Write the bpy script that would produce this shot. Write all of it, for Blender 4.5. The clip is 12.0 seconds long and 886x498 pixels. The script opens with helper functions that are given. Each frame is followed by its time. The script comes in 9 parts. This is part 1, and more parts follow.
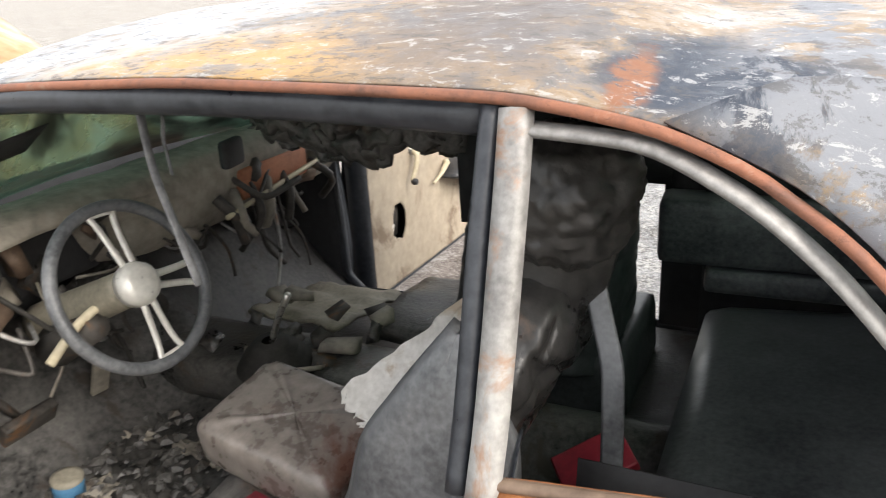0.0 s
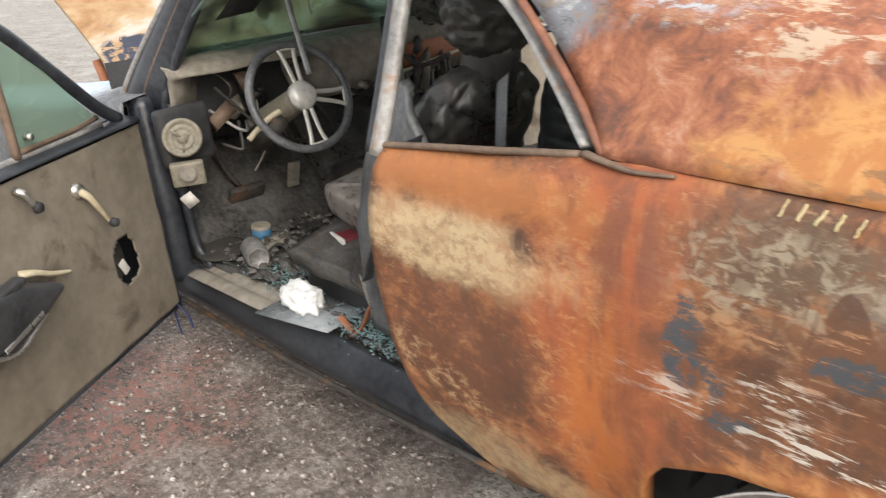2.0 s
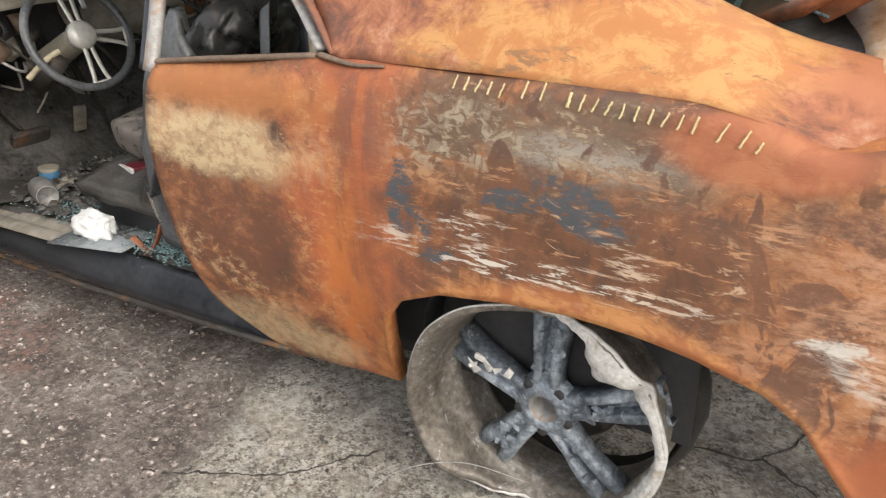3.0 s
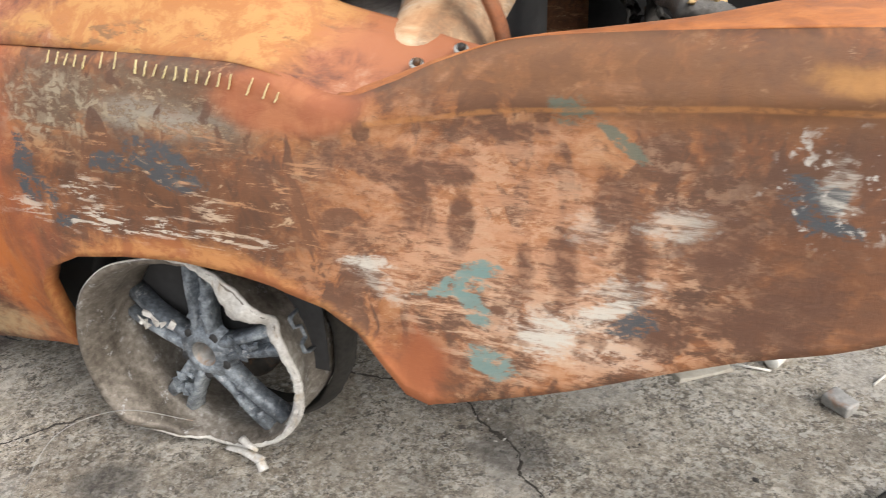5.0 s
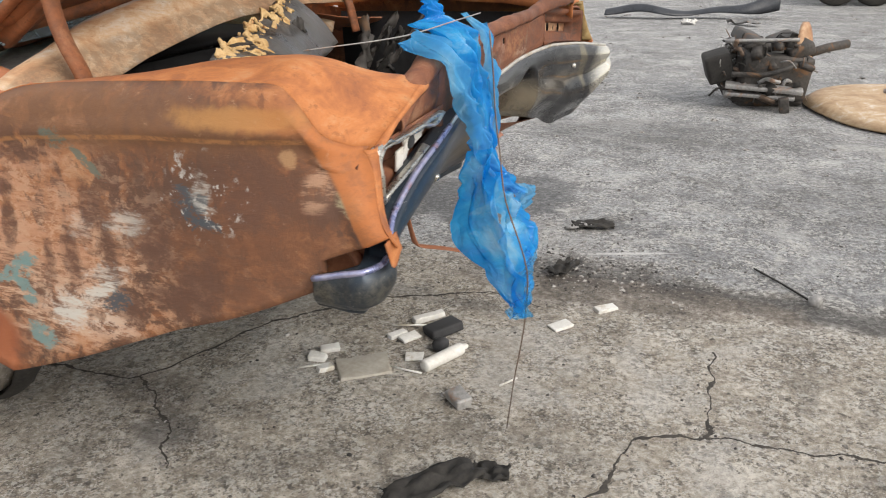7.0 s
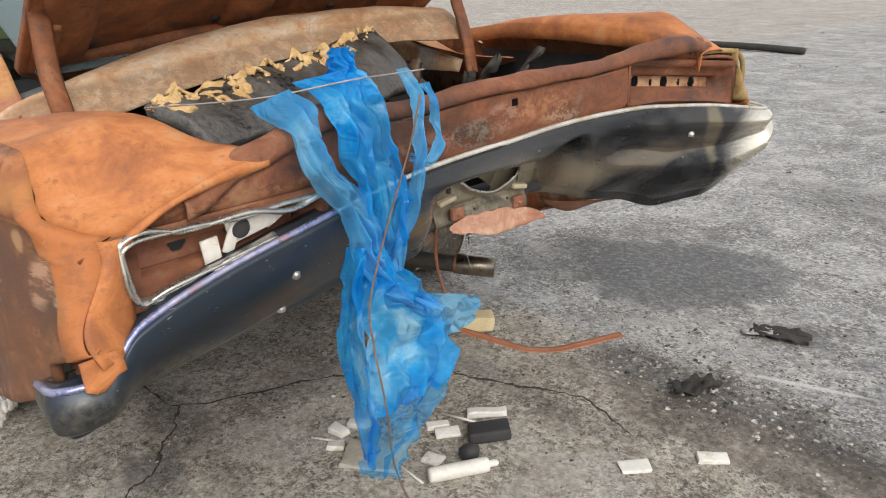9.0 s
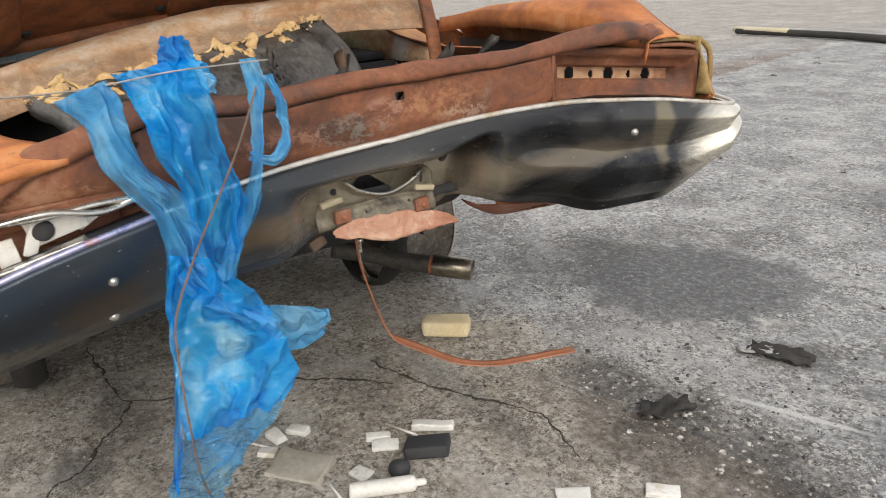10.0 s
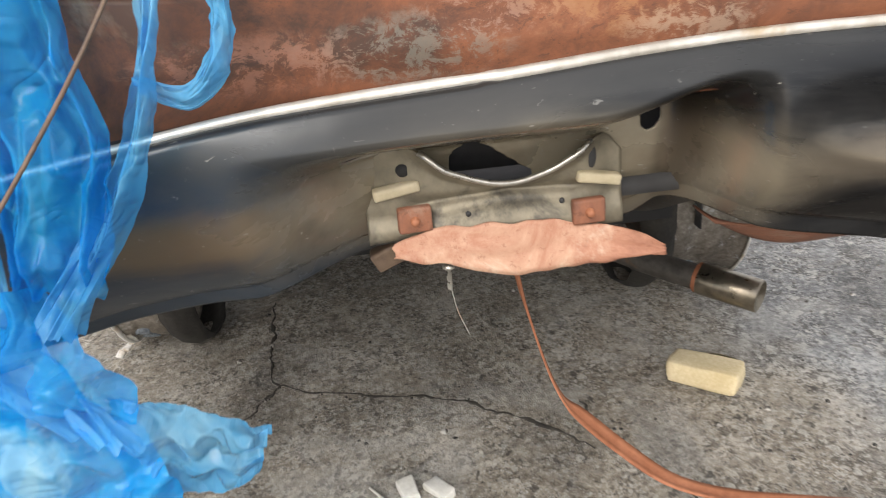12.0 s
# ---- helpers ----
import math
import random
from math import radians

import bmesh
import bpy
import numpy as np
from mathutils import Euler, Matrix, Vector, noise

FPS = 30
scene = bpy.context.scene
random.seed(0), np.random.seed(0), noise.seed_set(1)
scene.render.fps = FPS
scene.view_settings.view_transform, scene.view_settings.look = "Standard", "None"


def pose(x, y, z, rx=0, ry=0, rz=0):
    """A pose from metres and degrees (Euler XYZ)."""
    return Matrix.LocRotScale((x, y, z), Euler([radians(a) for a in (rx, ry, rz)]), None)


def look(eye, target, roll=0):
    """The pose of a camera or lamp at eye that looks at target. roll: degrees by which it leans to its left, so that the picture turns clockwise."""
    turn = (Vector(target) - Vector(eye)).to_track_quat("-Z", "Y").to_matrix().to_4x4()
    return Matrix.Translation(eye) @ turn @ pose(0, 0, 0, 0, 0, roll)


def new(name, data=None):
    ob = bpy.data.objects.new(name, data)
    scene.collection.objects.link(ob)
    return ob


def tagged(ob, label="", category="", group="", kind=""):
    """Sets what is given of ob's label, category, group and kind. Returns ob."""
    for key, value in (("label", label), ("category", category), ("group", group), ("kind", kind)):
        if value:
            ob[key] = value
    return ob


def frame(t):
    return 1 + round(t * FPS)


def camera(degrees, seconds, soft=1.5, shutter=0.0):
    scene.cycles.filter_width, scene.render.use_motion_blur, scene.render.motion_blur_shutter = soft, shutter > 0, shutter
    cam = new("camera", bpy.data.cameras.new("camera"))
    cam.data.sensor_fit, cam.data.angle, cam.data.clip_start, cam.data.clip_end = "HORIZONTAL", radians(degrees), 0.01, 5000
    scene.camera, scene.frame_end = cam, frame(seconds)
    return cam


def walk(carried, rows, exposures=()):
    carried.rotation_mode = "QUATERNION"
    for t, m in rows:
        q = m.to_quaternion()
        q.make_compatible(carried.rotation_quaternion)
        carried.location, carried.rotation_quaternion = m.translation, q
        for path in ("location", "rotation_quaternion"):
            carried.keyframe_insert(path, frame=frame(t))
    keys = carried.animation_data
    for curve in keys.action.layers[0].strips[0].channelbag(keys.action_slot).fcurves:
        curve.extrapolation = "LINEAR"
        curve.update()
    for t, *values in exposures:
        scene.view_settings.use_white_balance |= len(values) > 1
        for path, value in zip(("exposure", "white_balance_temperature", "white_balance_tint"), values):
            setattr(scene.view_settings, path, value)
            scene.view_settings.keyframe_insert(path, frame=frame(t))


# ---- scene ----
# camera and walk
cam = camera(60.5, 12.0, soft=1.0, shutter=0.2)
PATH = [
    (0, (-0.969, -1.548, 1.476), (-1.786, 0.134, 0.767), -3.2),
    (0.5, (-0.809, -1.696, 1.441), (-1.953, -0.201, 0.764), -3.3),
    (1, (-0.587, -1.876, 1.416), (-1.952, -0.601, 0.7), -4.1),
    (1.5, (-0.333, -1.9, 1.402), (-1.772, -0.731, 0.651), -5.7),
    (2, (-0.012, -1.864, 1.358), (-1.386, -0.641, 0.572), -4.5),
    (2.5, (0.187, -1.952, 1.354), (-0.99, -0.561, 0.53), -3.3),
    (2.7, (0.25, -2.021, 1.337), (-0.847, -0.577, 0.494), -2.6),
    (4.3, (0.502, -2.083, 1.273), (-0.269, -0.499, 0.325), -2.9),
    (4.5, (0.576, -2.058, 1.282), (-0.163, -0.456, 0.34), -3.1),
    (5, (0.87, -1.992, 1.295), (0.162, -0.357, 0.388), -2.3),
    (5.5, (1.157, -1.972, 1.328), (0.428, -0.322, 0.464), -2.7),
    (6, (1.432, -2.024, 1.317), (0.727, -0.343, 0.494), -3.0),
    (6.5, (1.657, -2.023, 1.325), (1.001, -0.318, 0.512), -2.5),
    (7, (1.92, -1.984, 1.336), (1.188, -0.292, 0.559), -1.0),
    (7.5, (2.076, -1.856, 1.348), (1.284, -0.178, 0.601), -0.3),
    (7.7, (2.088, -1.772, 1.334), (1.251, -0.108, 0.604), -0.3),
    (9.3, (2.456, -0.969, 1.335), (0.938, 0.122, 0.623), -2.3),
    (9.5, (2.493, -0.897, 1.34), (0.957, 0.167, 0.626), -2.5),
    (10, (2.518, -0.675, 1.297), (0.936, 0.315, 0.579), -3.0),
    (10.5, (2.572, -0.454, 1.276), (0.927, 0.387, 0.509), -3.5),
    (11, (2.527, -0.325, 1.271), (0.787, 0.244, 0.464), -3.2),
    (11.5, (2.222, -0.202, 1.177), (0.441, 0.19, 0.352), -2.7),
    (12, (1.918, -0.107, 1.1), (0.087, 0.055, 0.31), -4.9),
]
scene.view_settings.exposure = 0.95
walk(cam, [(t, look(eye, target, roll)) for t, eye, target, roll in PATH], [(0.0, 1.42), (0.8, 1.05), (4.5, 0.95), (6.0, 0.8), (7.0, 0.58), (9.5, 0.56), (10.5, 0.62), (11.2, 0.78), (12.0, 1.0)])

# daylight: a bright, veiled sky and a broad sun
world = bpy.data.worlds.new("sky")
scene.world = world
world.use_nodes = True
wt = world.node_tree
sky = wt.nodes.new("ShaderNodeTexSky")
sky.sky_type = "NISHITA"
sky.sun_disc = False
SUN_ELEVATION, SUN_AZIMUTH = radians(37), radians(110)
sky.sun_elevation, sky.sun_rotation = SUN_ELEVATION, SUN_AZIMUTH
sky.dust_density, sky.air_density = 3.0, 1.0
background = wt.nodes["Background"]
background.inputs["Strength"].default_value = 0.15
veil = wt.nodes.new("ShaderNodeMix")
veil.data_type = "RGBA"
veil.inputs[0].default_value = 0.7
veil.inputs[7].default_value = (5.9, 5.75, 5.6, 1.0)
wt.links.new(sky.outputs["Color"], veil.inputs[6])
wt.links.new(veil.outputs[2], background.inputs["Color"])
sun = new("sun", bpy.data.lights.new("sun", "SUN"))
sun.data.energy, sun.data.angle, sun.data.color = 1.3, radians(35), (1.0, 0.95, 0.88)
way = Vector((math.sin(SUN_AZIMUTH) * math.cos(SUN_ELEVATION), math.cos(SUN_AZIMUTH) * math.cos(SUN_ELEVATION), math.sin(SUN_ELEVATION)))
sun.matrix_world = look(way * 30, (0, 0, 0))

# ---- node helpers and materials ----
class Mat:
    """A node material built step by step, in the object's own metres."""

    def __init__(self, name, **kw):
        self.m = bpy.data.materials.new(name)
        self.m.use_nodes = True
        self.t = self.m.node_tree
        self.b = self.t.nodes["Principled BSDF"]
        self.co = self.t.nodes.new("ShaderNodeTexCoord").outputs["Object"]
        self.sep = None
        for k, v in kw.items():
            self.b.inputs[k.replace("_", " ")].default_value = v

    def link(self, a, b):
        if hasattr(a, "is_output"):
            self.t.links.new(a, b)
        elif isinstance(a, (tuple, list)):
            b.default_value = (*a, 1.0) if len(b.default_value) == 4 and len(a) == 3 else a
        else:
            b.default_value = a

    def math(self, op, a, b=0.0, c=0.0, clamp=False):
        n = self.t.nodes.new("ShaderNodeMath")
        n.operation, n.use_clamp = op, clamp
        for i, v in enumerate((a, b, c)):
            self.link(v, n.inputs[i])
        return n.outputs[0]

    def xyz(self):
        if self.sep is None:
            self.sep = self.t.nodes.new("ShaderNodeSeparateXYZ")
            self.link(self.co, self.sep.inputs[0])
        return self.sep.outputs

    def scaled(self, s, o=(0, 0, 0)):
        n = self.t.nodes.new("ShaderNodeMapping")
        self.link(self.co, n.inputs["Vector"])
        n.inputs["Scale"].default_value = s
        n.inputs["Location"].default_value = o
        return n.outputs[0]

    def noise(self, scale, detail=4.0, rough=0.55, distort=0.0, stretch=None, seed=(0, 0, 0)):
        n = self.t.nodes.new("ShaderNodeTexNoise")
        self.link(self.scaled(stretch or (1, 1, 1), seed), n.inputs["Vector"])
        n.inputs["Scale"].default_value, n.inputs["Detail"].default_value = scale, detail
        n.inputs["Roughness"].default_value, n.inputs["Distortion"].default_value = rough, distort
        return n.outputs["Fac"]

    def voronoi(self, scale, feature="F1", stretch=None, warp=0.0, seed=(0, 0, 0)):
        n = self.t.nodes.new("ShaderNodeTexVoronoi")
        n.feature = feature
        v = self.scaled(stretch or (1, 1, 1), seed)
        if warp:
            w = self.t.nodes.new("ShaderNodeTexNoise")
            w.inputs["Scale"].default_value, w.inputs["Detail"].default_value = scale * 1.5, 6
            self.link(v, w.inputs["Vector"])
            s = self.t.nodes.new("ShaderNodeVectorMath")
            s.operation = "MULTIPLY_ADD"
            self.link(w.outputs["Color"], s.inputs[0])
            s.inputs[1].default_value = (warp, warp, warp)
            self.link(v, s.inputs[2])
            v = s.outputs[0]
        self.link(v, n.inputs["Vector"])
        n.inputs["Scale"].default_value = scale
        return n.outputs["Distance"]

    def grains(self, scale, seed=(0, 0, 0)):
        """One random value for each grain."""
        n = self.t.nodes.new("ShaderNodeTexVoronoi")
        self.link(self.scaled((1, 1, 1), seed), n.inputs["Vector"])
        n.inputs["Scale"].default_value = scale
        s = self.t.nodes.new("ShaderNodeSeparateColor")
        self.link(n.outputs["Color"], s.inputs[0])
        return s.outputs[0]

    def step(self, v, lo, hi, a=0.0, b=1.0):
        n = self.t.nodes.new("ShaderNodeMapRange")
        n.interpolation_type = "SMOOTHSTEP"
        self.link(v, n.inputs[0])
        for i, x in enumerate((lo, hi, a, b)):
            n.inputs[i + 1].default_value = x
        return n.outputs[0]

    def ramp(self, v, stops):
        n = self.t.nodes.new("ShaderNodeValToRGB")
        e = n.color_ramp.elements
        while len(e) < len(stops):
            e.new(0.5)
        for el, (p, c) in zip(e, stops):
            el.position, el.color = p, (*c, 1.0)
        self.link(v, n.inputs[0])
        return n.outputs[0]

    def mix(self, f, a, b):
        n = self.t.nodes.new("ShaderNodeMix")
        n.data_type = "RGBA"
        self.link(f, n.inputs[0])
        self.link(a, n.inputs[6])
        self.link(b, n.inputs[7])
        return n.outputs[2]

    def spot(self, x, z, rx, rz, rag, soft=0.5, axes=(0, 2)):
        """A ragged patch at a place of the surface."""
        o = self.xyz()
        dx = self.math("MULTIPLY", self.math("SUBTRACT", o[axes[0]], x), 1 / rx)
        dz = self.math("MULTIPLY", self.math("SUBTRACT", o[axes[1]], z), 1 / rz)
        d = self.math("SQRT", self.math("ADD", self.math("MULTIPLY", dx, dx), self.math("MULTIPLY", dz, dz)))
        return self.step(self.math("ADD", d, self.math("MULTIPLY_ADD", rag, 2.6, -1.3)), 1.0 + soft, 1.0 - soft)

    def patch(self, x, z, rx, rz, rag, amp=1.2, soft=0.3, turn=0.0, axes=(0, 2)):
        """A patch with a gently ragged rim, if wanted turned by some degrees."""
        o = self.xyz()
        ct, st = math.cos(radians(turn)), math.sin(radians(turn))
        dx, dz = self.math("SUBTRACT", o[axes[0]], x), self.math("SUBTRACT", o[axes[1]], z)
        a = self.math("MULTIPLY_ADD", dx, ct / rx, self.math("MULTIPLY", dz, st / rx))
        b = self.math("MULTIPLY_ADD", dz, ct / rz, self.math("MULTIPLY", dx, -st / rz))
        d = self.math("SQRT", self.math("ADD", self.math("MULTIPLY", a, a), self.math("MULTIPLY", b, b)))
        return self.step(self.math("ADD", d, self.math("MULTIPLY_ADD", rag, amp * 2, -amp)), 1.0 + soft, 1.0 - soft)

    def bump(self, v, strength=0.3, distance=0.002):
        n = self.t.nodes.new("ShaderNodeBump")
        n.inputs["Strength"].default_value, n.inputs["Distance"].default_value = strength, distance
        self.link(v, n.inputs["Height"])
        last = self.b.inputs["Normal"].links
        if last:
            self.t.links.new(last[0].from_socket, n.inputs["Normal"])
        self.t.links.new(n.outputs[0], self.b.inputs["Normal"])

    def color(self, c):
        self.link(c, self.b.inputs["Base Color"])

    def rough(self, v):
        self.link(v, self.b.inputs["Roughness"])

    def metal(self, v):
        self.link(v, self.b.inputs["Metallic"])


def simple(name, dark, light, scale=20.0, rough=(0.6, 0.9), metal=0.0, bump=0.25, dist=0.002, stain=None, stretch=None):
    """A surface that varies between two colours at two scales, with relief, and if wanted stains of a third."""
    k = Mat(name, Metallic=metal)
    n1 = k.noise(scale * 0.25, 5, 0.6, 0.4, stretch)
    n2 = k.noise(scale * 3, 4, 0.6, 0.0, stretch)
    f = k.math("MULTIPLY_ADD", n2, 0.45, k.math("MULTIPLY", n1, 0.6))
    c = k.ramp(f, [(0.38, dark), (0.68, light)])
    if stain:
        c = k.mix(k.step(k.noise(scale * 0.4, 6, 0.65, 0.6, None, (3, 7, 1)), 0.54, 0.66), c, stain)
    k.color(c)
    k.rough(k.step(f, 0.3, 0.75, rough[0], rough[1]))
    k.bump(f, bump, dist)
    return k.m


def rust_base(k):
    """Fired steel: brown scale, orange rust, tan bloom."""
    a = k.noise(2.4, 8, 0.66, 0.6)
    b = k.noise(10, 10, 0.74, 0.5, (1, 1, 1.3))
    f = k.math("MULTIPLY_ADD", a, 0.45, k.math("MULTIPLY", b, 0.55))
    return f, a, b


BROWN, RUST, ORANGE, TAN = (0.075, 0.034, 0.018), (0.22, 0.075, 0.026), (0.44, 0.155, 0.042), (0.52, 0.31, 0.17)
SLATE, TEAL, WHITE_ASH = (0.045, 0.06, 0.075), (0.165, 0.27, 0.25), (0.62, 0.56, 0.48)


def make_side_rust():
    k = Mat("fired_side_panel")
    f, a, b = rust_base(k)
    o = k.xyz()
    fine = k.noise(42, 6, 0.7)
    streak = k.noise(7, 7, 0.68, 0.6, (1, 1, 3.2), (5, 0, 2))
    runs = k.noise(16, 5, 0.6, 0.3, (1, 1, 0.14), (1, 4, 0))
    rag = k.noise(9, 8, 0.7, 0.5, None, (2, 2, 9))
    fleck = k.noise(24, 8, 0.8, 0.4, (1, 1, 2.0), (6, 1, 4))
    c = k.ramp(f, [(0.40, (0.065, 0.032, 0.02)), (0.46, (0.115, 0.05, 0.025)), (0.51, (0.21, 0.08, 0.032)), (0.56, (0.36, 0.145, 0.055)), (0.62, (0.47, 0.24, 0.12)), (0.70, (0.55, 0.37, 0.24))])
    c = k.mix(k.step(fleck, 0.56, 0.60, 0, 0.6), c, (0.10, 0.048, 0.028))
    c = k.mix(k.step(fleck, 0.42, 0.38, 0, 0.55), c, (0.54, 0.32, 0.18))
    # pale bloom in level smears behind the wheel
    zone = k.spot(0.58, 0.68, 0.5, 0.22, rag, 0.5)
    brushed = k.noise(24, 8, 0.8, 0.25, (0.75, 1, 1.5), (2, 5, 1))
    c = k.mix(k.math("MULTIPLY", zone, k.step(brushed, 0.46, 0.56, 0, 0.75)), c, (0.48, 0.235, 0.12))
    c = k.mix(k.math("MULTIPLY", k.spot(0.64, 0.61, 0.11, 0.05, rag, 0.6), k.step(brushed, 0.46, 0.53)), c, (0.58, 0.50, 0.42))
    c = k.mix(k.math("MULTIPLY", k.spot(0.8, 0.80, 0.07, 0.04, rag, 0.6), k.step(fleck, 0.54, 0.46, 0, 0.7)), c, (0.54, 0.46, 0.38))
    # brown scale towards the tail
    c = k.mix(k.math("MULTIPLY", k.spot(1.02, 0.83, 0.3, 0.2, rag, 0.4), k.step(b, 0.62, 0.38, 0.35, 0.92)), c, (0.115, 0.052, 0.027))
    # dull olive field under the marker strokes
    c = k.mix(k.math("MULTIPLY", k.spot(-0.22, 0.90, 0.34, 0.085, rag, 0.35), k.step(fine, 0.3, 0.6, 0.4, 0.75)), c, (0.155, 0.105, 0.065))
    c = k.mix(k.math("MULTIPLY", k.spot(-0.13, 0.895, 0.14, 0.03, rag, 0.6), k.step(fleck, 0.56, 0.48, 0, 0.8)), c, (0.33, 0.30, 0.25))
    c = k.mix(k.math("MULTIPLY", k.spot(-0.2, 0.86, 0.3, 0.03, rag, 0.6), k.step(streak, 0.5, 0.56, 0, 0.7)), c, (0.40, 0.17, 0.06))
    c = k.mix(k.math("MULTIPLY", k.spot(-0.22, 0.90, 0.34, 0.07, rag, 0.5), k.step(fleck, 0.54, 0.59, 0, 0.7)), c, (0.42, 0.33, 0.22))
    mottle = k.noise(30, 6, 0.6, 0.9, (1, 1, 1.5), (7, 3, 5))
    c = k.mix(k.math("MULTIPLY", k.patch(-0.36, 0.875, 0.24, 0.075, rag, 1.0, 0.4, -6), k.step(mottle, 0.49, 0.60, 0.0, 0.7)), c, (0.40, 0.335, 0.235))
    c = k.mix(k.math("MULTIPLY", k.patch(-0.30, 0.80, 0.26, 0.03, rag, 1.0, 0.4, -6), k.step(mottle, 0.45, 0.58, 0.1, 0.8)), c, (0.46, 0.25, 0.12))
    # red orange runs where the panel bends in behind the door
    red = k.spot(-0.66, 0.68, 0.15, 0.5, rag, 0.5)
    c = k.mix(k.math("MULTIPLY", red, k.step(runs, 0.3, 0.65, 0.35, 0.9)), c, (0.40, 0.105, 0.035))
    # front of the panel: sandy bloom above, scaly brown below
    c = k.mix(k.math("MULTIPLY", k.spot(-1.02, 0.80, 0.26, 0.075, rag, 0.4), k.step(fine, 0.35, 0.6, 0.5, 0.95)), c, (0.50, 0.34, 0.19))
    c = k.mix(k.math("MULTIPLY", k.spot(-1.0, 0.3, 0.3, 0.07, rag, 0.4), k.step(fine, 0.35, 0.6, 0.4, 0.8)), c, (0.46, 0.33, 0.18))
    c = k.mix(k.math("MULTIPLY", k.spot(-0.98, 0.92, 0.3, 0.05, rag, 0.5), 0.8), c, (0.42, 0.155, 0.045))
    c = k.mix(k.math("MULTIPLY", k.spot(-0.98, 0.55, 0.26, 0.17, rag, 0.5), k.step(streak, 0.6, 0.42, 0.0, 0.75)), c, (0.13, 0.055, 0.03))
    # bare slate and old teal paint
    blot = k.noise(11, 5, 0.6, 0.8, (1.3, 1, 0.8), (3, 9, 2))
    c = k.mix(k.math("MULTIPLY", k.step(blot, 0.535, 0.59, 0, 0.85), k.step(o[0], -0.55, -0.3)), c, (0.10, 0.046, 0.027))
    c = k.mix(k.math("MULTIPLY", k.spot(0.59, 0.73, 0.31, 0.17, rag, 0.7), k.step(brushed, 0.5, 0.57, 0, 0.7)), c, (0.58, 0.37, 0.24))
    c = k.mix(k.math("MULTIPLY", k.spot(0.72, 1.015, 0.5, 0.06, rag, 0.5), k.step(fine, 0.35, 0.6, 0.6, 0.95)), c, (0.19, 0.085, 0.036))
    c = k.mix(k.math("MULTIPLY", k.spot(1.06, 0.78, 0.17, 0.13, rag, 0.6), k.step(streak, 0.62, 0.42, 0.3, 0.85)), c, (0.16, 0.062, 0.026))
    hatch = k.noise(30, 7, 0.75, 0.3, (0.35, 1, 2.2), (8, 3, 1))
    # dark brown scale with salmon strips above the arch
    c = k.mix(k.math("MULTIPLY", k.patch(-0.12, 0.745, 0.40, 0.115, rag, 1.3, 0.35), k.step(b, 0.62, 0.40, 0.55, 0.95)), c, k.mix(k.step(blot, 0.42, 0.58), (0.10, 0.043, 0.022), (0.17, 0.068, 0.028)))
    c = k.mix(k.math("MULTIPLY", k.patch(-0.12, 0.745, 0.42, 0.12, rag, 1.2, 0.4), k.step(hatch, 0.56, 0.61, 0, 0.85)), c, (0.50, 0.26, 0.13))
    # hatched salmon field behind the wheel
    c = k.mix(k.math("MULTIPLY", k.patch(0.52, 0.74, 0.24, 0.19, rag, 1.6, 0.5), k.step(hatch, 0.44, 0.58, 0.1, 0.75)), c, (0.52, 0.27, 0.155))
    c = k.mix(k.math("MULTIPLY", k.patch(0.50, 0.60, 0.17, 0.09, rag, 1.5, 0.5), k.step(hatch, 0.52, 0.57, 0, 0.7)), c, (0.60, 0.42, 0.29))
    # brown clouds towards the tail and under it
    for x, z, rx, rz in ((0.88, 0.67, 0.075, 0.035), (0.79, 0.63, 0.045, 0.03), (0.97, 0.72, 0.09, 0.06), (0.73, 0.77, 0.018, 0.075), (0.69, 0.85, 0.025, 0.05), (0.85, 0.80, 0.045, 0.045), (1.08, 0.90, 0.10, 0.07), (0.36, 0.80, 0.03, 0.05), (0.42, 0.845, 0.05, 0.02), (0.30, 0.86, 0.08, 0.025), (0.45, 0.77, 0.018, 0.05), (0.63, 0.72, 0.02, 0.06), (0.51, 0.925, 0.06, 0.016), (0.56, 0.70, 0.02, 0.045)):
        c = k.mix(k.math("MULTIPLY", k.patch(x, z, rx, rz, rag, 2.2, 0.35), k.step(fleck, 0.6, 0.42, 0.45, 0.92)), c, (0.115, 0.05, 0.028))
    # bare slate
    for x, z, rx, rz, t in ((-0.465, 0.716, 0.055, 0.05, -30), (-0.50, 0.775, 0.03, 0.06, 0), (-0.42, 0.665, 0.05, 0.018, 10), (-0.124, 0.812, 0.07, 0.035, 0), (-0.27, 0.80, 0.05, 0.02, 0), (0.972, 0.868, 0.048, 0.050, 0), (1.0, 0.835, 0.035, 0.022, 0), (0.74, 0.635, 0.035, 0.02, 20)):
        c = k.mix(k.math("MULTIPLY", k.patch(x, z, rx, rz, rag, 2.6, 0.2, t), k.step(fleck, 0.55, 0.50, 0.0, 0.92)), c, (0.055, 0.068, 0.08))
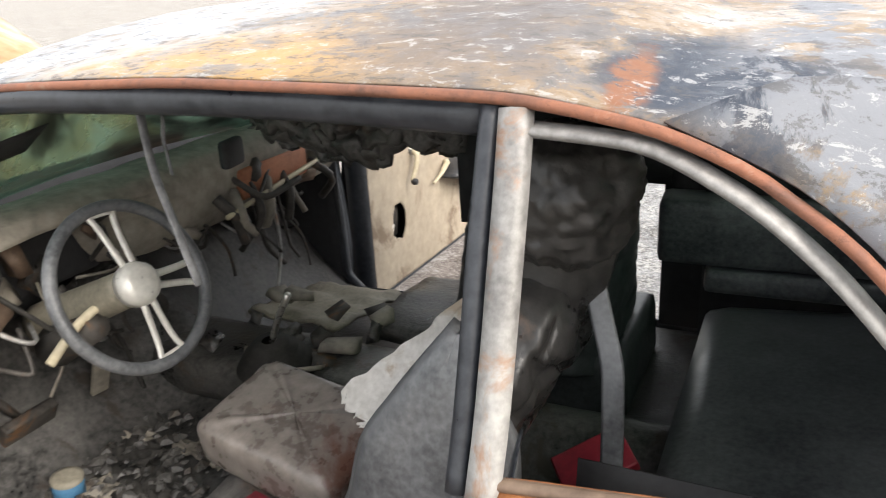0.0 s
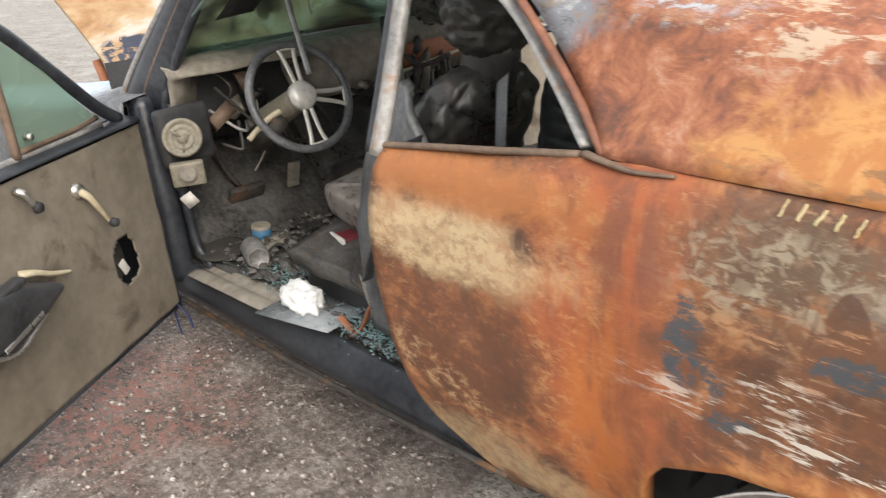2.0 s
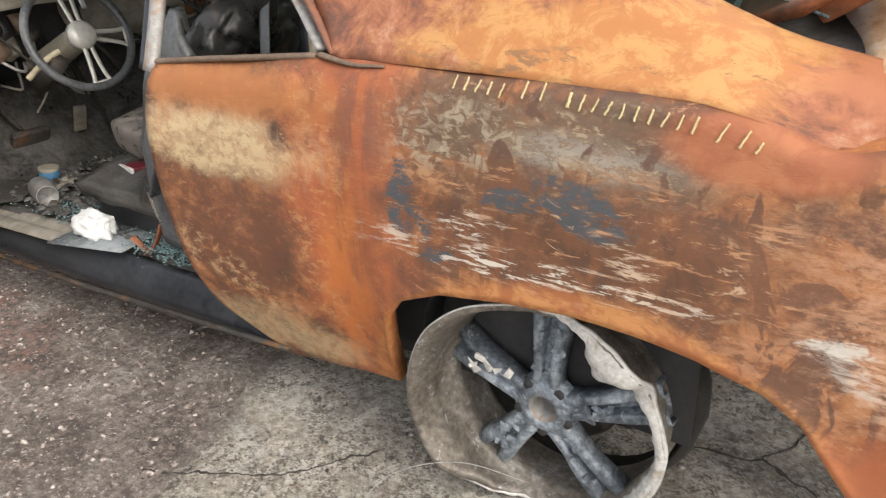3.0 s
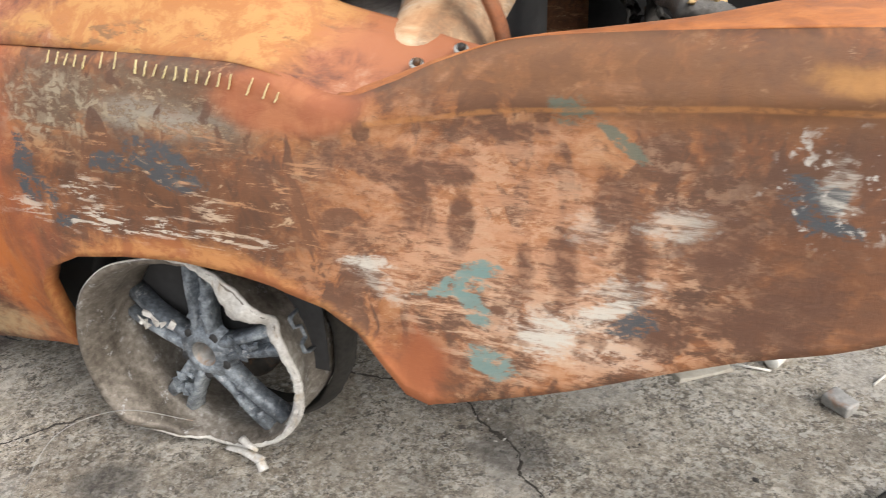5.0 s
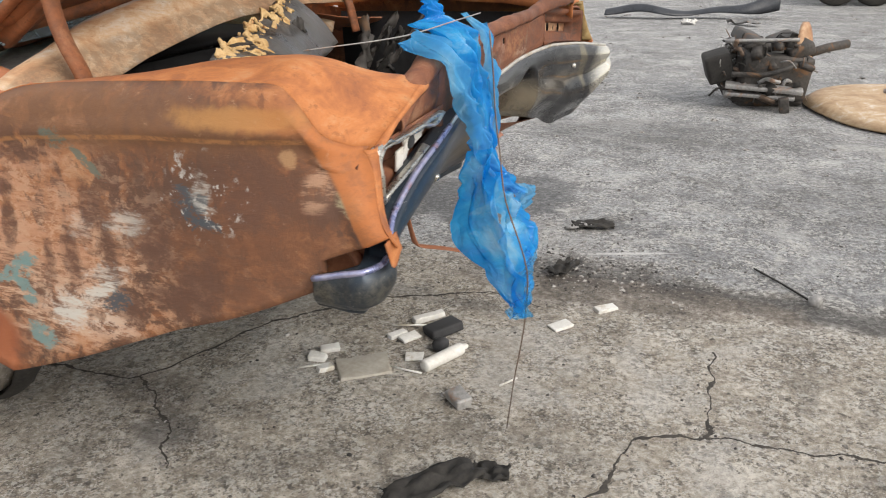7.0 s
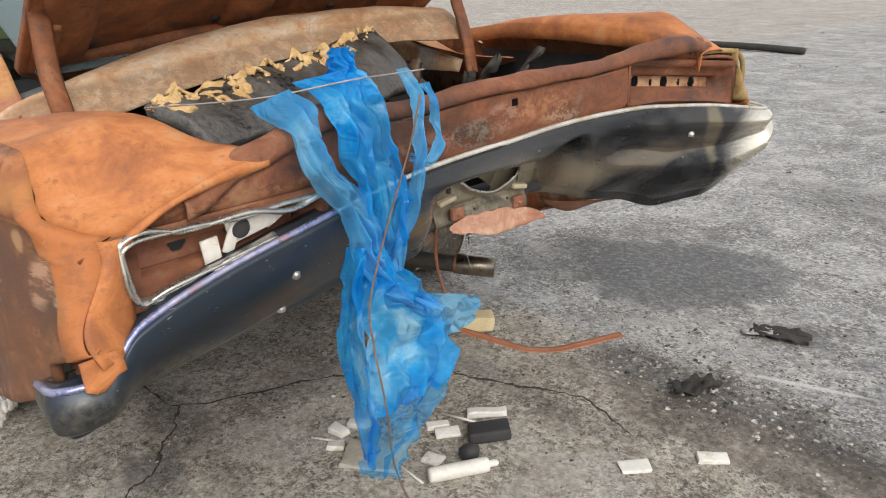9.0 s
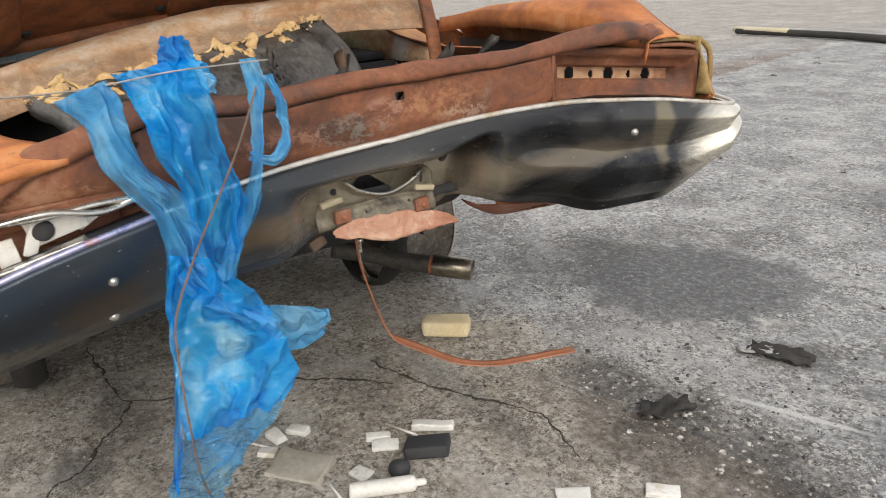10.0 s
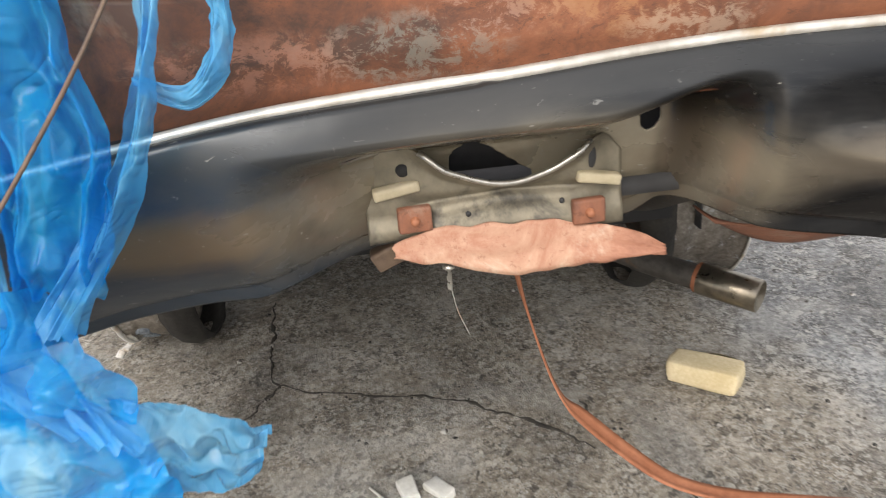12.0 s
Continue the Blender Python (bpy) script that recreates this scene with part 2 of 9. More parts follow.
    # old teal paint
    for x, z, rx, rz, t in ((0.488, 0.693, 0.034, 0.014, 0), (0.46, 0.668, 0.05, 0.014, 25), (0.437, 0.645, 0.055, 0.013, 14), (0.475, 0.62, 0.022, 0.036, 30), (0.506, 0.520, 0.044, 0.026, -12), (0.70, 0.925, 0.045, 0.010, -38), (0.62, 0.965, 0.03, 0.02, 0)):
        c = k.mix(k.math("MULTIPLY", k.patch(x, z, rx, rz, fleck, 1.7, 0.25, t), k.step(fleck, 0.56, 0.50, 0.15, 0.9)), c, (0.17, 0.275, 0.26) if z < 0.75 else (0.13, 0.15, 0.115))
    # chalky bloom
    for x, z, rx, rz, t, w in ((0.275, 0.672, 0.045, 0.014, 6, 0.8), (0.30, 0.635, 0.05, 0.02, -35, 0.5), (0.605, 0.592, 0.05, 0.035, 10, 0.95), (0.70, 0.655, 0.065, 0.014, 28, 0.9), (0.72, 0.69, 0.05, 0.02, 10, 0.6), (0.792, 0.812, 0.05, 0.024, 10, 0.6), (0.985, 0.90, 0.022, 0.03, 0, 0.55), (1.0, 0.862, 0.02, 0.01, 0, 0.7), (0.66, 0.78, 0.03, 0.03, 0, 0.35)):
        c = k.mix(k.math("MULTIPLY", k.patch(x, z, rx, rz, fleck, 2.0, 0.35, t), k.step(hatch, 0.44, 0.56, 0.15 * w, w)), c, (0.60, 0.565, 0.50))
    # smooth red oxide where the roof sail runs down into the side
    c = k.mix(k.math("MULTIPLY", k.patch(0.13, 0.945, 0.15, 0.058, rag, 0.35, 0.25), 0.9), c, k.mix(k.step(b, 0.42, 0.6), (0.34, 0.105, 0.042), (0.41, 0.15, 0.065)))
    c = k.mix(k.math("MULTIPLY", k.patch(0.38, 0.487, 0.045, 0.06, rag, 0.9, 0.35), 0.85), c, (0.24, 0.062, 0.024))
    # tail end: hatched pink, pale olive
    c = k.mix(k.math("MULTIPLY", k.patch(1.225, 0.925, 0.028, 0.05, rag, 1.0, 0.4, -25), k.step(hatch, 0.45, 0.55, 0.1, 0.75)), c, (0.46, 0.27, 0.17))
    c = k.mix(k.math("MULTIPLY", k.patch(1.275, 0.888, 0.026, 0.018, fleck, 1.3, 0.4, -35), k.step(fleck, 0.56, 0.46, 0.2, 0.8)), c, (0.40, 0.34, 0.20))
    # flaking white ash over the arch
    c = k.mix(k.math("MULTIPLY", k.patch(-0.25, 0.672, 0.30, 0.034, rag, 1.2, 0.5), k.step(hatch, 0.53, 0.565, 0, 0.95)), c, WHITE_ASH)
    c = k.mix(k.math("MULTIPLY", k.patch(-0.36, 0.735, 0.09, 0.03, rag, 1.4, 0.5), k.step(hatch, 0.53, 0.565, 0, 0.9)), c, WHITE_ASH)
    c = k.mix(k.math("MULTIPLY", k.patch(-0.02, 0.712, 0.07, 0.035, rag, 1.2, 0.5, -35), k.step(hatch, 0.52, 0.56, 0, 0.85)), c, (0.56, 0.42, 0.30))
    c = k.mix(k.math("MULTIPLY", k.spot(-0.02, 0.75, 0.3, 0.06, rag, 0.5), k.step(streak, 0.585, 0.63)), c, (0.5, 0.33, 0.2))
    c = k.mix(k.math("MULTIPLY", k.spot(0.98, 0.88, 0.09, 0.08, rag, 0.3), k.step(fine, 0.56, 0.62)), c, (0.5, 0.47, 0.43))
    c = k.mix(k.math("MULTIPLY", k.spot(1.165, 0.972, 0.016, 0.016, fleck, 0.4), 0.8), c, (0.44, 0.25, 0.12))
    c = k.mix(k.math("MULTIPLY", k.spot(1.08, 1.035, 0.13, 0.02, rag, 0.4), 0.8), c, (0.44, 0.21, 0.06))
    # orange band round the wheel opening
    ax = k.math("MULTIPLY", k.math("ADD", o[0], 0.125), 1 / 0.475)
    az = k.math("MULTIPLY", k.math("SUBTRACT", o[2], 0.25), 1 / 0.365)
    ring = k.math("SQRT", k.math("ADD", k.math("MULTIPLY", ax, ax), k.math("MULTIPLY", az, az)))
    ring = k.math("ADD", ring, k.math("MULTIPLY_ADD", fleck, 0.16, -0.08))
    c = k.mix(k.math("MULTIPLY", k.step(ring, 1.16, 1.08), 0.85), c, k.mix(k.step(b, 0.45, 0.55), (0.36, 0.12, 0.035), (0.50, 0.22, 0.07)))
    c = k.mix(k.math("MULTIPLY", k.spot(0.36, 0.46, 0.07, 0.09, rag, 0.6), 0.8), c, (0.38, 0.115, 0.04))
    # orange highlight under the hip crease, painted as a broken line
    for x0, x1, z0, z1 in ((0.28, 0.52, 0.925, 0.965), (0.52, 0.85, 0.965, 0.996), (0.85, 1.2, 0.996, 1.01)):
        zl = k.math("MULTIPLY_ADD", o[0], (z1 - z0) / (x1 - x0), z0 - x0 * (z1 - z0) / (x1 - x0) - 0.008)
        near = k.step(k.math("ABSOLUTE", k.math("SUBTRACT", o[2], zl)), 0.007, 0.002)
        c = k.mix(k.math("MULTIPLY", k.math("MULTIPLY", near, k.step(fleck, 0.40, 0.54, 0.05, 0.6)), k.math("MULTIPLY", k.math("GREATER_THAN", o[0], x0), k.math("LESS_THAN", o[0], x1))), c, (0.50, 0.22, 0.07))
    # front of the panel: coarse sandy bloom, scorched scale, bright oxide towards the wheel
    crust = k.noise(26, 9, 0.82, 0.3, (1, 1, 1.4), (4, 7, 2))
    c = k.mix(k.math("MULTIPLY", k.patch(-1.02, 0.79, 0.22, 0.06, rag, 1.0, 0.3, 4), k.step(crust, 0.47, 0.53, 0.1, 0.9)), c, (0.56, 0.42, 0.24))
    c = k.mix(k.math("MULTIPLY", k.patch(-1.0, 0.60, 0.22, 0.10, rag, 1.4, 0.3, -12), k.step(crust, 0.54, 0.46, 0.2, 0.9)), c, (0.14, 0.052, 0.026))
    c = k.mix(k.math("MULTIPLY", k.patch(-1.08, 0.48, 0.14, 0.05, rag, 1.6, 0.4, -30), k.step(crust, 0.50, 0.56, 0, 0.8)), c, (0.52, 0.33, 0.17))
    c = k.mix(k.math("MULTIPLY", k.patch(-0.72, 0.62, 0.09, 0.30, rag, 1.2, 0.4), k.step(crust, 0.5, 0.58, 0, 0.65)), c, (0.52, 0.26, 0.10))
    c = k.mix(k.math("MULTIPLY", k.patch(-0.66, 0.50, 0.08, 0.22, rag, 1.2, 0.5), k.step(runs, 0.42, 0.55, 0.1, 0.9)), c, (0.47, 0.14, 0.028))
    c = k.mix(k.math("MULTIPLY", k.patch(-0.60, 0.90, 0.06, 0.12, rag, 1.2, 0.5), k.step(runs, 0.55, 0.45, 0, 0.75)), c, (0.20, 0.07, 0.04))
    # bright lip round the tail
    low = k.math("MAXIMUM", k.math("SUBTRACT", 1.0, o[2]), 0.0)
    border = k.math("SUBTRACT", o[0], k.math("MULTIPLY_ADD", low, 0.55, 1.196))
    above = k.math("MULTIPLY", k.step(o[2], 1.0, 1.02), k.step(o[0], 1.0, 1.3, 0.0, 0.8))
    c = k.mix(k.math("MULTIPLY", k.math("MAXIMUM", k.step(border, 0.0, 0.012), above), k.step(fleck, 0.62, 0.45, 0.6, 0.95)), c, (0.43, 0.14, 0.034))
    c = k.mix(k.step(fine, 0.62, 0.75, 0, 0.35), c, TAN)
    c = k.mix(0.04, c, (0.23, 0.19, 0.16))
    k.color(c)
    k.rough(k.step(f, 0.35, 0.7, 0.62, 0.88))
    k.metal(0.0)
    k.bump(k.noise(6, 4, 0.5), 0.35, 0.012)
    k.bump(k.math("MULTIPLY_ADD", fine, 0.6, fleck), 0.4, 0.004)
    return k.m


def make_plain_rust(name, shades, pale, scale=1.0, rough=(0.6, 0.85), flakes=(), bands=()):
    k = Mat(name)
    f, a, b = rust_base(k)
    fine = k.noise(48 * scale, 6, 0.7)
    c = k.ramp(f, list(zip((0.39, 0.47, 0.54, 0.63), shades)))
    fl = k.noise(30 * scale, 8, 0.78, 0.4, (1, 1, 1.5), (6, 1, 4))
    c = k.mix(k.step(fl, 0.57, 0.62, 0, 0.5), c, shades[0])
    c = k.mix(k.step(k.noise(5, 7, 0.7, 0.8, None, (8, 1, 3)), 0.58, 0.7, 0, 0.7), c, pale)
    for x0, x1, tint, amount in bands:
        at = k.math("ADD", k.xyz()[0], k.math("MULTIPLY_ADD", fl, 0.05, -0.025))
        c = k.mix(k.math("MULTIPLY", k.math("MULTIPLY", k.step(at, x0 - 0.015, x0 + 0.01), k.step(at, x1 + 0.015, x1 - 0.01)), k.step(fl, 0.6, 0.45, amount * 0.4, amount)), c, tint)
    for y, z, ry, rz, tint in flakes:
        c = k.mix(k.math("MULTIPLY", k.spot(y, z, ry, rz, fl, 0.5, (1, 2)), k.step(fl, 0.52, 0.46, 0, 0.5)), c, tint)
    k.color(k.mix(k.step(fine, 0.6, 0.75, 0, 0.4), c, (0.06, 0.03, 0.02)))
    k.rough(k.step(f, 0.35, 0.7, *rough))
    k.bump(k.math("MULTIPLY_ADD", fine, 0.6, b), 0.35, 0.003)
    return k.m


def make_roof():
    k = Mat("fired_roof_paint")
    a = k.noise(2.2, 8, 0.68, 0.8)
    b = k.noise(13, 10, 0.76, 0.5)
    brush = k.noise(24, 8, 0.78, 0.3, (0.4, 1, 1), (4, 0, 0))
    rag = k.noise(8, 8, 0.72, 0.5, None, (2, 2, 9))
    o = k.xyz()
    c = k.ramp(k.math("MULTIPLY_ADD", a, 0.55, k.math("MULTIPLY", b, 0.45)), [(0.38, (0.07, 0.068, 0.07)), (0.46, (0.17, 0.155, 0.145)), (0.50, (0.27, 0.20, 0.13)), (0.55, (0.34, 0.30, 0.26)), (0.64, (0.44, 0.44, 0.44))])
    c = k.mix(k.math("MULTIPLY", k.step(o[0], -1.55, -1.95), k.step(brush, 0.40, 0.56, 0.25, 0.95)), c, (0.40, 0.43, 0.46))
    c = k.mix(k.math("MULTIPLY", k.spot(-1.66, -0.70, 0.34, 0.10, rag, 0.6, (0, 1)), k.step(brush, 0.42, 0.54, 0.1, 0.9)), c, (0.42, 0.26, 0.10))
    c = k.mix(k.math("MULTIPLY", k.spot(-1.38, -0.55, 0.15, 0.25, rag, 0.5, (0, 1)), 0.8), c, (0.13, 0.115, 0.11))
    c = k.mix(k.spot(-1.05, -0.66, 0.13, 0.14, rag, 0.4, (0, 1)), c, (0.04, 0.05, 0.07))
    c = k.mix(k.math("MULTIPLY", k.spot(-1.14, -0.72, 0.022, 0.11, rag, 0.4, (0, 1)), k.step(b, 0.46, 0.52)), c, (0.22, 0.10, 0.055))
    c = k.mix(k.math("MULTIPLY", k.step(o[0], -1.1, -0.98), k.step(k.noise(7, 9, 0.72, 0.4, (1, 1, 1.2)), 0.47, 0.52)), c, (0.20, 0.21, 0.23))
    pit = k.noise(38, 8, 0.8, 0.3, (0.6, 1, 1), (9, 2, 6))
    c = k.mix(k.step(pit, 0.555, 0.59, 0, 0.65), c, (0.085, 0.08, 0.078))
    c = k.mix(k.step(pit, 0.43, 0.40, 0, 0.5), c, (0.50, 0.50, 0.49))
    # rust and sand creeping up from the tail
    edge = k.math("ADD", k.math("MULTIPLY_ADD", rag, 0.6, -0.3), k.math("MULTIPLY_ADD", o[2], -0.5, o[0]))
    c = k.mix(k.step(edge, -1.42, -1.30), c, k.ramp(b, [(0.38, (0.12, 0.05, 0.03)), (0.48, (0.25, 0.09, 0.045)), (0.56, (0.36, 0.14, 0.07)), (0.64, (0.44, 0.25, 0.16))]))
    c = k.mix(k.math("MULTIPLY", k.spot(-0.45, 1.2, 0.2, 0.05, rag, 0.4), k.step(brush, 0.5, 0.56)), c, (0.46, 0.34, 0.24))
    c = k.mix(k.math("MULTIPLY", k.spot(-0.62, 1.24, 0.1, 0.04, rag, 0.4), k.step(brush, 0.52, 0.46)), c, (0.42, 0.44, 0.47))
    c = k.mix(k.math("MULTIPLY", k.spot(-0.12, 1.055, 0.42, 0.07, rag, 0.3), 0.95), c, k.mix(k.step(b, 0.44, 0.56), (0.42, 0.17, 0.05), (0.50, 0.26, 0.09)))
    c = k.mix(k.math("MULTIPLY", k.spot(-0.1, 1.03, 0.4, 0.02, rag, 0.4), k.step(brush, 0.52, 0.58)), c, (0.24, 0.12, 0.05))
    c = k.mix(k.math("MULTIPLY", k.spot(0.3, 1.02, 0.16, 0.05, rag, 0.4), 0.9), c, (0.40, 0.15, 0.07))
    k.color(c)
    k.rough(k.step(b, 0.35, 0.65, 0.5, 0.8))
    k.bump(k.noise(5, 4, 0.5), 0.25, 0.012)
    k.bump(k.math("MULTIPLY_ADD", brush, 0.5, b), 0.35, 0.004)
    return k.m


def make_ground():
    k = Mat("worn_concrete_yard")
    o = k.xyz()
    big = k.noise(0.5, 6, 0.6, 0.6)
    mid = k.noise(3.2, 10, 0.75, 0.5)
    grit = k.noise(38, 6, 0.75)
    speck = k.voronoi(55, warp=0.05)
    f = k.math("MULTIPLY_ADD", mid, 0.5, k.math("MULTIPLY", grit, 0.5))
    conc = k.ramp(f, [(0.37, (0.085, 0.07, 0.052)), (0.44, (0.235, 0.20, 0.155)), (0.52, (0.39, 0.345, 0.28)), (0.60, (0.65, 0.605, 0.53))])
    # cool, chalky field behind the car
    clots = k.noise(13, 8, 0.8, 0.3, None, (7, 3, 5))
    ragged = k.noise(5, 9, 0.7, 0.3, None, (1, 1, 4))
    cool = k.step(k.math("ADD", o[1], k.math("MULTIPLY_ADD", ragged, 0.7, k.math("MULTIPLY_ADD", big, 0.5, -0.6))), 0.72, 0.98)
    conc = k.mix(k.math("MULTIPLY", cool, 0.85), conc, k.ramp(f, [(0.38, (0.085, 0.09, 0.098)), (0.5, (0.215, 0.226, 0.24)), (0.61, (0.50, 0.515, 0.525))]))
    smoke = k.noise(1.5, 6, 0.65, 0.5, None, (5, 5, 2))
    conc = k.mix(k.math("MULTIPLY", k.step(smoke, 0.50, 0.62, 0, 0.55), k.step(o[1], 0.4, 1.0)), conc, k.ramp(f, [(0.4, (0.07, 0.072, 0.075)), (0.6, (0.24, 0.245, 0.25))]))
    # sandy field ahead of the car
    sand = k.step(k.math("ADD", o[0], k.math("MULTIPLY_ADD", big, 2.0, -1.0)), -3.0, -4.6)
    conc = k.mix(sand, conc, k.ramp(f, [(0.38, (0.20, 0.178, 0.15)), (0.58, (0.36, 0.33, 0.29))]))
    # oil and soot
    conc = k.mix(k.math("MULTIPLY", k.spot(0.95, 1.2, 0.35, 0.22, ragged, 0.8, (0, 1)), 0.45), conc, (0.50, 0.49, 0.47))
    for x, y, rx, ry in ((1.12, 0.86, 0.24, 0.17), (1.45, 0.93, 0.30, 0.13), (2.1, 0.88, 0.7, 0.10)):
        conc = k.mix(k.math("MULTIPLY", k.spot(x, y, rx, ry, ragged, 0.6, (0, 1)), 0.65), conc, k.ramp(grit, [(0.38, (0.04, 0.034, 0.028)), (0.5, (0.10, 0.085, 0.068)), (0.6, (0.20, 0.18, 0.155)), (0.68, (0.30, 0.28, 0.25))]))
    conc = k.mix(k.step(speck, 0.2, 0.1, 0, 0.6), conc, (0.52, 0.50, 0.46))
    chips = k.noise(60, 8, 0.85, 0.2, None, (1, 6, 2))
    conc = k.mix(k.step(clots, 0.57, 0.62, 0, 0.42), conc, (0.075, 0.064, 0.052))
    conc = k.mix(k.step(clots, 0.44, 0.39, 0, 0.36), conc, (0.50, 0.475, 0.43))
    conc = k.mix(k.step(chips, 0.575, 0.60, 0, 0.85), conc, (0.05, 0.044, 0.038))
    conc = k.mix(k.step(chips, 0.43, 0.40, 0, 0.75), conc, (0.60, 0.58, 0.54))
    conc = k.mix(k.step(k.noise(21, 4, 0.6, 0, None, (9, 9, 9)), 0.66, 0.72, 0, 0.7), conc, (0.05, 0.045, 0.04))
    # aggregate showing through the worn skin of the slab
    worn = k.step(k.noise(7, 7, 0.7, 0.3, None, (2, 8, 3)), 0.40, 0.56, 0.15, 1.0)
    grain, fleck = k.grains(120), k.grains(230, (3, 1, 0))
    conc = k.mix(k.math("MULTIPLY", worn, k.step(grain, 0.80, 0.88, 0, 0.55)), conc, (0.60, 0.575, 0.53))
    conc = k.mix(k.math("MULTIPLY", worn, k.step(grain, 0.22, 0.14, 0, 0.6)), conc, (0.06, 0.052, 0.045))
    conc = k.mix(k.math("MULTIPLY", worn, k.step(fleck, 0.84, 0.92, 0, 0.5)), conc, (0.64, 0.62, 0.58))
    conc = k.mix(k.math("MULTIPLY", worn, k.step(fleck, 0.2, 0.12, 0, 0.5)), conc, (0.055, 0.05, 0.044))
    # pits and pale spalls a finger wide
    pits = k.noise(30, 5, 0.65, 0.4, None, (4, 8, 6))
    conc = k.mix(k.step(pits, 0.60, 0.65, 0, 0.8), conc, (0.06, 0.052, 0.044))
    conc = k.mix(k.step(pits, 0.37, 0.33, 0, 0.6), conc, (0.66, 0.64, 0.59))
    grain2 = k.grains(62, (5, 2, 0))
    conc = k.mix(k.math("MULTIPLY", worn, k.step(grain2, 0.86, 0.93, 0, 0.5)), conc, (0.62, 0.60, 0.55))
    conc = k.mix(k.math("MULTIPLY", worn, k.step(grain2, 0.14, 0.07, 0, 0.55)), conc, (0.07, 0.06, 0.05))
    scuff = k.noise(2.3, 9, 0.72, 0.7, None, (6, 2, 8))
    conc = k.mix(k.step(scuff, 0.53, 0.60, 0, 0.32), conc, k.mix(grit, (0.40, 0.385, 0.36), (0.66, 0.64, 0.60)))
    conc = k.mix(k.step(scuff, 0.45, 0.39, 0, 0.32), conc, k.mix(grit, (0.05, 0.045, 0.038), (0.16, 0.145, 0.125)))
    # oil and soot soaked into the slab
    for x, y, rx, ry, d in ((0.56, 1.70, 0.46, 0.38, 0.66), (0.2, 1.5, 0.3, 0.3, 0.42), (0.45, -0.62, 0.12, 0.09, 0.6), (-0.25, -1.35, 0.16, 0.1, 0.65), (0.35, -0.45, 0.4, 0.06, 0.2), (1.28, 1.5, 0.12, 0.1, 0.5), (3.2, 2.2, 1.4, 0.5, 0.3), (1.2, 3.3, 0.9, 0.4, 0.35), (1.12, 0.86, 0.26, 0.17, 0.5), (1.45, 0.90, 0.32, 0.12, 0.55), (2.0, 0.83, 0.7, 0.08, 0.72), (0.15, -0.42, 0.2, 0.09, 0.25), (0.29, -0.05, 0.08, 0.2, 0.2), (0.5, 0.24, 0.2, 0.1, 0.2), (0.8, 0.47, 0.26, 0.06, 0.35), (-0.43, -1.06, 0.09, 0.07, 0.6)):
        conc = k.mix(k.math("MULTIPLY", k.spot(x, y, rx, ry, ragged, 0.35, (0, 1)), d), conc, k.mix(k.step(grit, 0.5, 0.62), (0.045, 0.043, 0.041), (0.12, 0.118, 0.114)))
    # a sharp-edged dark stain and the brown rubble band along the slab's broken edge
    conc = k.mix(k.math("MULTIPLY", k.patch(0.66, 1.72, 0.36, 0.44, ragged, 0.45, 0.10, -28, (0, 1)), 0.55), conc, k.mix(k.step(grit, 0.46, 0.62), (0.085, 0.088, 0.092), (0.19, 0.195, 0.20)))
    band = k.patch(1.50, 0.74, 0.62, 0.125, ragged, 0.9, 0.18, 3, (0, 1))
    conc = k.mix(k.math("MULTIPLY", band, 0.62), conc, k.ramp(f, [(0.38, (0.04, 0.032, 0.025)), (0.48, (0.115, 0.093, 0.072)), (0.56, (0.22, 0.185, 0.15)), (0.64, (0.42, 0.39, 0.34))]))
    conc = k.mix(k.math("MULTIPLY", k.patch(1.46, 1.17, 0.18, 0.012, ragged, 0.8, 0.5, 22, (0, 1)), 0.7), conc, (0.62, 0.61, 0.59))
    # dirt strip beside the door
    edge = k.math("ADD", k.math("MULTIPLY_ADD", o[1], 0.22, o[0]), k.math("MULTIPLY_ADD", mid, 0.16, -0.08))
    dirt = k.math("MULTIPLY", k.step(edge, -1.30, -1.38), k.step(o[0], -3.6, -3.0))
    soil = k.ramp(f, [(0.36, (0.055, 0.043, 0.036)), (0.46, (0.14, 0.112, 0.094)), (0.54, (0.26, 0.22, 0.19)), (0.62, (0.48, 0.44, 0.40))])
    soil = k.mix(k.step(chips, 0.44, 0.40, 0, 0.8), soil, (0.55, 0.51, 0.47))
    soil = k.mix(k.step(chips, 0.57, 0.60, 0, 0.8), soil, (0.04, 0.032, 0.027))
    soil = k.mix(k.math("MULTIPLY", k.spot(-2.35, -1.25, 0.4, 0.3, mid, 0.6, (0, 1)), k.step(grit, 0.45, 0.6)), soil, (0.34, 0.15, 0.12))
    c = k.mix(dirt, conc, soil)
    k.color(c)
    k.rough(k.step(f, 0.35, 0.7, 0.75, 0.95))
    k.bump(k.math("MULTIPLY_ADD", mid, 0.8, k.math("SUBTRACT", grit, chips)), 0.9, 0.008)
    return k.m


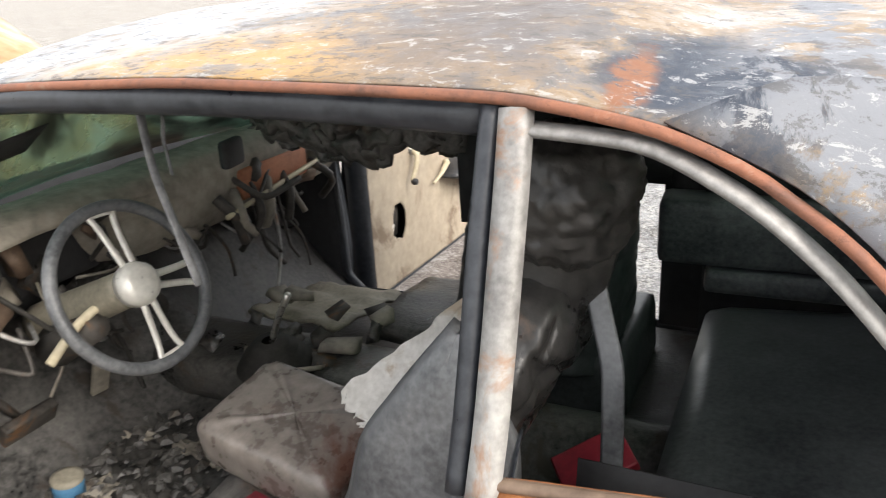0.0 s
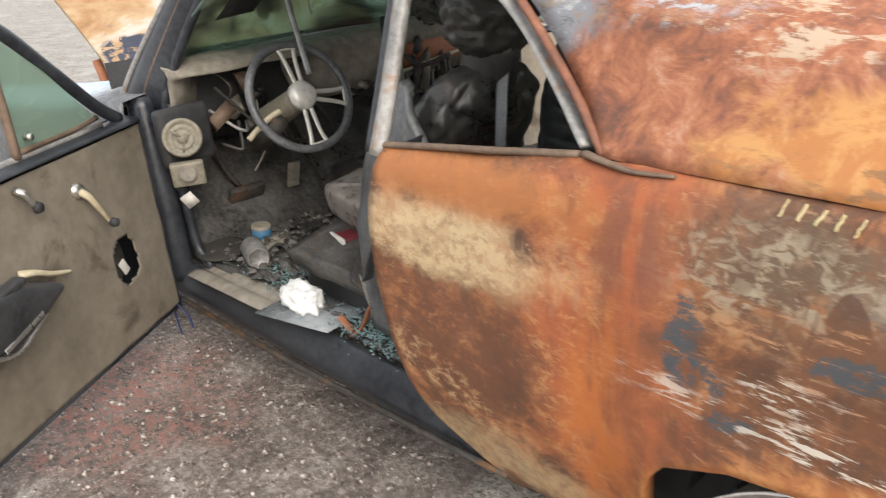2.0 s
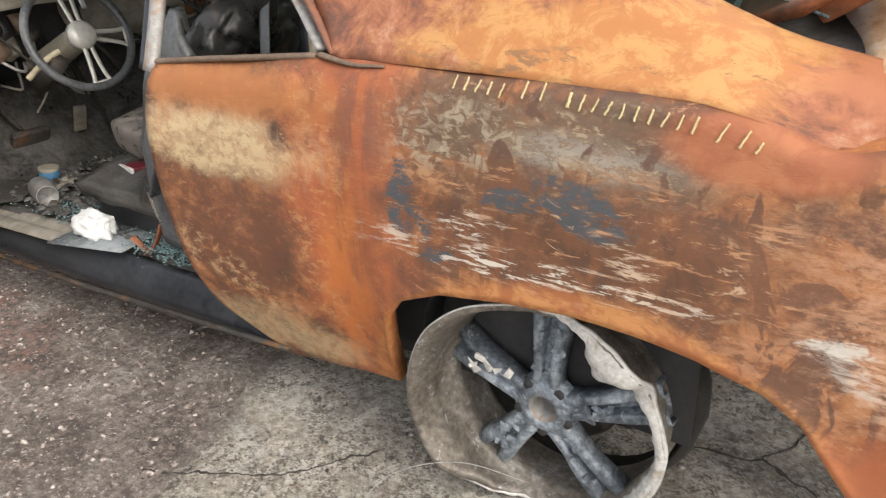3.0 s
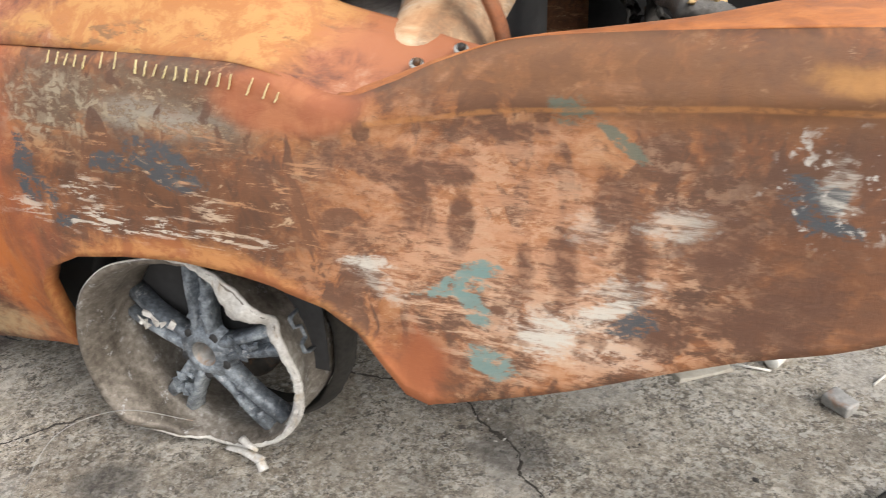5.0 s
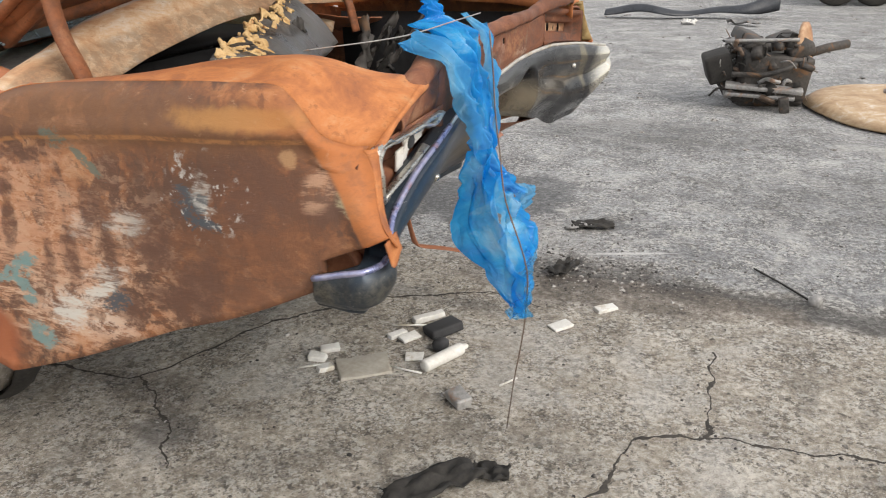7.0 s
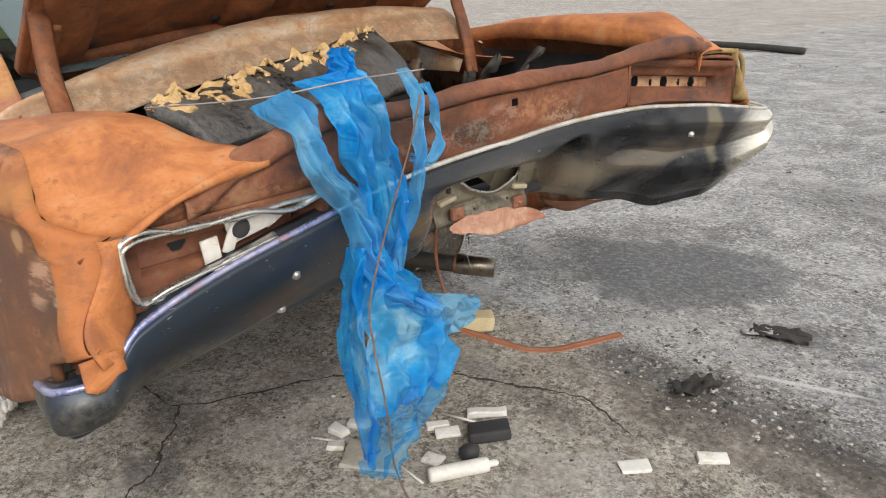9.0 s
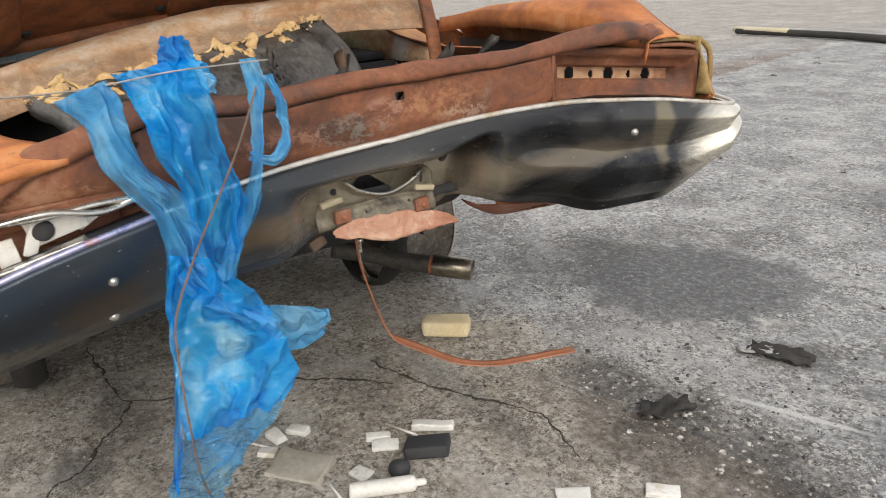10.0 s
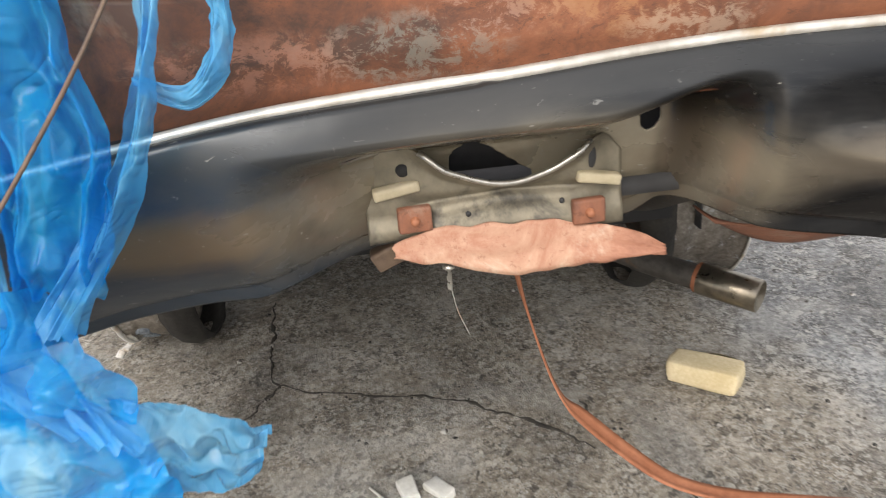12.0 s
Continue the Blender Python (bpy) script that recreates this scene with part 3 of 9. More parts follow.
def make_chrome():
    k = Mat("smoked_chrome")
    o = k.xyz()
    a = k.noise(5, 7, 0.65, 0.5, (1, 0.5, 1.6))
    fine = k.noise(70, 5, 0.7)
    soot = k.step(a, 0.42, 0.62)
    c = k.mix(soot, (0.08, 0.079, 0.078), (0.026, 0.027, 0.030))
    # heat colours on the left half, clean corner on the right
    c = k.mix(k.math("MULTIPLY", k.step(o[1], -0.05, -0.22), k.step(a, 0.3, 0.6, 0.5, 1.0)), c, (0.030, 0.044, 0.062))
    clean = k.step(k.math("ADD", o[1], k.math("MULTIPLY_ADD", a, 0.3, -0.15)), 0.76, 0.88)
    c = k.mix(clean, c, (0.72, 0.68, 0.58))
    # gold and brown reflections painted onto the chrome as narrow bands
    c = k.mix(k.math("MULTIPLY", k.spot(0.72, 0.9, 0.02, 0.10, a, 0.5, (1, 2)), 0.45), c, (0.4, 0.34, 0.22))
    c = k.mix(k.math("MULTIPLY", k.spot(-0.29, 0.845, 0.10, 0.028, a, 0.6, (1, 2)), 0.75), c, (0.16, 0.105, 0.055))
    c = k.mix(k.math("MULTIPLY", k.spot(0.45, 0.86, 0.22, 0.025, a, 0.6, (1, 2)), 0.6), c, (0.26, 0.21, 0.15))
    # khaki plate seat, darker at its round end
    c = k.mix(k.math("MULTIPLY", k.patch(0.055, 0.845, 0.255, 0.085, a, 0.5, 0.3, 0, (1, 2)), 0.9), c, k.ramp(a, [(0.38, (0.10, 0.085, 0.062)), (0.5, (0.24, 0.205, 0.148)), (0.62, (0.34, 0.30, 0.225))]))
    c = k.mix(k.math("MULTIPLY", k.patch(0.225, 0.86, 0.022, 0.065, a, 0.5, 0.5, 0, (1, 2)), 0.75), c, (0.055, 0.038, 0.026))
    c = k.mix(k.step(fine, 0.64, 0.74, 0, 0.5), c, (0.34, 0.33, 0.31))
    nick = k.noise(170, 2, 0.5, 0.7, (1, 0.4, 1), (4, 4, 4))
    c = k.mix(k.step(nick, 0.72, 0.76, 0, 0.6), c, (0.55, 0.54, 0.50))
    # brown and khaki ground reflections painted low on the left end, a dark cloud above
    c = k.mix(k.math("MULTIPLY", k.patch(-0.74, 0.725, 0.20, 0.040, a, 1.2, 0.5, -6, (1, 2)), 0.8), c, k.ramp(fine, [(0.4, (0.035, 0.032, 0.026)), (0.6, (0.15, 0.135, 0.10))]))
    c = k.mix(k.math("MULTIPLY", k.patch(-0.55, 0.775, 0.07, 0.045, a, 1.0, 0.5, 0, (1, 2)), 0.75), c, (0.075, 0.048, 0.026))
    c = k.mix(k.math("MULTIPLY", k.patch(-0.68, 0.80, 0.16, 0.030, a, 1.2, 0.6, 12, (1, 2)), 0.6), c, (0.018, 0.020, 0.023))
    dull = k.patch(0.08, 0.965, 0.42, 0.038, a, 0.5, 0.5, 4, (1, 2))
    c = k.mix(k.math("MULTIPLY", dull, 0.75), c, (0.030, 0.031, 0.031))
    k.color(c)
    seat = k.patch(0.055, 0.845, 0.255, 0.085, a, 0.5, 0.3, 0, (1, 2))
    k.metal(k.math("SUBTRACT", k.math("MULTIPLY_ADD", seat, -0.55, 0.92), k.math("MAXIMUM", k.step(o[1], -0.05, -0.25, 0.0, 0.45), k.math("MULTIPLY", dull, 0.5))))
    k.rough(k.math("ADD", k.step(a, 0.35, 0.7, 0.14, 0.34), k.step(o[1], -0.05, -0.3, 0.0, 0.14)))
    k.bump(k.noise(8, 3, 0.5), 0.12, 0.006)
    k.bump(fine, 0.08, 0.001)
    return k.m


def make_bag(name, shades, see):
    k = Mat(name, Roughness=0.07, IOR=1.5)
    a = k.noise(6, 5, 0.6, 0.8)
    c = k.ramp(a, list(zip((0.34, 0.46, 0.56, 0.68), shades)))
    k.color(c)
    t = k.t.nodes.new("ShaderNodeBsdfTranslucent")
    k.t.links.new(c, t.inputs["Color"])
    clear = k.t.nodes.new("ShaderNodeBsdfTransparent")
    clear.inputs["Color"].default_value = (0.55, 0.82, 1.0, 1.0)
    m1, m2 = k.t.nodes.new("ShaderNodeMixShader"), k.t.nodes.new("ShaderNodeMixShader")
    m1.inputs[0].default_value = 0.38
    k.link(k.step(k.noise(4, 4, 0.5, 0.5, None, (3, 3, 3)), 0.38, 0.62, *see), m2.inputs[0])
    k.t.links.new(k.b.outputs[0], m1.inputs[1])
    k.t.links.new(t.outputs[0], m1.inputs[2])
    k.t.links.new(m1.outputs[0], m2.inputs[1])
    k.t.links.new(clear.outputs[0], m2.inputs[2])
    k.t.links.new(m2.outputs[0], k.t.nodes["Material Output"].inputs["Surface"])
    k.bump(k.math("ABSOLUTE", k.math("SUBTRACT", k.noise(9, 2, 0.4, 1.6, (1, 1.3, 0.6)), 0.5)), 0.6, 0.03)
    k.bump(k.math("ABSOLUTE", k.math("SUBTRACT", k.noise(24, 1, 0.3, 2.0, (1, 0.8, 1.2), (4, 2, 1)), 0.5)), 0.55, 0.012)
    return k.m


def make_glass(name, tint, soot_amount, edge):
    """Old green tinted glass, smoked over in clouds."""
    k = Mat(name, Roughness=0.06, IOR=1.45)
    cloud = k.noise(2.4, 6, 0.6, 0.7)
    soot = k.step(cloud, edge, edge + 0.14, 0.0, soot_amount)
    k.color(k.mix(soot, tint, (0.03, 0.034, 0.026)))
    k.rough(k.step(cloud, 0.35, 0.6, 0.08, 0.4))
    clear = k.t.nodes.new("ShaderNodeBsdfTransparent")
    clear.inputs["Color"].default_value = (0.62, 0.8, 0.72, 1.0)
    m = k.t.nodes.new("ShaderNodeMixShader")
    k.link(k.math("MULTIPLY_ADD", soot, 0.4, 0.52), m.inputs[0])
    k.t.links.new(clear.outputs[0], m.inputs[1])
    k.t.links.new(k.b.outputs[0], m.inputs[2])
    k.t.links.new(m.outputs[0], k.t.nodes["Material Output"].inputs["Surface"])
    return k.m


def make_wheel(name, shades):
    k = Mat(name)
    a = k.noise(6, 7, 0.65, 0.6)
    fine = k.noise(60, 6, 0.7)
    frost = k.noise(22, 8, 0.8, 0.4, None, (3, 1, 7))
    c = k.ramp(k.math("MULTIPLY_ADD", fine, 0.4, k.math("MULTIPLY", a, 0.6)), list(zip((0.38, 0.47, 0.55, 0.64), shades)))
    k.color(k.mix(k.step(frost, 0.57, 0.64, 0, 0.75), c, (0.46, 0.47, 0.48)))
    k.metal(0.3)
    k.rough(k.step(a, 0.35, 0.65, 0.4, 0.75))
    k.bump(k.math("MULTIPLY_ADD", fine, 0.5, a), 0.4, 0.004)
    return k.m


def make_hood():
    k = Mat("fired_hood_paint")
    a = k.noise(2.2, 8, 0.6, 1.2)
    b = k.noise(9, 8, 0.7, 0.5)
    c = k.ramp(k.math("MULTIPLY_ADD", b, 0.3, k.math("MULTIPLY", a, 0.7)), [(0.36, (0.17, 0.09, 0.04)), (0.44, (0.32, 0.175, 0.075)), (0.52, (0.42, 0.29, 0.16)), (0.60, (0.48, 0.43, 0.36)), (0.68, (0.42, 0.43, 0.45))])
    c = k.mix(k.math("MULTIPLY", k.spot(-3.3, -0.58, 0.2, 0.14, a, 0.1, (0, 1)), k.step(b, 0.44, 0.46)), c, (0.035, 0.04, 0.065))
    k.color(c)
    k.rough(k.step(b, 0.35, 0.65, 0.45, 0.75))
    k.bump(b, 0.3, 0.004)
    return k.m


SIDE = make_side_rust()
DECK = make_plain_rust("fired_deck_rust", (RUST, (0.34, 0.115, 0.035), (0.47, 0.17, 0.05), (0.5, 0.26, 0.12)), (0.44, 0.19, 0.09))
TAIL = make_plain_rust("fired_tail_rust", ((0.055, 0.025, 0.015), (0.13, 0.046, 0.021), (0.20, 0.072, 0.032), (0.29, 0.15, 0.085)), (0.17, 0.125, 0.088), 1.3, flakes=((-0.06, 1.0, 0.07, 0.025, (0.19, 0.19, 0.16)), (0.02, 1.03, 0.05, 0.02, (0.32, 0.19, 0.14)), (0.14, 1.03, 0.08, 0.03, (0.33, 0.16, 0.07)), (0.20, 1.0, 0.05, 0.015, (0.36, 0.27, 0.20)), (-0.2, 1.0, 0.08, 0.02, (0.30, 0.14, 0.09)), (-0.62, 0.99, 0.12, 0.012, (0.32, 0.17, 0.09))))
LID = make_plain_rust("fired_lid_rust", ((0.06, 0.025, 0.012), (0.16, 0.055, 0.02), (0.25, 0.085, 0.03), (0.36, 0.15, 0.07)), (0.3, 0.13, 0.06))
FILLER = make_plain_rust("pale_fired_steel", ((0.34, 0.17, 0.085), (0.52, 0.30, 0.16), (0.62, 0.44, 0.28), (0.70, 0.64, 0.56)), (0.50, 0.26, 0.12), bands=((0.12, 0.19, (0.60, 0.58, 0.56), 0.9), (0.30, 0.40, (0.20, 0.135, 0.085), 0.7)))
DRIP = make_plain_rust("rusted_drip_rail", ((0.10, 0.045, 0.028), (0.19, 0.08, 0.048), (0.26, 0.105, 0.058), (0.3, 0.21, 0.16)), (0.3, 0.2, 0.15), 2)
HOOD = make_hood()
ROOF = make_roof()
GROUND = make_ground()
CHROME = make_chrome()
BAG = make_bag("blue_polythene", ((0.003, 0.22, 0.64), (0.008, 0.31, 0.78), (0.03, 0.43, 0.86), (0.34, 0.70, 0.92)), (0.04, 0.42))
BAG_PALE = make_bag("pale_blue_polythene", ((0.04, 0.33, 0.70), (0.07, 0.40, 0.78), (0.13, 0.50, 0.84), (0.30, 0.64, 0.88)), (0.2, 0.5))
BAG_THIN = make_bag("thin_blue_polythene", ((0.03, 0.31, 0.70), (0.06, 0.41, 0.80), (0.15, 0.53, 0.86), (0.42, 0.72, 0.92)), (0.35, 0.75))
WHEEL = make_wheel("burnt_alloy_barrel", ((0.07, 0.058, 0.046), (0.15, 0.13, 0.108), (0.24, 0.215, 0.185), (0.42, 0.40, 0.37)))
SPOKES = make_wheel("burnt_blue_grey_alloy", ((0.04, 0.048, 0.058), (0.13, 0.15, 0.175), (0.27, 0.305, 0.34), (0.55, 0.60, 0.64)))
TAN_STEEL = make_plain_rust("tan_burnt_steel", ((0.20, 0.085, 0.04), (0.36, 0.19, 0.10), (0.46, 0.29, 0.17), (0.56, 0.42, 0.28)), (0.34, 0.13, 0.05), 2)
OLIVE = make_plain_rust("olive_fired_trim", ((0.12, 0.07, 0.03), (0.26, 0.17, 0.06), (0.36, 0.26, 0.11), (0.42, 0.36, 0.26)), (0.33, 0.14, 0.05))
SMOKED_GLASS = make_glass("smoked_green_glass", (0.27, 0.36, 0.31), 0.95, 0.50)
VENT_GLASS = make_glass("dusty_green_glass", (0.27, 0.34, 0.275), 0.45, 0.55)
FLOOR = simple("sooty_wet_floor", (0.014, 0.014, 0.014), (0.13, 0.124, 0.116), 20, (0.22, 0.8), 0, 0.8, 0.008, (0.045, 0.035, 0.028))
SOOT = simple("soot_black", (0.014, 0.014, 0.015), (0.05, 0.05, 0.052), 14, (0.6, 0.9))
CHAR = simple("charred_foam", (0.010, 0.010, 0.010), (0.14, 0.132, 0.122), 26, (0.22, 0.7), 0, 0.9, 0.008, (0.07, 0.055, 0.043))
SEAT = simple("burnt_upholstery", (0.010, 0.010, 0.0105), (0.058, 0.055, 0.051), 16, (0.18, 0.5), 0, 0.5, 0.006, (0.10, 0.07, 0.05))
BLACK_VINYL = simple("black_seat_vinyl", (0.014, 0.0145, 0.016), (0.062, 0.063, 0.066), 22, (0.3, 0.6), 0, 0.3, 0.002)
VINYL = simple("sooty_vinyl", (0.045, 0.048, 0.052), (0.17, 0.175, 0.18), 25, (0.3, 0.55), 0, 0.3, 0.002)
STEEL = simple("bare_scorched_steel", (0.16, 0.155, 0.15), (0.42, 0.41, 0.39), 22, (0.42, 0.65), 0.25, 0.25, 0.002, (0.30, 0.19, 0.13))
JAMB = simple("sooty_blue_black_paint", (0.010, 0.012, 0.017), (0.055, 0.060, 0.068), 16, (0.25, 0.55), 0, 0.2)
DOORCARD = simple("fire_browned_door_card", (0.15, 0.128, 0.098), (0.25, 0.218, 0.17), 9, (0.6, 0.85), 0, 0.15, 0.002, (0.10, 0.08, 0.06))
BEIGE = simple("beige_door_card", (0.30, 0.25, 0.185), (0.46, 0.39, 0.30), 9, (0.6, 0.85), 0, 0.15, 0.002, (0.2, 0.15, 0.105))
AGED = simple("aged_khaki_plastic", (0.15, 0.135, 0.10), (0.33, 0.30, 0.235), 24, (0.5, 0.75), 0, 0.2, 0.002)
BROWNED = simple("browned_steel", (0.085, 0.055, 0.038), (0.22, 0.155, 0.11), 22, (0.5, 0.75), 0.2, 0.25, 0.002)
BLUED = simple("heat_blued_chrome", (0.12, 0.16, 0.34), (0.46, 0.44, 0.56), 22, (0.2, 0.4), 0.6, 0.1, 0.001, (0.36, 0.22, 0.24))
# pale base colour carries the highlight of the bumper's top edge
EDGE = simple("stained_chrome_highlight", (0.38, 0.35, 0.30), (0.72, 0.70, 0.66), 16, (0.25, 0.45), 0.45, 0.2, 0.002, (0.42, 0.33, 0.22))
POLISHED = simple("polished_alloy", (0.50, 0.49, 0.45), (0.74, 0.72, 0.66), 18, (0.25, 0.42), 0.2, 0.1, 0.001)
DASH = simple("ash_covered_dash", (0.13, 0.116, 0.095), (0.36, 0.325, 0.27), 9, (0.7, 0.95), 0, 0.2)
LEATHER = simple("singed_brown_leather", (0.075, 0.06, 0.052), (0.30, 0.265, 0.235), 10, (0.2, 0.42), 0, 0.2, 0.002, (0.10, 0.05, 0.036))
BRIGHT = simple("dulled_bright_metal", (0.35, 0.34, 0.31), (0.62, 0.6, 0.55), 30, (0.2, 0.42), 0.85, 0.1, 0.001)
IVORY = simple("yellowed_plastic", (0.40, 0.34, 0.22), (0.60, 0.53, 0.38), 20, (0.5, 0.7))
FOAM = simple("yellow_seat_foam", (0.45, 0.27, 0.10), (0.68, 0.50, 0.26), 40, (0.85, 1.0), 0, 0.9, 0.006, (0.33, 0.14, 0.05))
SPONGE = simple("cream_foam", (0.58, 0.47, 0.27), (0.76, 0.66, 0.45), 40, (0.85, 1.0), 0, 0.5, 0.003)
WHITE = simple("dusty_white_plastic", (0.56, 0.54, 0.49), (0.78, 0.77, 0.73), 25, (0.4, 0.7), 0, 0.15, 0.001, (0.5, 0.45, 0.36))
CLOTH = simple("dirty_white_cloth", (0.42, 0.40, 0.36), (0.72, 0.70, 0.66), 18, (0.85, 1.0), 0, 0.5, 0.003, (0.4, 0.33, 0.25))
TYRE = simple("charred_rubber", (0.012, 0.011, 0.01), (0.05, 0.046, 0.04), 30, (0.8, 0.98), 0, 0.6, 0.004)
IRON = simple("burnt_cast_iron", (0.02, 0.018, 0.016), (0.11, 0.1, 0.09), 16, (0.5, 0.85), 0.3, 0.5, 0.004, (0.16, 0.085, 0.04))
STAINLESS = simple("smoked_stainless", (0.13, 0.115, 0.09), (0.34, 0.3, 0.24), 12, (0.22, 0.4), 0.9, 0.1, 0.001, (0.1, 0.07, 0.045))
CHALK = simple("yellow_chalk", (0.58, 0.48, 0.22), (0.78, 0.68, 0.40), 90, (0.9, 1.0), 0, 0.3, 0.001)
COPPER = simple("rusted_flat_strip", (0.26, 0.095, 0.045), (0.44, 0.185, 0.1), 30, (0.6, 0.85))

# ---- mesh helpers ----
def finish(name, bm, material, parent=None, label="", smooth=True, thick=0.0, bevel=0.0):
    """Links a bmesh as one mesh object."""
    bmesh.ops.recalc_face_normals(bm, faces=bm.faces)
    me = bpy.data.meshes.new(name)
    bm.to_mesh(me)
    bm.free()
    me.materials.append(material)
    if smooth:
        me.polygons.foreach_set("use_smooth", [True] * len(me.polygons))
    ob = new(name, me)
    if parent is not None:
        ob.parent = parent
    if bevel:
        b = ob.modifiers.new("bevel", "BEVEL")
        b.width, b.segments, b.limit_method = bevel, 2, "ANGLE"
    if thick:
        s = ob.modifiers.new("solid", "SOLIDIFY")
        s.thickness, s.offset = thick, 0.0
    if label:
        ob["label"] = label
    return ob


def part(name, bm, material, parent, label="", **kw):
    return finish(name, bm, material, parent, label, **kw)


def thing(name, label, category, at=(0, 0, 0), group=""):
    return tagged(new(name), label, category, group)


def spline(xs, ys):
    """A smooth curve through the stations."""
    xs, ys = np.array(xs, float), np.array(ys, float)
    d = np.diff(ys) / np.diff(xs)
    m = np.concatenate(([d[0]], np.where(d[:-1] * d[1:] > 0, 2 * d[:-1] * d[1:] / (d[:-1] + d[1:] + 1e-12), 0), [d[-1]]))

    def f(x):
        x = min(max(x, xs[0]), xs[-1])
        i = min(int(np.searchsorted(xs, x, "right")) - 1, len(xs) - 2)
        h = xs[i + 1] - xs[i]
        t = (x - xs[i]) / h
        return float((2 * t**3 - 3 * t**2 + 1) * ys[i] + (t**3 - 2 * t**2 + t) * h * m[i] + (-2 * t**3 + 3 * t**2) * ys[i + 1] + (t**3 - t**2) * h * m[i + 1])

    return f


def path3(points, n):
    """n places evenly along a smooth line through the points."""
    p = [Vector(q) for q in points]
    s = [0.0]
    for a, b in zip(p, p[1:]):
        s.append(s[-1] + max((b - a).length, 1e-6))
    fs = [spline(s, [q[i] for q in p]) for i in range(3)]
    return [Vector([f(s[-1] * i / (n - 1)) for f in fs]) for i in range(n)]


def sheet(fn, nu, nv, closed=False):
    """A bmesh grid of fn(u, v), u and v from 0 to 1."""
    bm = bmesh.new()
    rows = [[bm.verts.new(fn(i / (nu - 1) if not closed else i / nu, j / (nv - 1))) for j in range(nv)] for i in range(nu)]
    for i in range(nu if closed else nu - 1):
        for j in range(nv - 1):
            a, b = rows[i], rows[(i + 1) % nu]
            bm.faces.new((a[j], b[j], b[j + 1], a[j + 1]))
    return bm


def add_tube(bm, points, radius, seg=8, flat=1.0, n=None, caps=True):
    """A round or flattened bar along the points; radius a number, one for each end or one for each point."""
    pts = path3(points, n) if n else [Vector(p) for p in points]
    r = radius if isinstance(radius, (list, tuple)) else (radius, radius)
    many = len(r) == len(pts) and len(r) > 2
    rings = []
    up = Vector((0, 0, 1))
    for i, p in enumerate(pts):
        t = (pts[min(i + 1, len(pts) - 1)] - pts[max(i - 1, 0)]).normalized()
        if abs(t.dot(up)) > 0.97:
            up = Vector((1, 0.05, 0))
        a = t.cross(up).normalized()
        b = a.cross(t).normalized()
        up = b
        k = r[i] if many else r[0] + (r[1] - r[0]) * i / (len(pts) - 1)
        rings.append([bm.verts.new(p + a * k * math.cos(2 * math.pi * q / seg) + b * k * flat * math.sin(2 * math.pi * q / seg)) for q in range(seg)])
    for x, y in zip(rings, rings[1:]):
        for q in range(seg):
            bm.faces.new((x[q], x[(q + 1) % seg], y[(q + 1) % seg], y[q]))
    if caps:
        bm.faces.new(rings[0][::-1])
        bm.faces.new(rings[-1])
    return bm


def tube(points, radius, seg=8, flat=1.0, n=None):
    return add_tube(bmesh.new(), points, radius, seg, flat, n)


def add_box(bm, centre, size, turn=(0, 0, 0), jitter=0.0, rnd=None, bevel=0.0, taper=1.0):
    """A box, if wanted bevelled, tapered to the top or with uneven corners."""
    m = pose(*centre, *turn)
    made = bmesh.ops.create_cube(bm, size=1.0)["verts"]
    for v in made:
        k = taper if v.co.z > 0 else 1.0
        v.co = Vector((v.co.x * size[0] * k, v.co.y * size[1] * k, v.co.z * size[2]))
        if jitter:
            v.co += Vector([rnd.uniform(-jitter, jitter) for _ in range(3)])
    if bevel:
        edges = list({e for v in made for e in v.link_edges})
        res = bmesh.ops.bevel(bm, geom=edges, offset=bevel, segments=2, affect="EDGES", profile=0.6)
        made = list({v for f in res["faces"] for v in f.verts} | {v for v in made if v.is_valid})
        seen, stack = set(made), list(made)
        while stack:
            for e in stack.pop().link_edges:
                for w in e.verts:
                    if w not in seen:
                        seen.add(w)
                        stack.append(w)
        made = list(seen)
    for v in made:
        v.co = m @ v.co
    return bm


def box(centre, size, turn=(0, 0, 0), bevel=0.0, taper=1.0):
    return add_box(bmesh.new(), centre, size, turn, 0, None, bevel, taper)


def lathe(profile, seg=32, m=None):
    """Turned about the z axis: profile of (radius, height)."""
    bm = sheet(lambda u, v: (0, 0, 0), seg, len(profile), True)
    bm.verts.ensure_lookup_table()
    for i in range(seg):
        for j, (r, h) in enumerate(profile):
            a = 2 * math.pi * i / seg
            bm.verts[i * len(profile) + j].co = (r * math.cos(a), r * math.sin(a), h)
    if m is not None:
        bm.transform(m)
    bmesh.ops.remove_doubles(bm, verts=bm.verts, dist=1e-5)
    return bm


def add_pebble(verts, faces, p, s, rnd, flat=0.6):
    """An uneven little stone of eight corners, into lists."""
    base = len(verts)
    q = rnd.uniform(0, 6.28)
    ca, sa = math.cos(q), math.sin(q)
    for x, y, z in ((1, 0, 0), (0, 1, 0), (-1, 0, 0), (0, -1, 0), (0.35, 0.3, 1), (-0.4, 0.2, 0.9), (0.0, -0.45, 0.95)):
        x, y, z = x * s * rnd.uniform(0.6, 1.2), y * s * rnd.uniform(0.5, 1.1), z * s * flat * rnd.uniform(0.6, 1.2) - s * 0.15
        verts.append((p[0] + x * ca - y * sa, p[1] + x * sa + y * ca, p[2] + z))
    for f in ((0, 1, 4), (1, 5, 4), (1, 2, 5), (2, 3, 6), (2, 6, 5), (3, 0, 6), (0, 4, 6), (4, 5, 6)):
        faces.append(tuple(base + i for i in f))


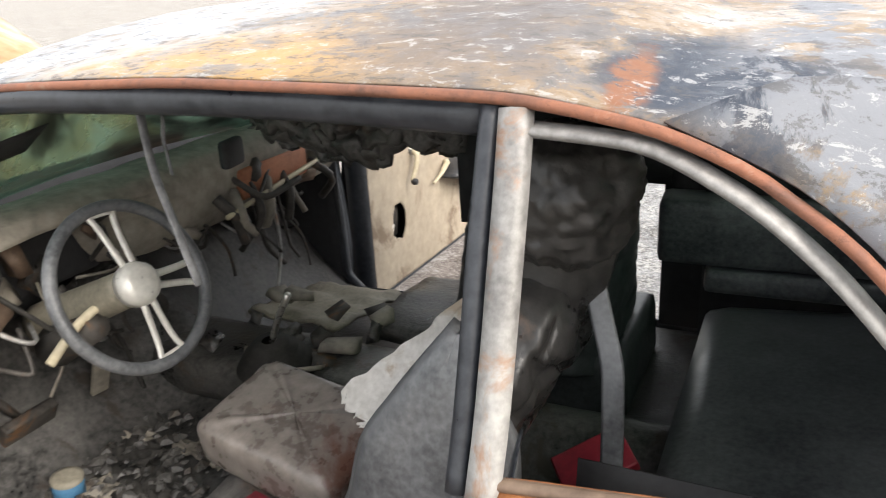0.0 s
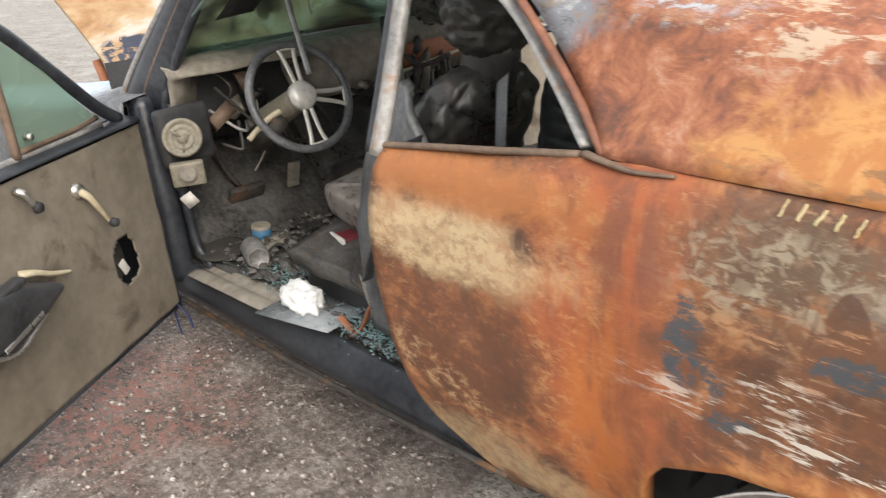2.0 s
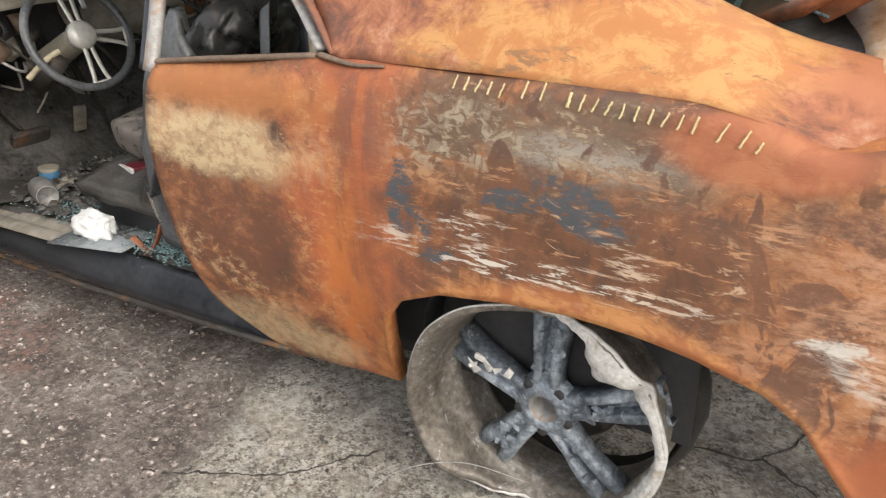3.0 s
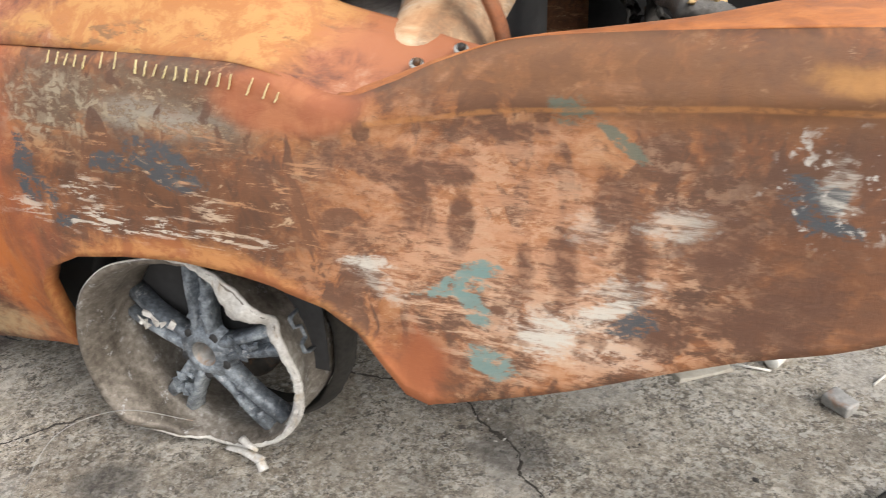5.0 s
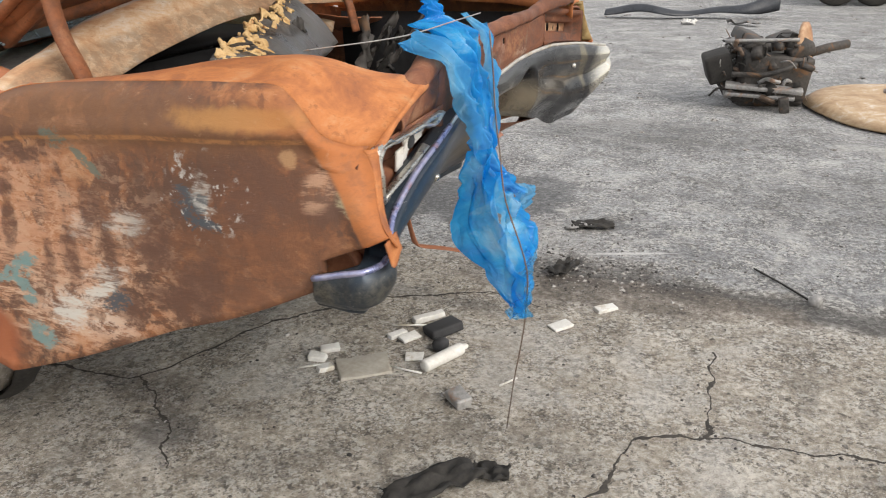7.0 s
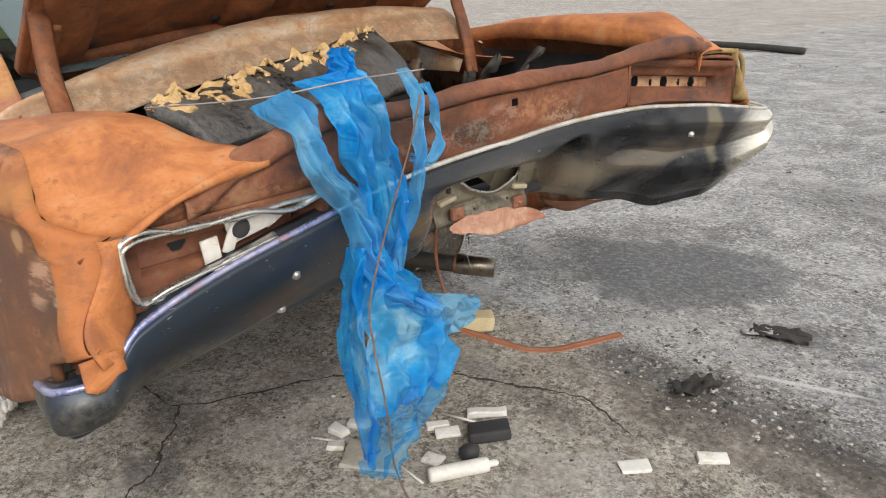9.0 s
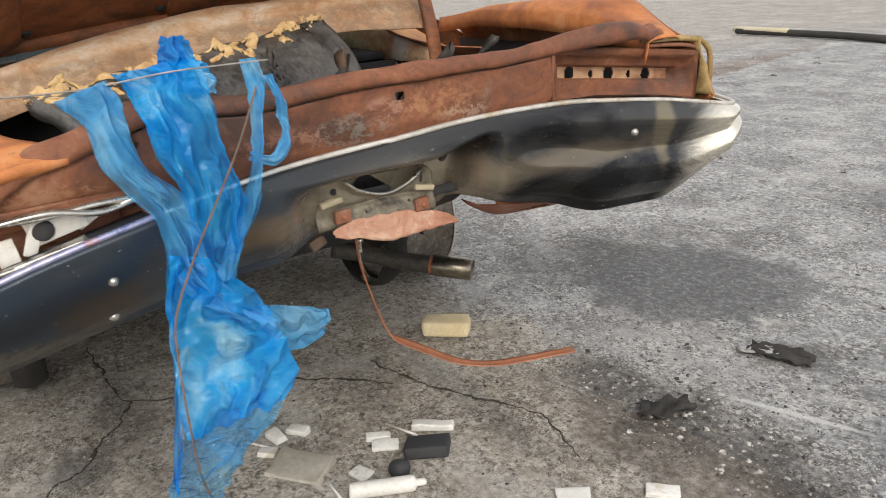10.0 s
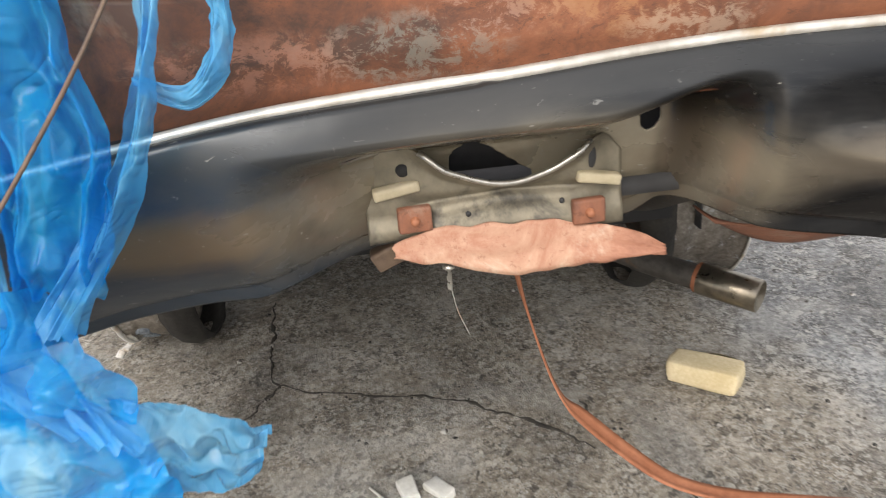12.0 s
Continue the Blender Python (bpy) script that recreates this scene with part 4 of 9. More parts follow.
def from_lists(name, verts, faces, material, parent=None, smooth=False):
    me = bpy.data.meshes.new(name)
    me.from_pydata(verts, [], faces)
    me.update()
    me.materials.append(material)
    if smooth:
        me.polygons.foreach_set("use_smooth", [True] * len(me.polygons))
    ob = new(name, me)
    if parent is not None:
        ob.parent = parent
    return ob


def wob(p, scale, amount):
    return noise.noise_vector(Vector(p) * scale) * amount


# ---- ground ----
def dirt_depth(x, y):
    """The strip beside the door lies a little below the slab."""
    k = x + 0.22 * y + 0.05 * noise.noise(Vector((x * 3, y * 3, 0)))
    a = min(max((-1.31 - k) / 0.07, 0), 1)
    b = min(max((x + 3.6) / 0.5, 0), 1)
    return a * b


def ground_z(x, y):
    near = max(abs(x), abs(y)) < 7
    z = 0.006 * noise.noise(Vector((x * 0.8, y * 0.8, 3))) + (0.003 * noise.noise(Vector((x * 5, y * 5, 1))) if near else 0)
    d = dirt_depth(x, y)
    return z - 0.016 * d + d * 0.008 * noise.noise(Vector((x * 9, y * 9, 5)))


def stations():
    near = [i * 0.045 for i in range(-90, 91)]
    far, s, x = [], 0.06, near[-1]
    while x < 400:
        s *= 1.22
        x += s
        far.append(x)
    return [-x for x in far[::-1]] + near + far


gx = [x - 0.3 for x in stations()]
gy = [y - 0.4 for y in stations()]
verts = [(x, y, ground_z(x, y)) for x in gx for y in gy]
ny = len(gy)
faces = [(i * ny + j, (i + 1) * ny + j, (i + 1) * ny + j + 1, i * ny + j + 1) for i in range(len(gx) - 1) for j in range(ny - 1)]
tagged(from_lists("ground", verts, faces, GROUND, smooth=True), "grey cracked concrete yard with soot stains and a dirt strip", "ground", kind="structure")

# ---- the car: outer shell ----
car = thing("burnt_car", "burnt-out rusted orange coupe, doors open, standing on bare rims", "car")

ZS = [0.15, 0.3, 0.45, 0.6, 0.75, 0.9, 1.0, 1.1]
HALF = {
    -1.22: [0.87, 0.925, 0.96, 0.975, 0.98, 0.96, 0.925, 0.90],
    -0.6: [0.85, 0.90, 0.945, 0.965, 0.968, 0.955, 0.93, 0.91],
    0.0: [0.88, 0.92, 0.95, 0.965, 0.965, 0.95, 0.93, 0.91],
    0.5: [0.97, 0.98, 0.98, 0.97, 0.952, 0.935, 0.92, 0.89],
    1.0: [0.95, 0.955, 0.96, 0.96, 0.955, 0.948, 0.938, 0.90],
    1.36: [0.89, 0.89, 0.89, 0.89, 0.89, 0.885, 0.88, 0.86],
}
HALF_AT = [spline(list(HALF), [HALF[x][i] for x in HALF]) for i in range(len(ZS))]


def half_width(x, z):
    """Half the car's width at a station and height."""
    return spline(ZS, [f(x) for f in HALF_AT])(z)


side_top = spline([-1.26, -0.9, -0.57, 0.0, 0.12, 0.20, 0.235, 0.314, 0.40, 0.53, 0.71, 0.89, 1.04, 1.2, 1.36], [0.95, 0.985, 1.003, 1.0, 0.984, 0.958, 0.954, 0.978, 1.016, 1.055, 1.073, 1.084, 1.090, 1.091, 1.085])
ARCH_X = [-1.3, -0.95, -0.67, -0.60, -0.59, -0.575, -0.531, -0.418, -0.277, -0.149, -0.03, 0.082, 0.189, 0.252, 0.295, 0.345, 0.40, 0.6, 0.82, 1.0, 1.198, 1.214, 1.36]
ARCH_Z = [0.20, 0.215, 0.235, 0.25, 0.36, 0.46, 0.525, 0.578, 0.603, 0.613, 0.61, 0.599, 0.571, 0.532, 0.476, 0.415, 0.405, 0.48, 0.572, 0.647, 0.735, 0.787, 0.838]
front_edge = spline([0.18, 0.25, 0.34, 0.5, 0.68, 0.85, 0.96], [-0.90, -1.02, -1.14, -1.205, -1.229, -1.232, -1.215])


def side_place(x, z, side):
    """A place on the outer skin, with its hip crease, tail turn-in and dents."""
    x += (front_edge(z) + 1.22) * max(0.0, 1 - (x + 1.22) / 0.35)
    w = half_width(x, z)
    crease = spline([0.05, 0.165, 0.51, 0.82, 1.06, 1.3], [0.86, 0.888, 0.965, 0.995, 1.01, 1.012])(x)
    hip = min(max((x - 0.12) / 0.2, 0), 1) * min(max((1.33 - x) / 0.06, 0), 1)
    w += hip * 0.009 * math.exp(-abs(z - crease) / 0.010) - hip * 0.008 * min(1.0, max(0.0, (crease - z) / 0.012)) * (x < 1.203 + 0.55 * max(0.0, 1.0 - z))
    border = x - (1.20 + 0.55 * max(0.0, 1.0 - z))
    if z < 1.03:
        w += 0.009 * min(1.0, max(0.0, border / 0.018 + 0.5))
    w -= max(0.0, (x - 1.29) / 0.07) ** 2 * 0.03
    # pulled in behind the door and dented
    w -= 0.012 * math.exp(-(((x + 0.68) / 0.07) ** 2)) * min(1, max(0, (1.0 - z) / 0.3))
    w += 0.007 * noise.noise(Vector((x * 3.1, z * 3.1, side * 4.0))) + 0.003 * noise.noise(Vector((x * 9, z * 9, side)))
    return Vector((x, side * w, z))


def arch_lip(x):
    return 1.0 if -0.62 < x < 0.36 else 0.45


TAIL_END = {-1: (1.271, 0.975, 0.51), 1: (1.225, 1.086, 0.46)}


def ease(t):
    t = min(max(t, 0.0), 1.0)
    return t * t * (3 - 2 * t)


def tail_x_at(x, z, side):
    """Draws the stations near the tail onto the fender's raked rear edge."""
    x0, z0, k = TAIL_END[side]
    end = x0 + k * max(0.0, z0 - z)
    return x if x < 0.9 else 0.9 + (x - 0.9) / 0.46 * (end - 0.9)


def side_crest(x, side):
    return side_top(x) + (-0.108 * ease((x - 1.17) / 0.19) if side < 0 else 0.085 * ease((1.38 - x) / 0.35))


def side_at(x, z, side):
    p = side_place(tail_x_at(x, z, side), z, side)
    if side < 0:
        p.y += 0.075 * max(0.0, (x - 1.24) / 0.12) ** 2 * ease((z - 0.84) / 0.12)
    return p


def quarter_panel(side):
    cols = sorted(set([round(-1.22 + 0.0215 * i, 4) for i in range(121)] + [x for x in ARCH_X if -1.22 <= x <= 1.36] + [-0.585, -0.553, -0.475, 0.22, 0.275, 0.32, 0.37]))
    cols = [x for x in cols if x <= 1.36]
    rows = 34
    bm = bmesh.new()
    grid = []
    for x in cols:
        zb, zt = float(np.interp(x, ARCH_X, ARCH_Z)) + (0.105 * ease((x - 1.15) / 0.2) if side > 0 else 0.0), side_crest(x, side)
        line = []
        # rolled flange under the bottom edge
        p0 = side_at(x, zb, side)
        line.append(bm.verts.new(p0 + Vector((0, -side * 0.03 * arch_lip(x), 0.006))))
        line.append(bm.verts.new(p0 + Vector((0, -side * 0.006, -0.003))))
        for j in range(rows):
            t = j / (rows - 1)
            z = zb + (zt - zb) * t
            p = side_at(x, z, side)
            flare = 0.012 * math.exp(-(z - zb) / 0.03) * (1.0 if -0.6 < x < 0.4 else 0.3)
            shoulder = 0.022 * max(0.0, (t - 0.93) / 0.07) ** 2
            line.append(bm.verts.new(p + Vector((0, side * (flare - shoulder), 0))))
        grid.append(line)
    for a, b in zip(grid, grid[1:]):
        for j in range(len(a) - 1):
            bm.faces.new((a[j], b[j], b[j + 1], a[j + 1]))
    return bm


for s in (-1, 1):
    part("quarter_panel", quarter_panel(s), SIDE, car, "rusted orange and brown quarter panel with teal paint remnants", thick=0.003)


def inner_edge(x, side=-1):
    """The trunk opening's side edge: half width and height."""
    if side > 0:
        return spline([0.22, 0.6, 0.9, 1.1, 1.2, 1.26], [0.80, 0.79, 0.78, 0.765, 0.742, 0.70])(x), spline([0.22, 0.5, 0.77, 0.95, 1.1, 1.2, 1.30], [1.105, 1.134, 1.139, 1.134, 1.121, 1.113, 1.10])(x)
    return spline([0.22, 0.32, 0.45, 0.6, 0.8, 0.9, 1.0, 1.12, 1.2, 1.25], [0.86, 0.835, 0.83, 0.80, 0.765, 0.745, 0.705, 0.66, 0.62, 0.55])(x), spline([0.22, 0.3, 0.4, 0.5, 0.6, 0.7, 0.8, 0.9, 1.0, 1.1, 1.18, 1.30], [0.945, 0.975, 1.010, 1.036, 1.051, 1.067, 1.084, 1.102, 1.111, 1.113, 1.108, 1.10])(x)


def deck_point(u, v, side):
    x = 0.22 + 1.14 * u
    zt = side_crest(x, side)
    a = side_at(x, zt, side) + Vector((0, -side * 0.022, 0))
    xi = 0.22 + (1.262 - 0.22) * u
    yi, zi = inner_edge(xi, side)
    b = Vector((xi, side * yi, zi - (0.04 * ease((u - 0.8) / 0.2) if side < 0 else 0.0)))
    p = a.lerp(b, min(v / 0.86, 1.0))
    p.z += ((0.004 + 0.018 * ease((u - 0.7) / 0.25)) if side < 0 else 0.010) * math.sin(math.pi * min(v / 0.86, 1.0)) + 0.004 * noise.noise(Vector((x * 5, v * 3, side)))
    if v > 0.86:
        p += Vector((0, -side * 0.01, -0.05)) * ((v - 0.86) / 0.14)
    if u > 0.95:
        p.z -= 0.012 * ((u - 0.95) / 0.05) ** 2
        p.x += 0.02 * math.sin(math.pi * min(v / 0.86, 1.0)) * (u - 0.95) / 0.05
    return p


def deck_side(side):
    return sheet(lambda u, v: deck_point(u, v, side), 60, 16)


for s in (-1, 1):
    part("deck_panel", deck_side(s), DECK, car, "orange rusted rear fender top", thick=0.003)


def tail_x(y):
    return 1.235 + 0.03 * (y / 0.85) ** 2 - 0.02 * y


def tail_lip(y):
    """The crumpled top edge of the tail panel."""
    return 1.100 + 0.008 * noise.noise(Vector((y * 4, 0, 2))) - 0.016 * math.exp(-(((y + 0.22) / 0.16) ** 2)) + 0.024 * ease((y - 0.25) / 0.4) - 0.016 * ease((y - 0.64) / 0.1)


lip_cap = spline([-0.86, -0.816, -0.7, -0.547, -0.42, -0.3], [0.95, 0.965, 1.02, 1.04, 1.07, 1.12])
LAMP_LEFT, LAMP_RIGHT = (-0.80, -0.45, 0.865, 0.965), (0.44, 0.87, 0.972, 1.066)
LAMP_SLANT = 0.12


def tail_panel():
    ys = sorted(set([-0.86 + 0.01 * i for i in range(173)] + [LAMP_LEFT[0], LAMP_LEFT[1], LAMP_RIGHT[0], LAMP_RIGHT[1]]))
    zs = sorted(set([0.80 + 0.01 * i for i in range(29)] + [LAMP_LEFT[2], LAMP_LEFT[3], LAMP_RIGHT[2], LAMP_RIGHT[3]]))
    bm = bmesh.new()
    g = {}
    for i, y in enumerate(ys):
        for j, z in enumerate(zs):
            zb = 0.84 + 0.09 * min(1.0, max(0.0, (y + 0.42) / 0.1))
            t = (z - 0.80) / 0.28
            zz = zb + t * (tail_lip(y) - 0.025 - zb)
            if LAMP_LEFT[0] <= y <= LAMP_LEFT[1] or LAMP_RIGHT[0] <= y <= LAMP_RIGHT[1]:
                zz = z - LAMP_SLANT * (y - 0.655) * (y > 0)
            zz = min(zz, lip_cap(y))
            g[i, j] = bm.verts.new((tail_x(y) - 0.25 * max(0.0, 1.0 - zz) + 0.006 * noise.noise(Vector((y * 6, z * 6, 0))), y, zz))
    for i in range(len(ys) - 1):
        for j in range(len(zs) - 1):
            y, z = (ys[i] + ys[i + 1]) / 2, (zs[j] + zs[j + 1]) / 2
            if any(a < y < b and c < z < d for a, b, c, d in (LAMP_LEFT, LAMP_RIGHT)):
                continue
            if ((y - 0.05) / 0.013) ** 2 + ((z - 1.035) / 0.02) ** 2 < 1:
                continue
            bm.faces.new((g[i, j], g[i + 1, j], g[i + 1, j + 1], g[i, j + 1]))
    return bm


tail = part("tail_panel", tail_panel(), TAIL, car, "brown rusted tail panel with empty lamp openings", thick=0.004)


def lip_bead(u, v):
    """Rolled edge along the top of the tail panel."""
    y = -0.70 + 1.455 * u
    a = -0.5 + 2 * math.pi * 0.62 * v
    r = (0.022 + 0.004 * noise.noise(Vector((y * 5, 1, 0))) + 0.008 * ease((-0.3 - y) / 0.15)) * (0.75 + 0.25 * ease((1 - u) / 0.05)) * 0.9
    sag = 0.011 * noise.noise(Vector((y * 3.3, 4, 0))) + 0.02 * math.exp(-(((y - 0.6) / 0.13) ** 2))
    r += 0.008 * math.exp(-(((y - 0.58) / 0.1) ** 2)) + 0.004 * noise.noise(Vector((y * 16, 2, 0)))
    return (tail_x(y) - 0.012 + r * math.cos(a) + sag, y, tail_lip(y) - 0.012 + r * math.sin(a) + 0.25 * sag - 0.05 * ease((-0.40 - y) / 0.2) - 0.05 * ease((-0.58 - y) / 0.12))


def tail_cap(u, v, s):
    """Closes the fender top down onto the tail panel."""
    a = deck_point(1.0, 0.86 * u, s)
    top = min(lip_cap(a.y), tail_lip(a.y) - 0.025) - 0.012
    b = Vector((tail_x(a.y) + 0.003, a.y, min(top, a.z - 0.01)))
    return a.lerp(b, v) + Vector((0.012 * math.sin(math.pi * v), 0, 0))


part("tail_cap", sheet(lambda u, v: tail_cap(u, v, -1), 40, 6), DECK, car, "rolled rusted edge over the tail lamp", thick=0.003)
part("trunk_lip", sheet(lip_bead, 160, 12), TAIL, car, "crumpled rusted trunk lip", thick=0.003)


def lamp_box(lamp, depth, name, label):
    a, b, c, d = lamp
    holder = part(name, bmesh_frame(a, b, c, d, depth), TAIL, car, label, thick=0.003)
    return holder


def bmesh_frame(a, b, c, d, depth):
    """A recessed lamp tray: stepped walls and a back."""
    bm = bmesh.new()
    rings = []
    for inset, back in ((-0.012, -0.004), (0.0, 0.0), (0.006, 0.022), (0.026, 0.025), (0.030, depth), (0.034, depth)):
        rings.append([bm.verts.new((tail_x(y) - back, y, z - LAMP_SLANT * (y - 0.655) * (y > 0))) for y, z in ((a + inset, c + inset), (b - inset, c + inset), (b - inset, d - inset), (a + inset, d - inset))])
    for p, q in zip(rings, rings[1:]):
        for i in range(4):
            bm.faces.new((p[i], p[(i + 1) % 4], q[(i + 1) % 4], q[i]))
    return bm


tray_r = lamp_box(LAMP_RIGHT, 0.05, "lamp_tray", "rusted empty tail lamp tray with bulb holes")


def lamp_back(a, b, c, d, depth, holes):
    """The tray's back plate with round holes through it."""
    bm = bmesh.new()
    n, m = 110, 24
    g = [[bm.verts.new((tail_x(a + (b - a) * i / n) - depth, a + (b - a) * i / n, c + (d - c) * j / m - LAMP_SLANT * (a + (b - a) * i / n - 0.655) * (a > 0))) for j in range(m + 1)] for i in range(n + 1)]
    for i in range(n):
        for j in range(m):
            y, z = a + (b - a) * (i + 0.5) / n, c + (d - c) * (j + 0.5) / m
            z -= LAMP_SLANT * (y - 0.655) * (a > 0)
            if any(((y - hy) / hr) ** 2 + ((z - hz) / (hr * 1.3)) ** 2 < 1 for hy, hz, hr in holes):
                continue
            bm.faces.new((g[i][j], g[i + 1][j], g[i + 1][j + 1], g[i][j + 1]))
    return bm


holes_r = [(0.525, 1.033, 0.014), (0.645, 1.018, 0.015), (0.765, 1.003, 0.014), (0.59, 1.024, 0.007), (0.71, 1.01, 0.007)]
part("lamp_plate", lamp_back(0.47, 0.845, 0.992, 1.042, 0.052, holes_r), TAN_STEEL, tray_r, "tan burnt lamp back plate with holes", thick=0.002)
tray_l = lamp_box(LAMP_LEFT, 0.05, "lamp_tray", "rusted tail lamp opening with a melted bright frame")
part("lamp_plate", lamp_back(-0.78, -0.47, 0.895, 0.97, 0.055, [(-0.7, 0.93, 0.016), (-0.6, 0.935, 0.016)]), DRIP, tray_l, "rusted lamp back plate", thick=0.002)
bez = bmesh.new()
frame_line = [(-0.46, 0.962), (-0.52, 0.955), (-0.6, 0.968), (-0.7, 0.962), (-0.77, 0.974), (-0.805, 0.955), (-0.808, 0.91), (-0.79, 0.866), (-0.74, 0.872), (-0.64, 0.89), (-0.55, 0.91)]
for k in range(3):
    add_tube(bez, [Vector((tail_x(y) + 0.006 + 0.005 * math.sin(19 * y), y, z)) + wob((y * 4 + k, z * 4, k), 6, 0.015) for y, z in frame_line], (0.013, 0.010), 6, 0.4, 90)
part("lamp_bezel", bez, BRIGHT, tray_l, "melted silvery lamp bezel")
chip = bmesh.new()
for y, z, w, h, t in ((-0.585, 0.94, 0.085, 0.045, 14), (-0.55, 0.95, 0.035, 0.05, 32), (-0.66, 0.91, 0.03, 0.045, 8), (-0.62, 0.925, 0.02, 0.06, -20)):
    add_box(chip, (tail_x(y) - 0.012, y, z), (0.006, w, h), (t, 8, 0), 0, None, 0.002)
socket = part("lamp_socket", chip, WHITE, tray_l, "cracked white socket plastic")
part("socket_hole", lathe([(0.0, 0.004), (0.014, 0.004), (0.017, 0.0), (0.016, -0.004)], 16, Matrix.Translation((tail_x(-0.605) - 0.008, -0.605, 0.935)) @ pose(0, 0, 0, 0, 90, 0)), SOOT, socket)

for s in (-1, 1):
    def fender_end(u, v, s=s):
        x0, z0, k = TAIL_END[s]
        z = (0.815 if s < 0 else 0.945) + (z0 - (0.815 if s < 0 else 0.945)) * v
        a = side_at(1.36, z, s)
        b = Vector((tail_x(s * 0.80) - 0.25 * max(0.0, 1.0 - z) * (s > 0) + 0.004, s * (0.80 if s < 0 else 0.893), z))
        p = a.lerp(b, u)
        p.x += 0.008 * math.sin(math.pi * u)
        return p
    part("fender_end", sheet(fender_end, 10, 16), DECK if s < 0 else OLIVE, car, "rusted fender end round the tail lamp", thick=0.003)

part("corner_trim", tube([(1.245, 0.70, 1.092), (1.243, 0.80, 1.088), (1.24, 0.90, 1.075), (1.238, 0.945, 1.04), (1.235, 0.955, 0.99), (1.235, 0.95, 0.925)], 0.007, 8, 1, 40), OLIVE, car, "olive-tinted bead round the tail corner")
part("corner_trim", tube([(1.24, 0.72, 1.078), (1.24, 0.81, 1.072), (1.237, 0.89, 1.058), (1.233, 0.922, 1.02), (1.23, 0.928, 0.93)], 0.005, 8, 1, 40), DRIP, car)
part("lip_knuckle", lathe([(0, 0.03), (0.014, 0.024), (0.022, 0.008), (0.023, -0.02), (0.018, -0.035)], 14, pose(1.215, 0.748, 1.098, 20, 12, 0)), TAIL, car, "crushed corner of the trunk lip")

# rear bumper
bump_top = spline([-0.92, -0.875, -0.85, -0.81, -0.66, -0.5, -0.34, -0.2, 0.0, 0.2, 0.42, 0.7, 0.94], [0.784, 0.786, 0.806, 0.843, 0.89, 0.922, 0.945, 0.962, 0.972, 0.985, 0.99, 0.968, 0.925])
bump_bot = spline([-0.90, -0.75, -0.5, -0.36, -0.26, -0.17, -0.09, 0.05, 0.18, 0.24, 0.31, 0.42, 0.6, 0.74, 0.86, 0.94], [0.705, 0.682, 0.708, 0.738, 0.762, 0.775, 0.768, 0.760, 0.768, 0.795, 0.78, 0.755, 0.70, 0.70, 0.755, 0.82])
bump_x = spline([-0.92, -0.8, -0.5, -0.2, 0.05, 0.35, 0.65, 0.85, 0.95], [1.335, 1.315, 1.285, 1.248, 1.232, 1.242, 1.27, 1.318, 1.35])


def bumper_skin(u, v):
    """The bumper's face: rolled top, hollow band, belly, wrapped ends and the dished number plate seat."""
    s = 2 * u - 1
    if abs(s) < 0.84:
        y = s / 0.84 * (0.90 if s > 0 else 0.868)
        wrap = 0.0
    else:
        wrap = (abs(s) - 0.84) / 0.16
        y = math.copysign(0.90 + 0.09 * math.sin(wrap * math.pi / 2), s) if s > 0 else -0.868
    top, bot = bump_top(y), bump_bot(y)
    x = bump_x(y) - (wrap**1.6 * 0.19 if s > 0 else 0.0)
    if wrap and s > 0:
        bot += (top - bot) * 0.8 * wrap**0.8
    if wrap and s < 0:
        # a short squared end, level along its top
        turn, run, back = min(1.0, wrap / 0.38), min(1.0, max(0.0, (wrap - 0.3) / 0.58)), ease((wrap - 0.88) / 0.12)
        y -= 0.070 * math.sin(turn * math.pi / 2) - 0.045 * back
        x -= 0.022 * (1 - math.cos(turn * math.pi / 2)) + 0.088 * run
        top -= 0.028 * run
        bot += 0.006 * run
    z = top + (bot - top) * v
    bulge = 0.030 * math.sin(math.pi * min(1, v * 1.1)) ** 0.7 - 0.022 * math.exp(-(((v - 0.42) / 0.14) ** 2)) * max(0, min(1, (y - 0.28) / 0.1)) - 0.03 * (1 - 0.85 * ease((0.55 - abs(y + 0.05)) / 0.2)) * max(0, v - 0.75) / 0.25
    if v < 0.06:
        bulge -= (0.022 if y > 0 else 0.045) * (1 - v / 0.06) ** 1.5
    if s < 0:
        bulge *= 1 - 0.75 * min(1.0, wrap * 2.2)
    ax = 1.0 if abs(s) < 0.84 else math.cos(min(1.0, wrap * (1.0 if s > 0 else 2.6)) * 1.25)
    ay = 0.0 if abs(s) < 0.84 else math.copysign(math.sin(min(1.0, wrap * (1.0 if s > 0 else 2.6)) * 1.25), s)
    if s < 0:
        x -= 0.56 * (top - z) * ease((-0.12 - y) / 0.3) * max(0.0, 1 - 2.5 * wrap) * ease((0.9 + y) / 0.12 + 0.25)
    # dished seat of the number plate: slow slope on one side, a round end on the other
    side_in = ease((y + 0.24) / 0.15) * ease((0.285 - y) / 0.075)
    seat = side_in * ease((0.925 + 0.03 * ease((y - 0.1) / 0.15) - z) / 0.045)
    x -= seat * 0.120
    x += 0.004 * noise.noise(Vector((y * 7, z * 7, 3))) + 0.006 * noise.noise(Vector((y * 2.5, z * 4, 1)))
    return Vector((x + bulge * ax, y + bulge * ay, z))


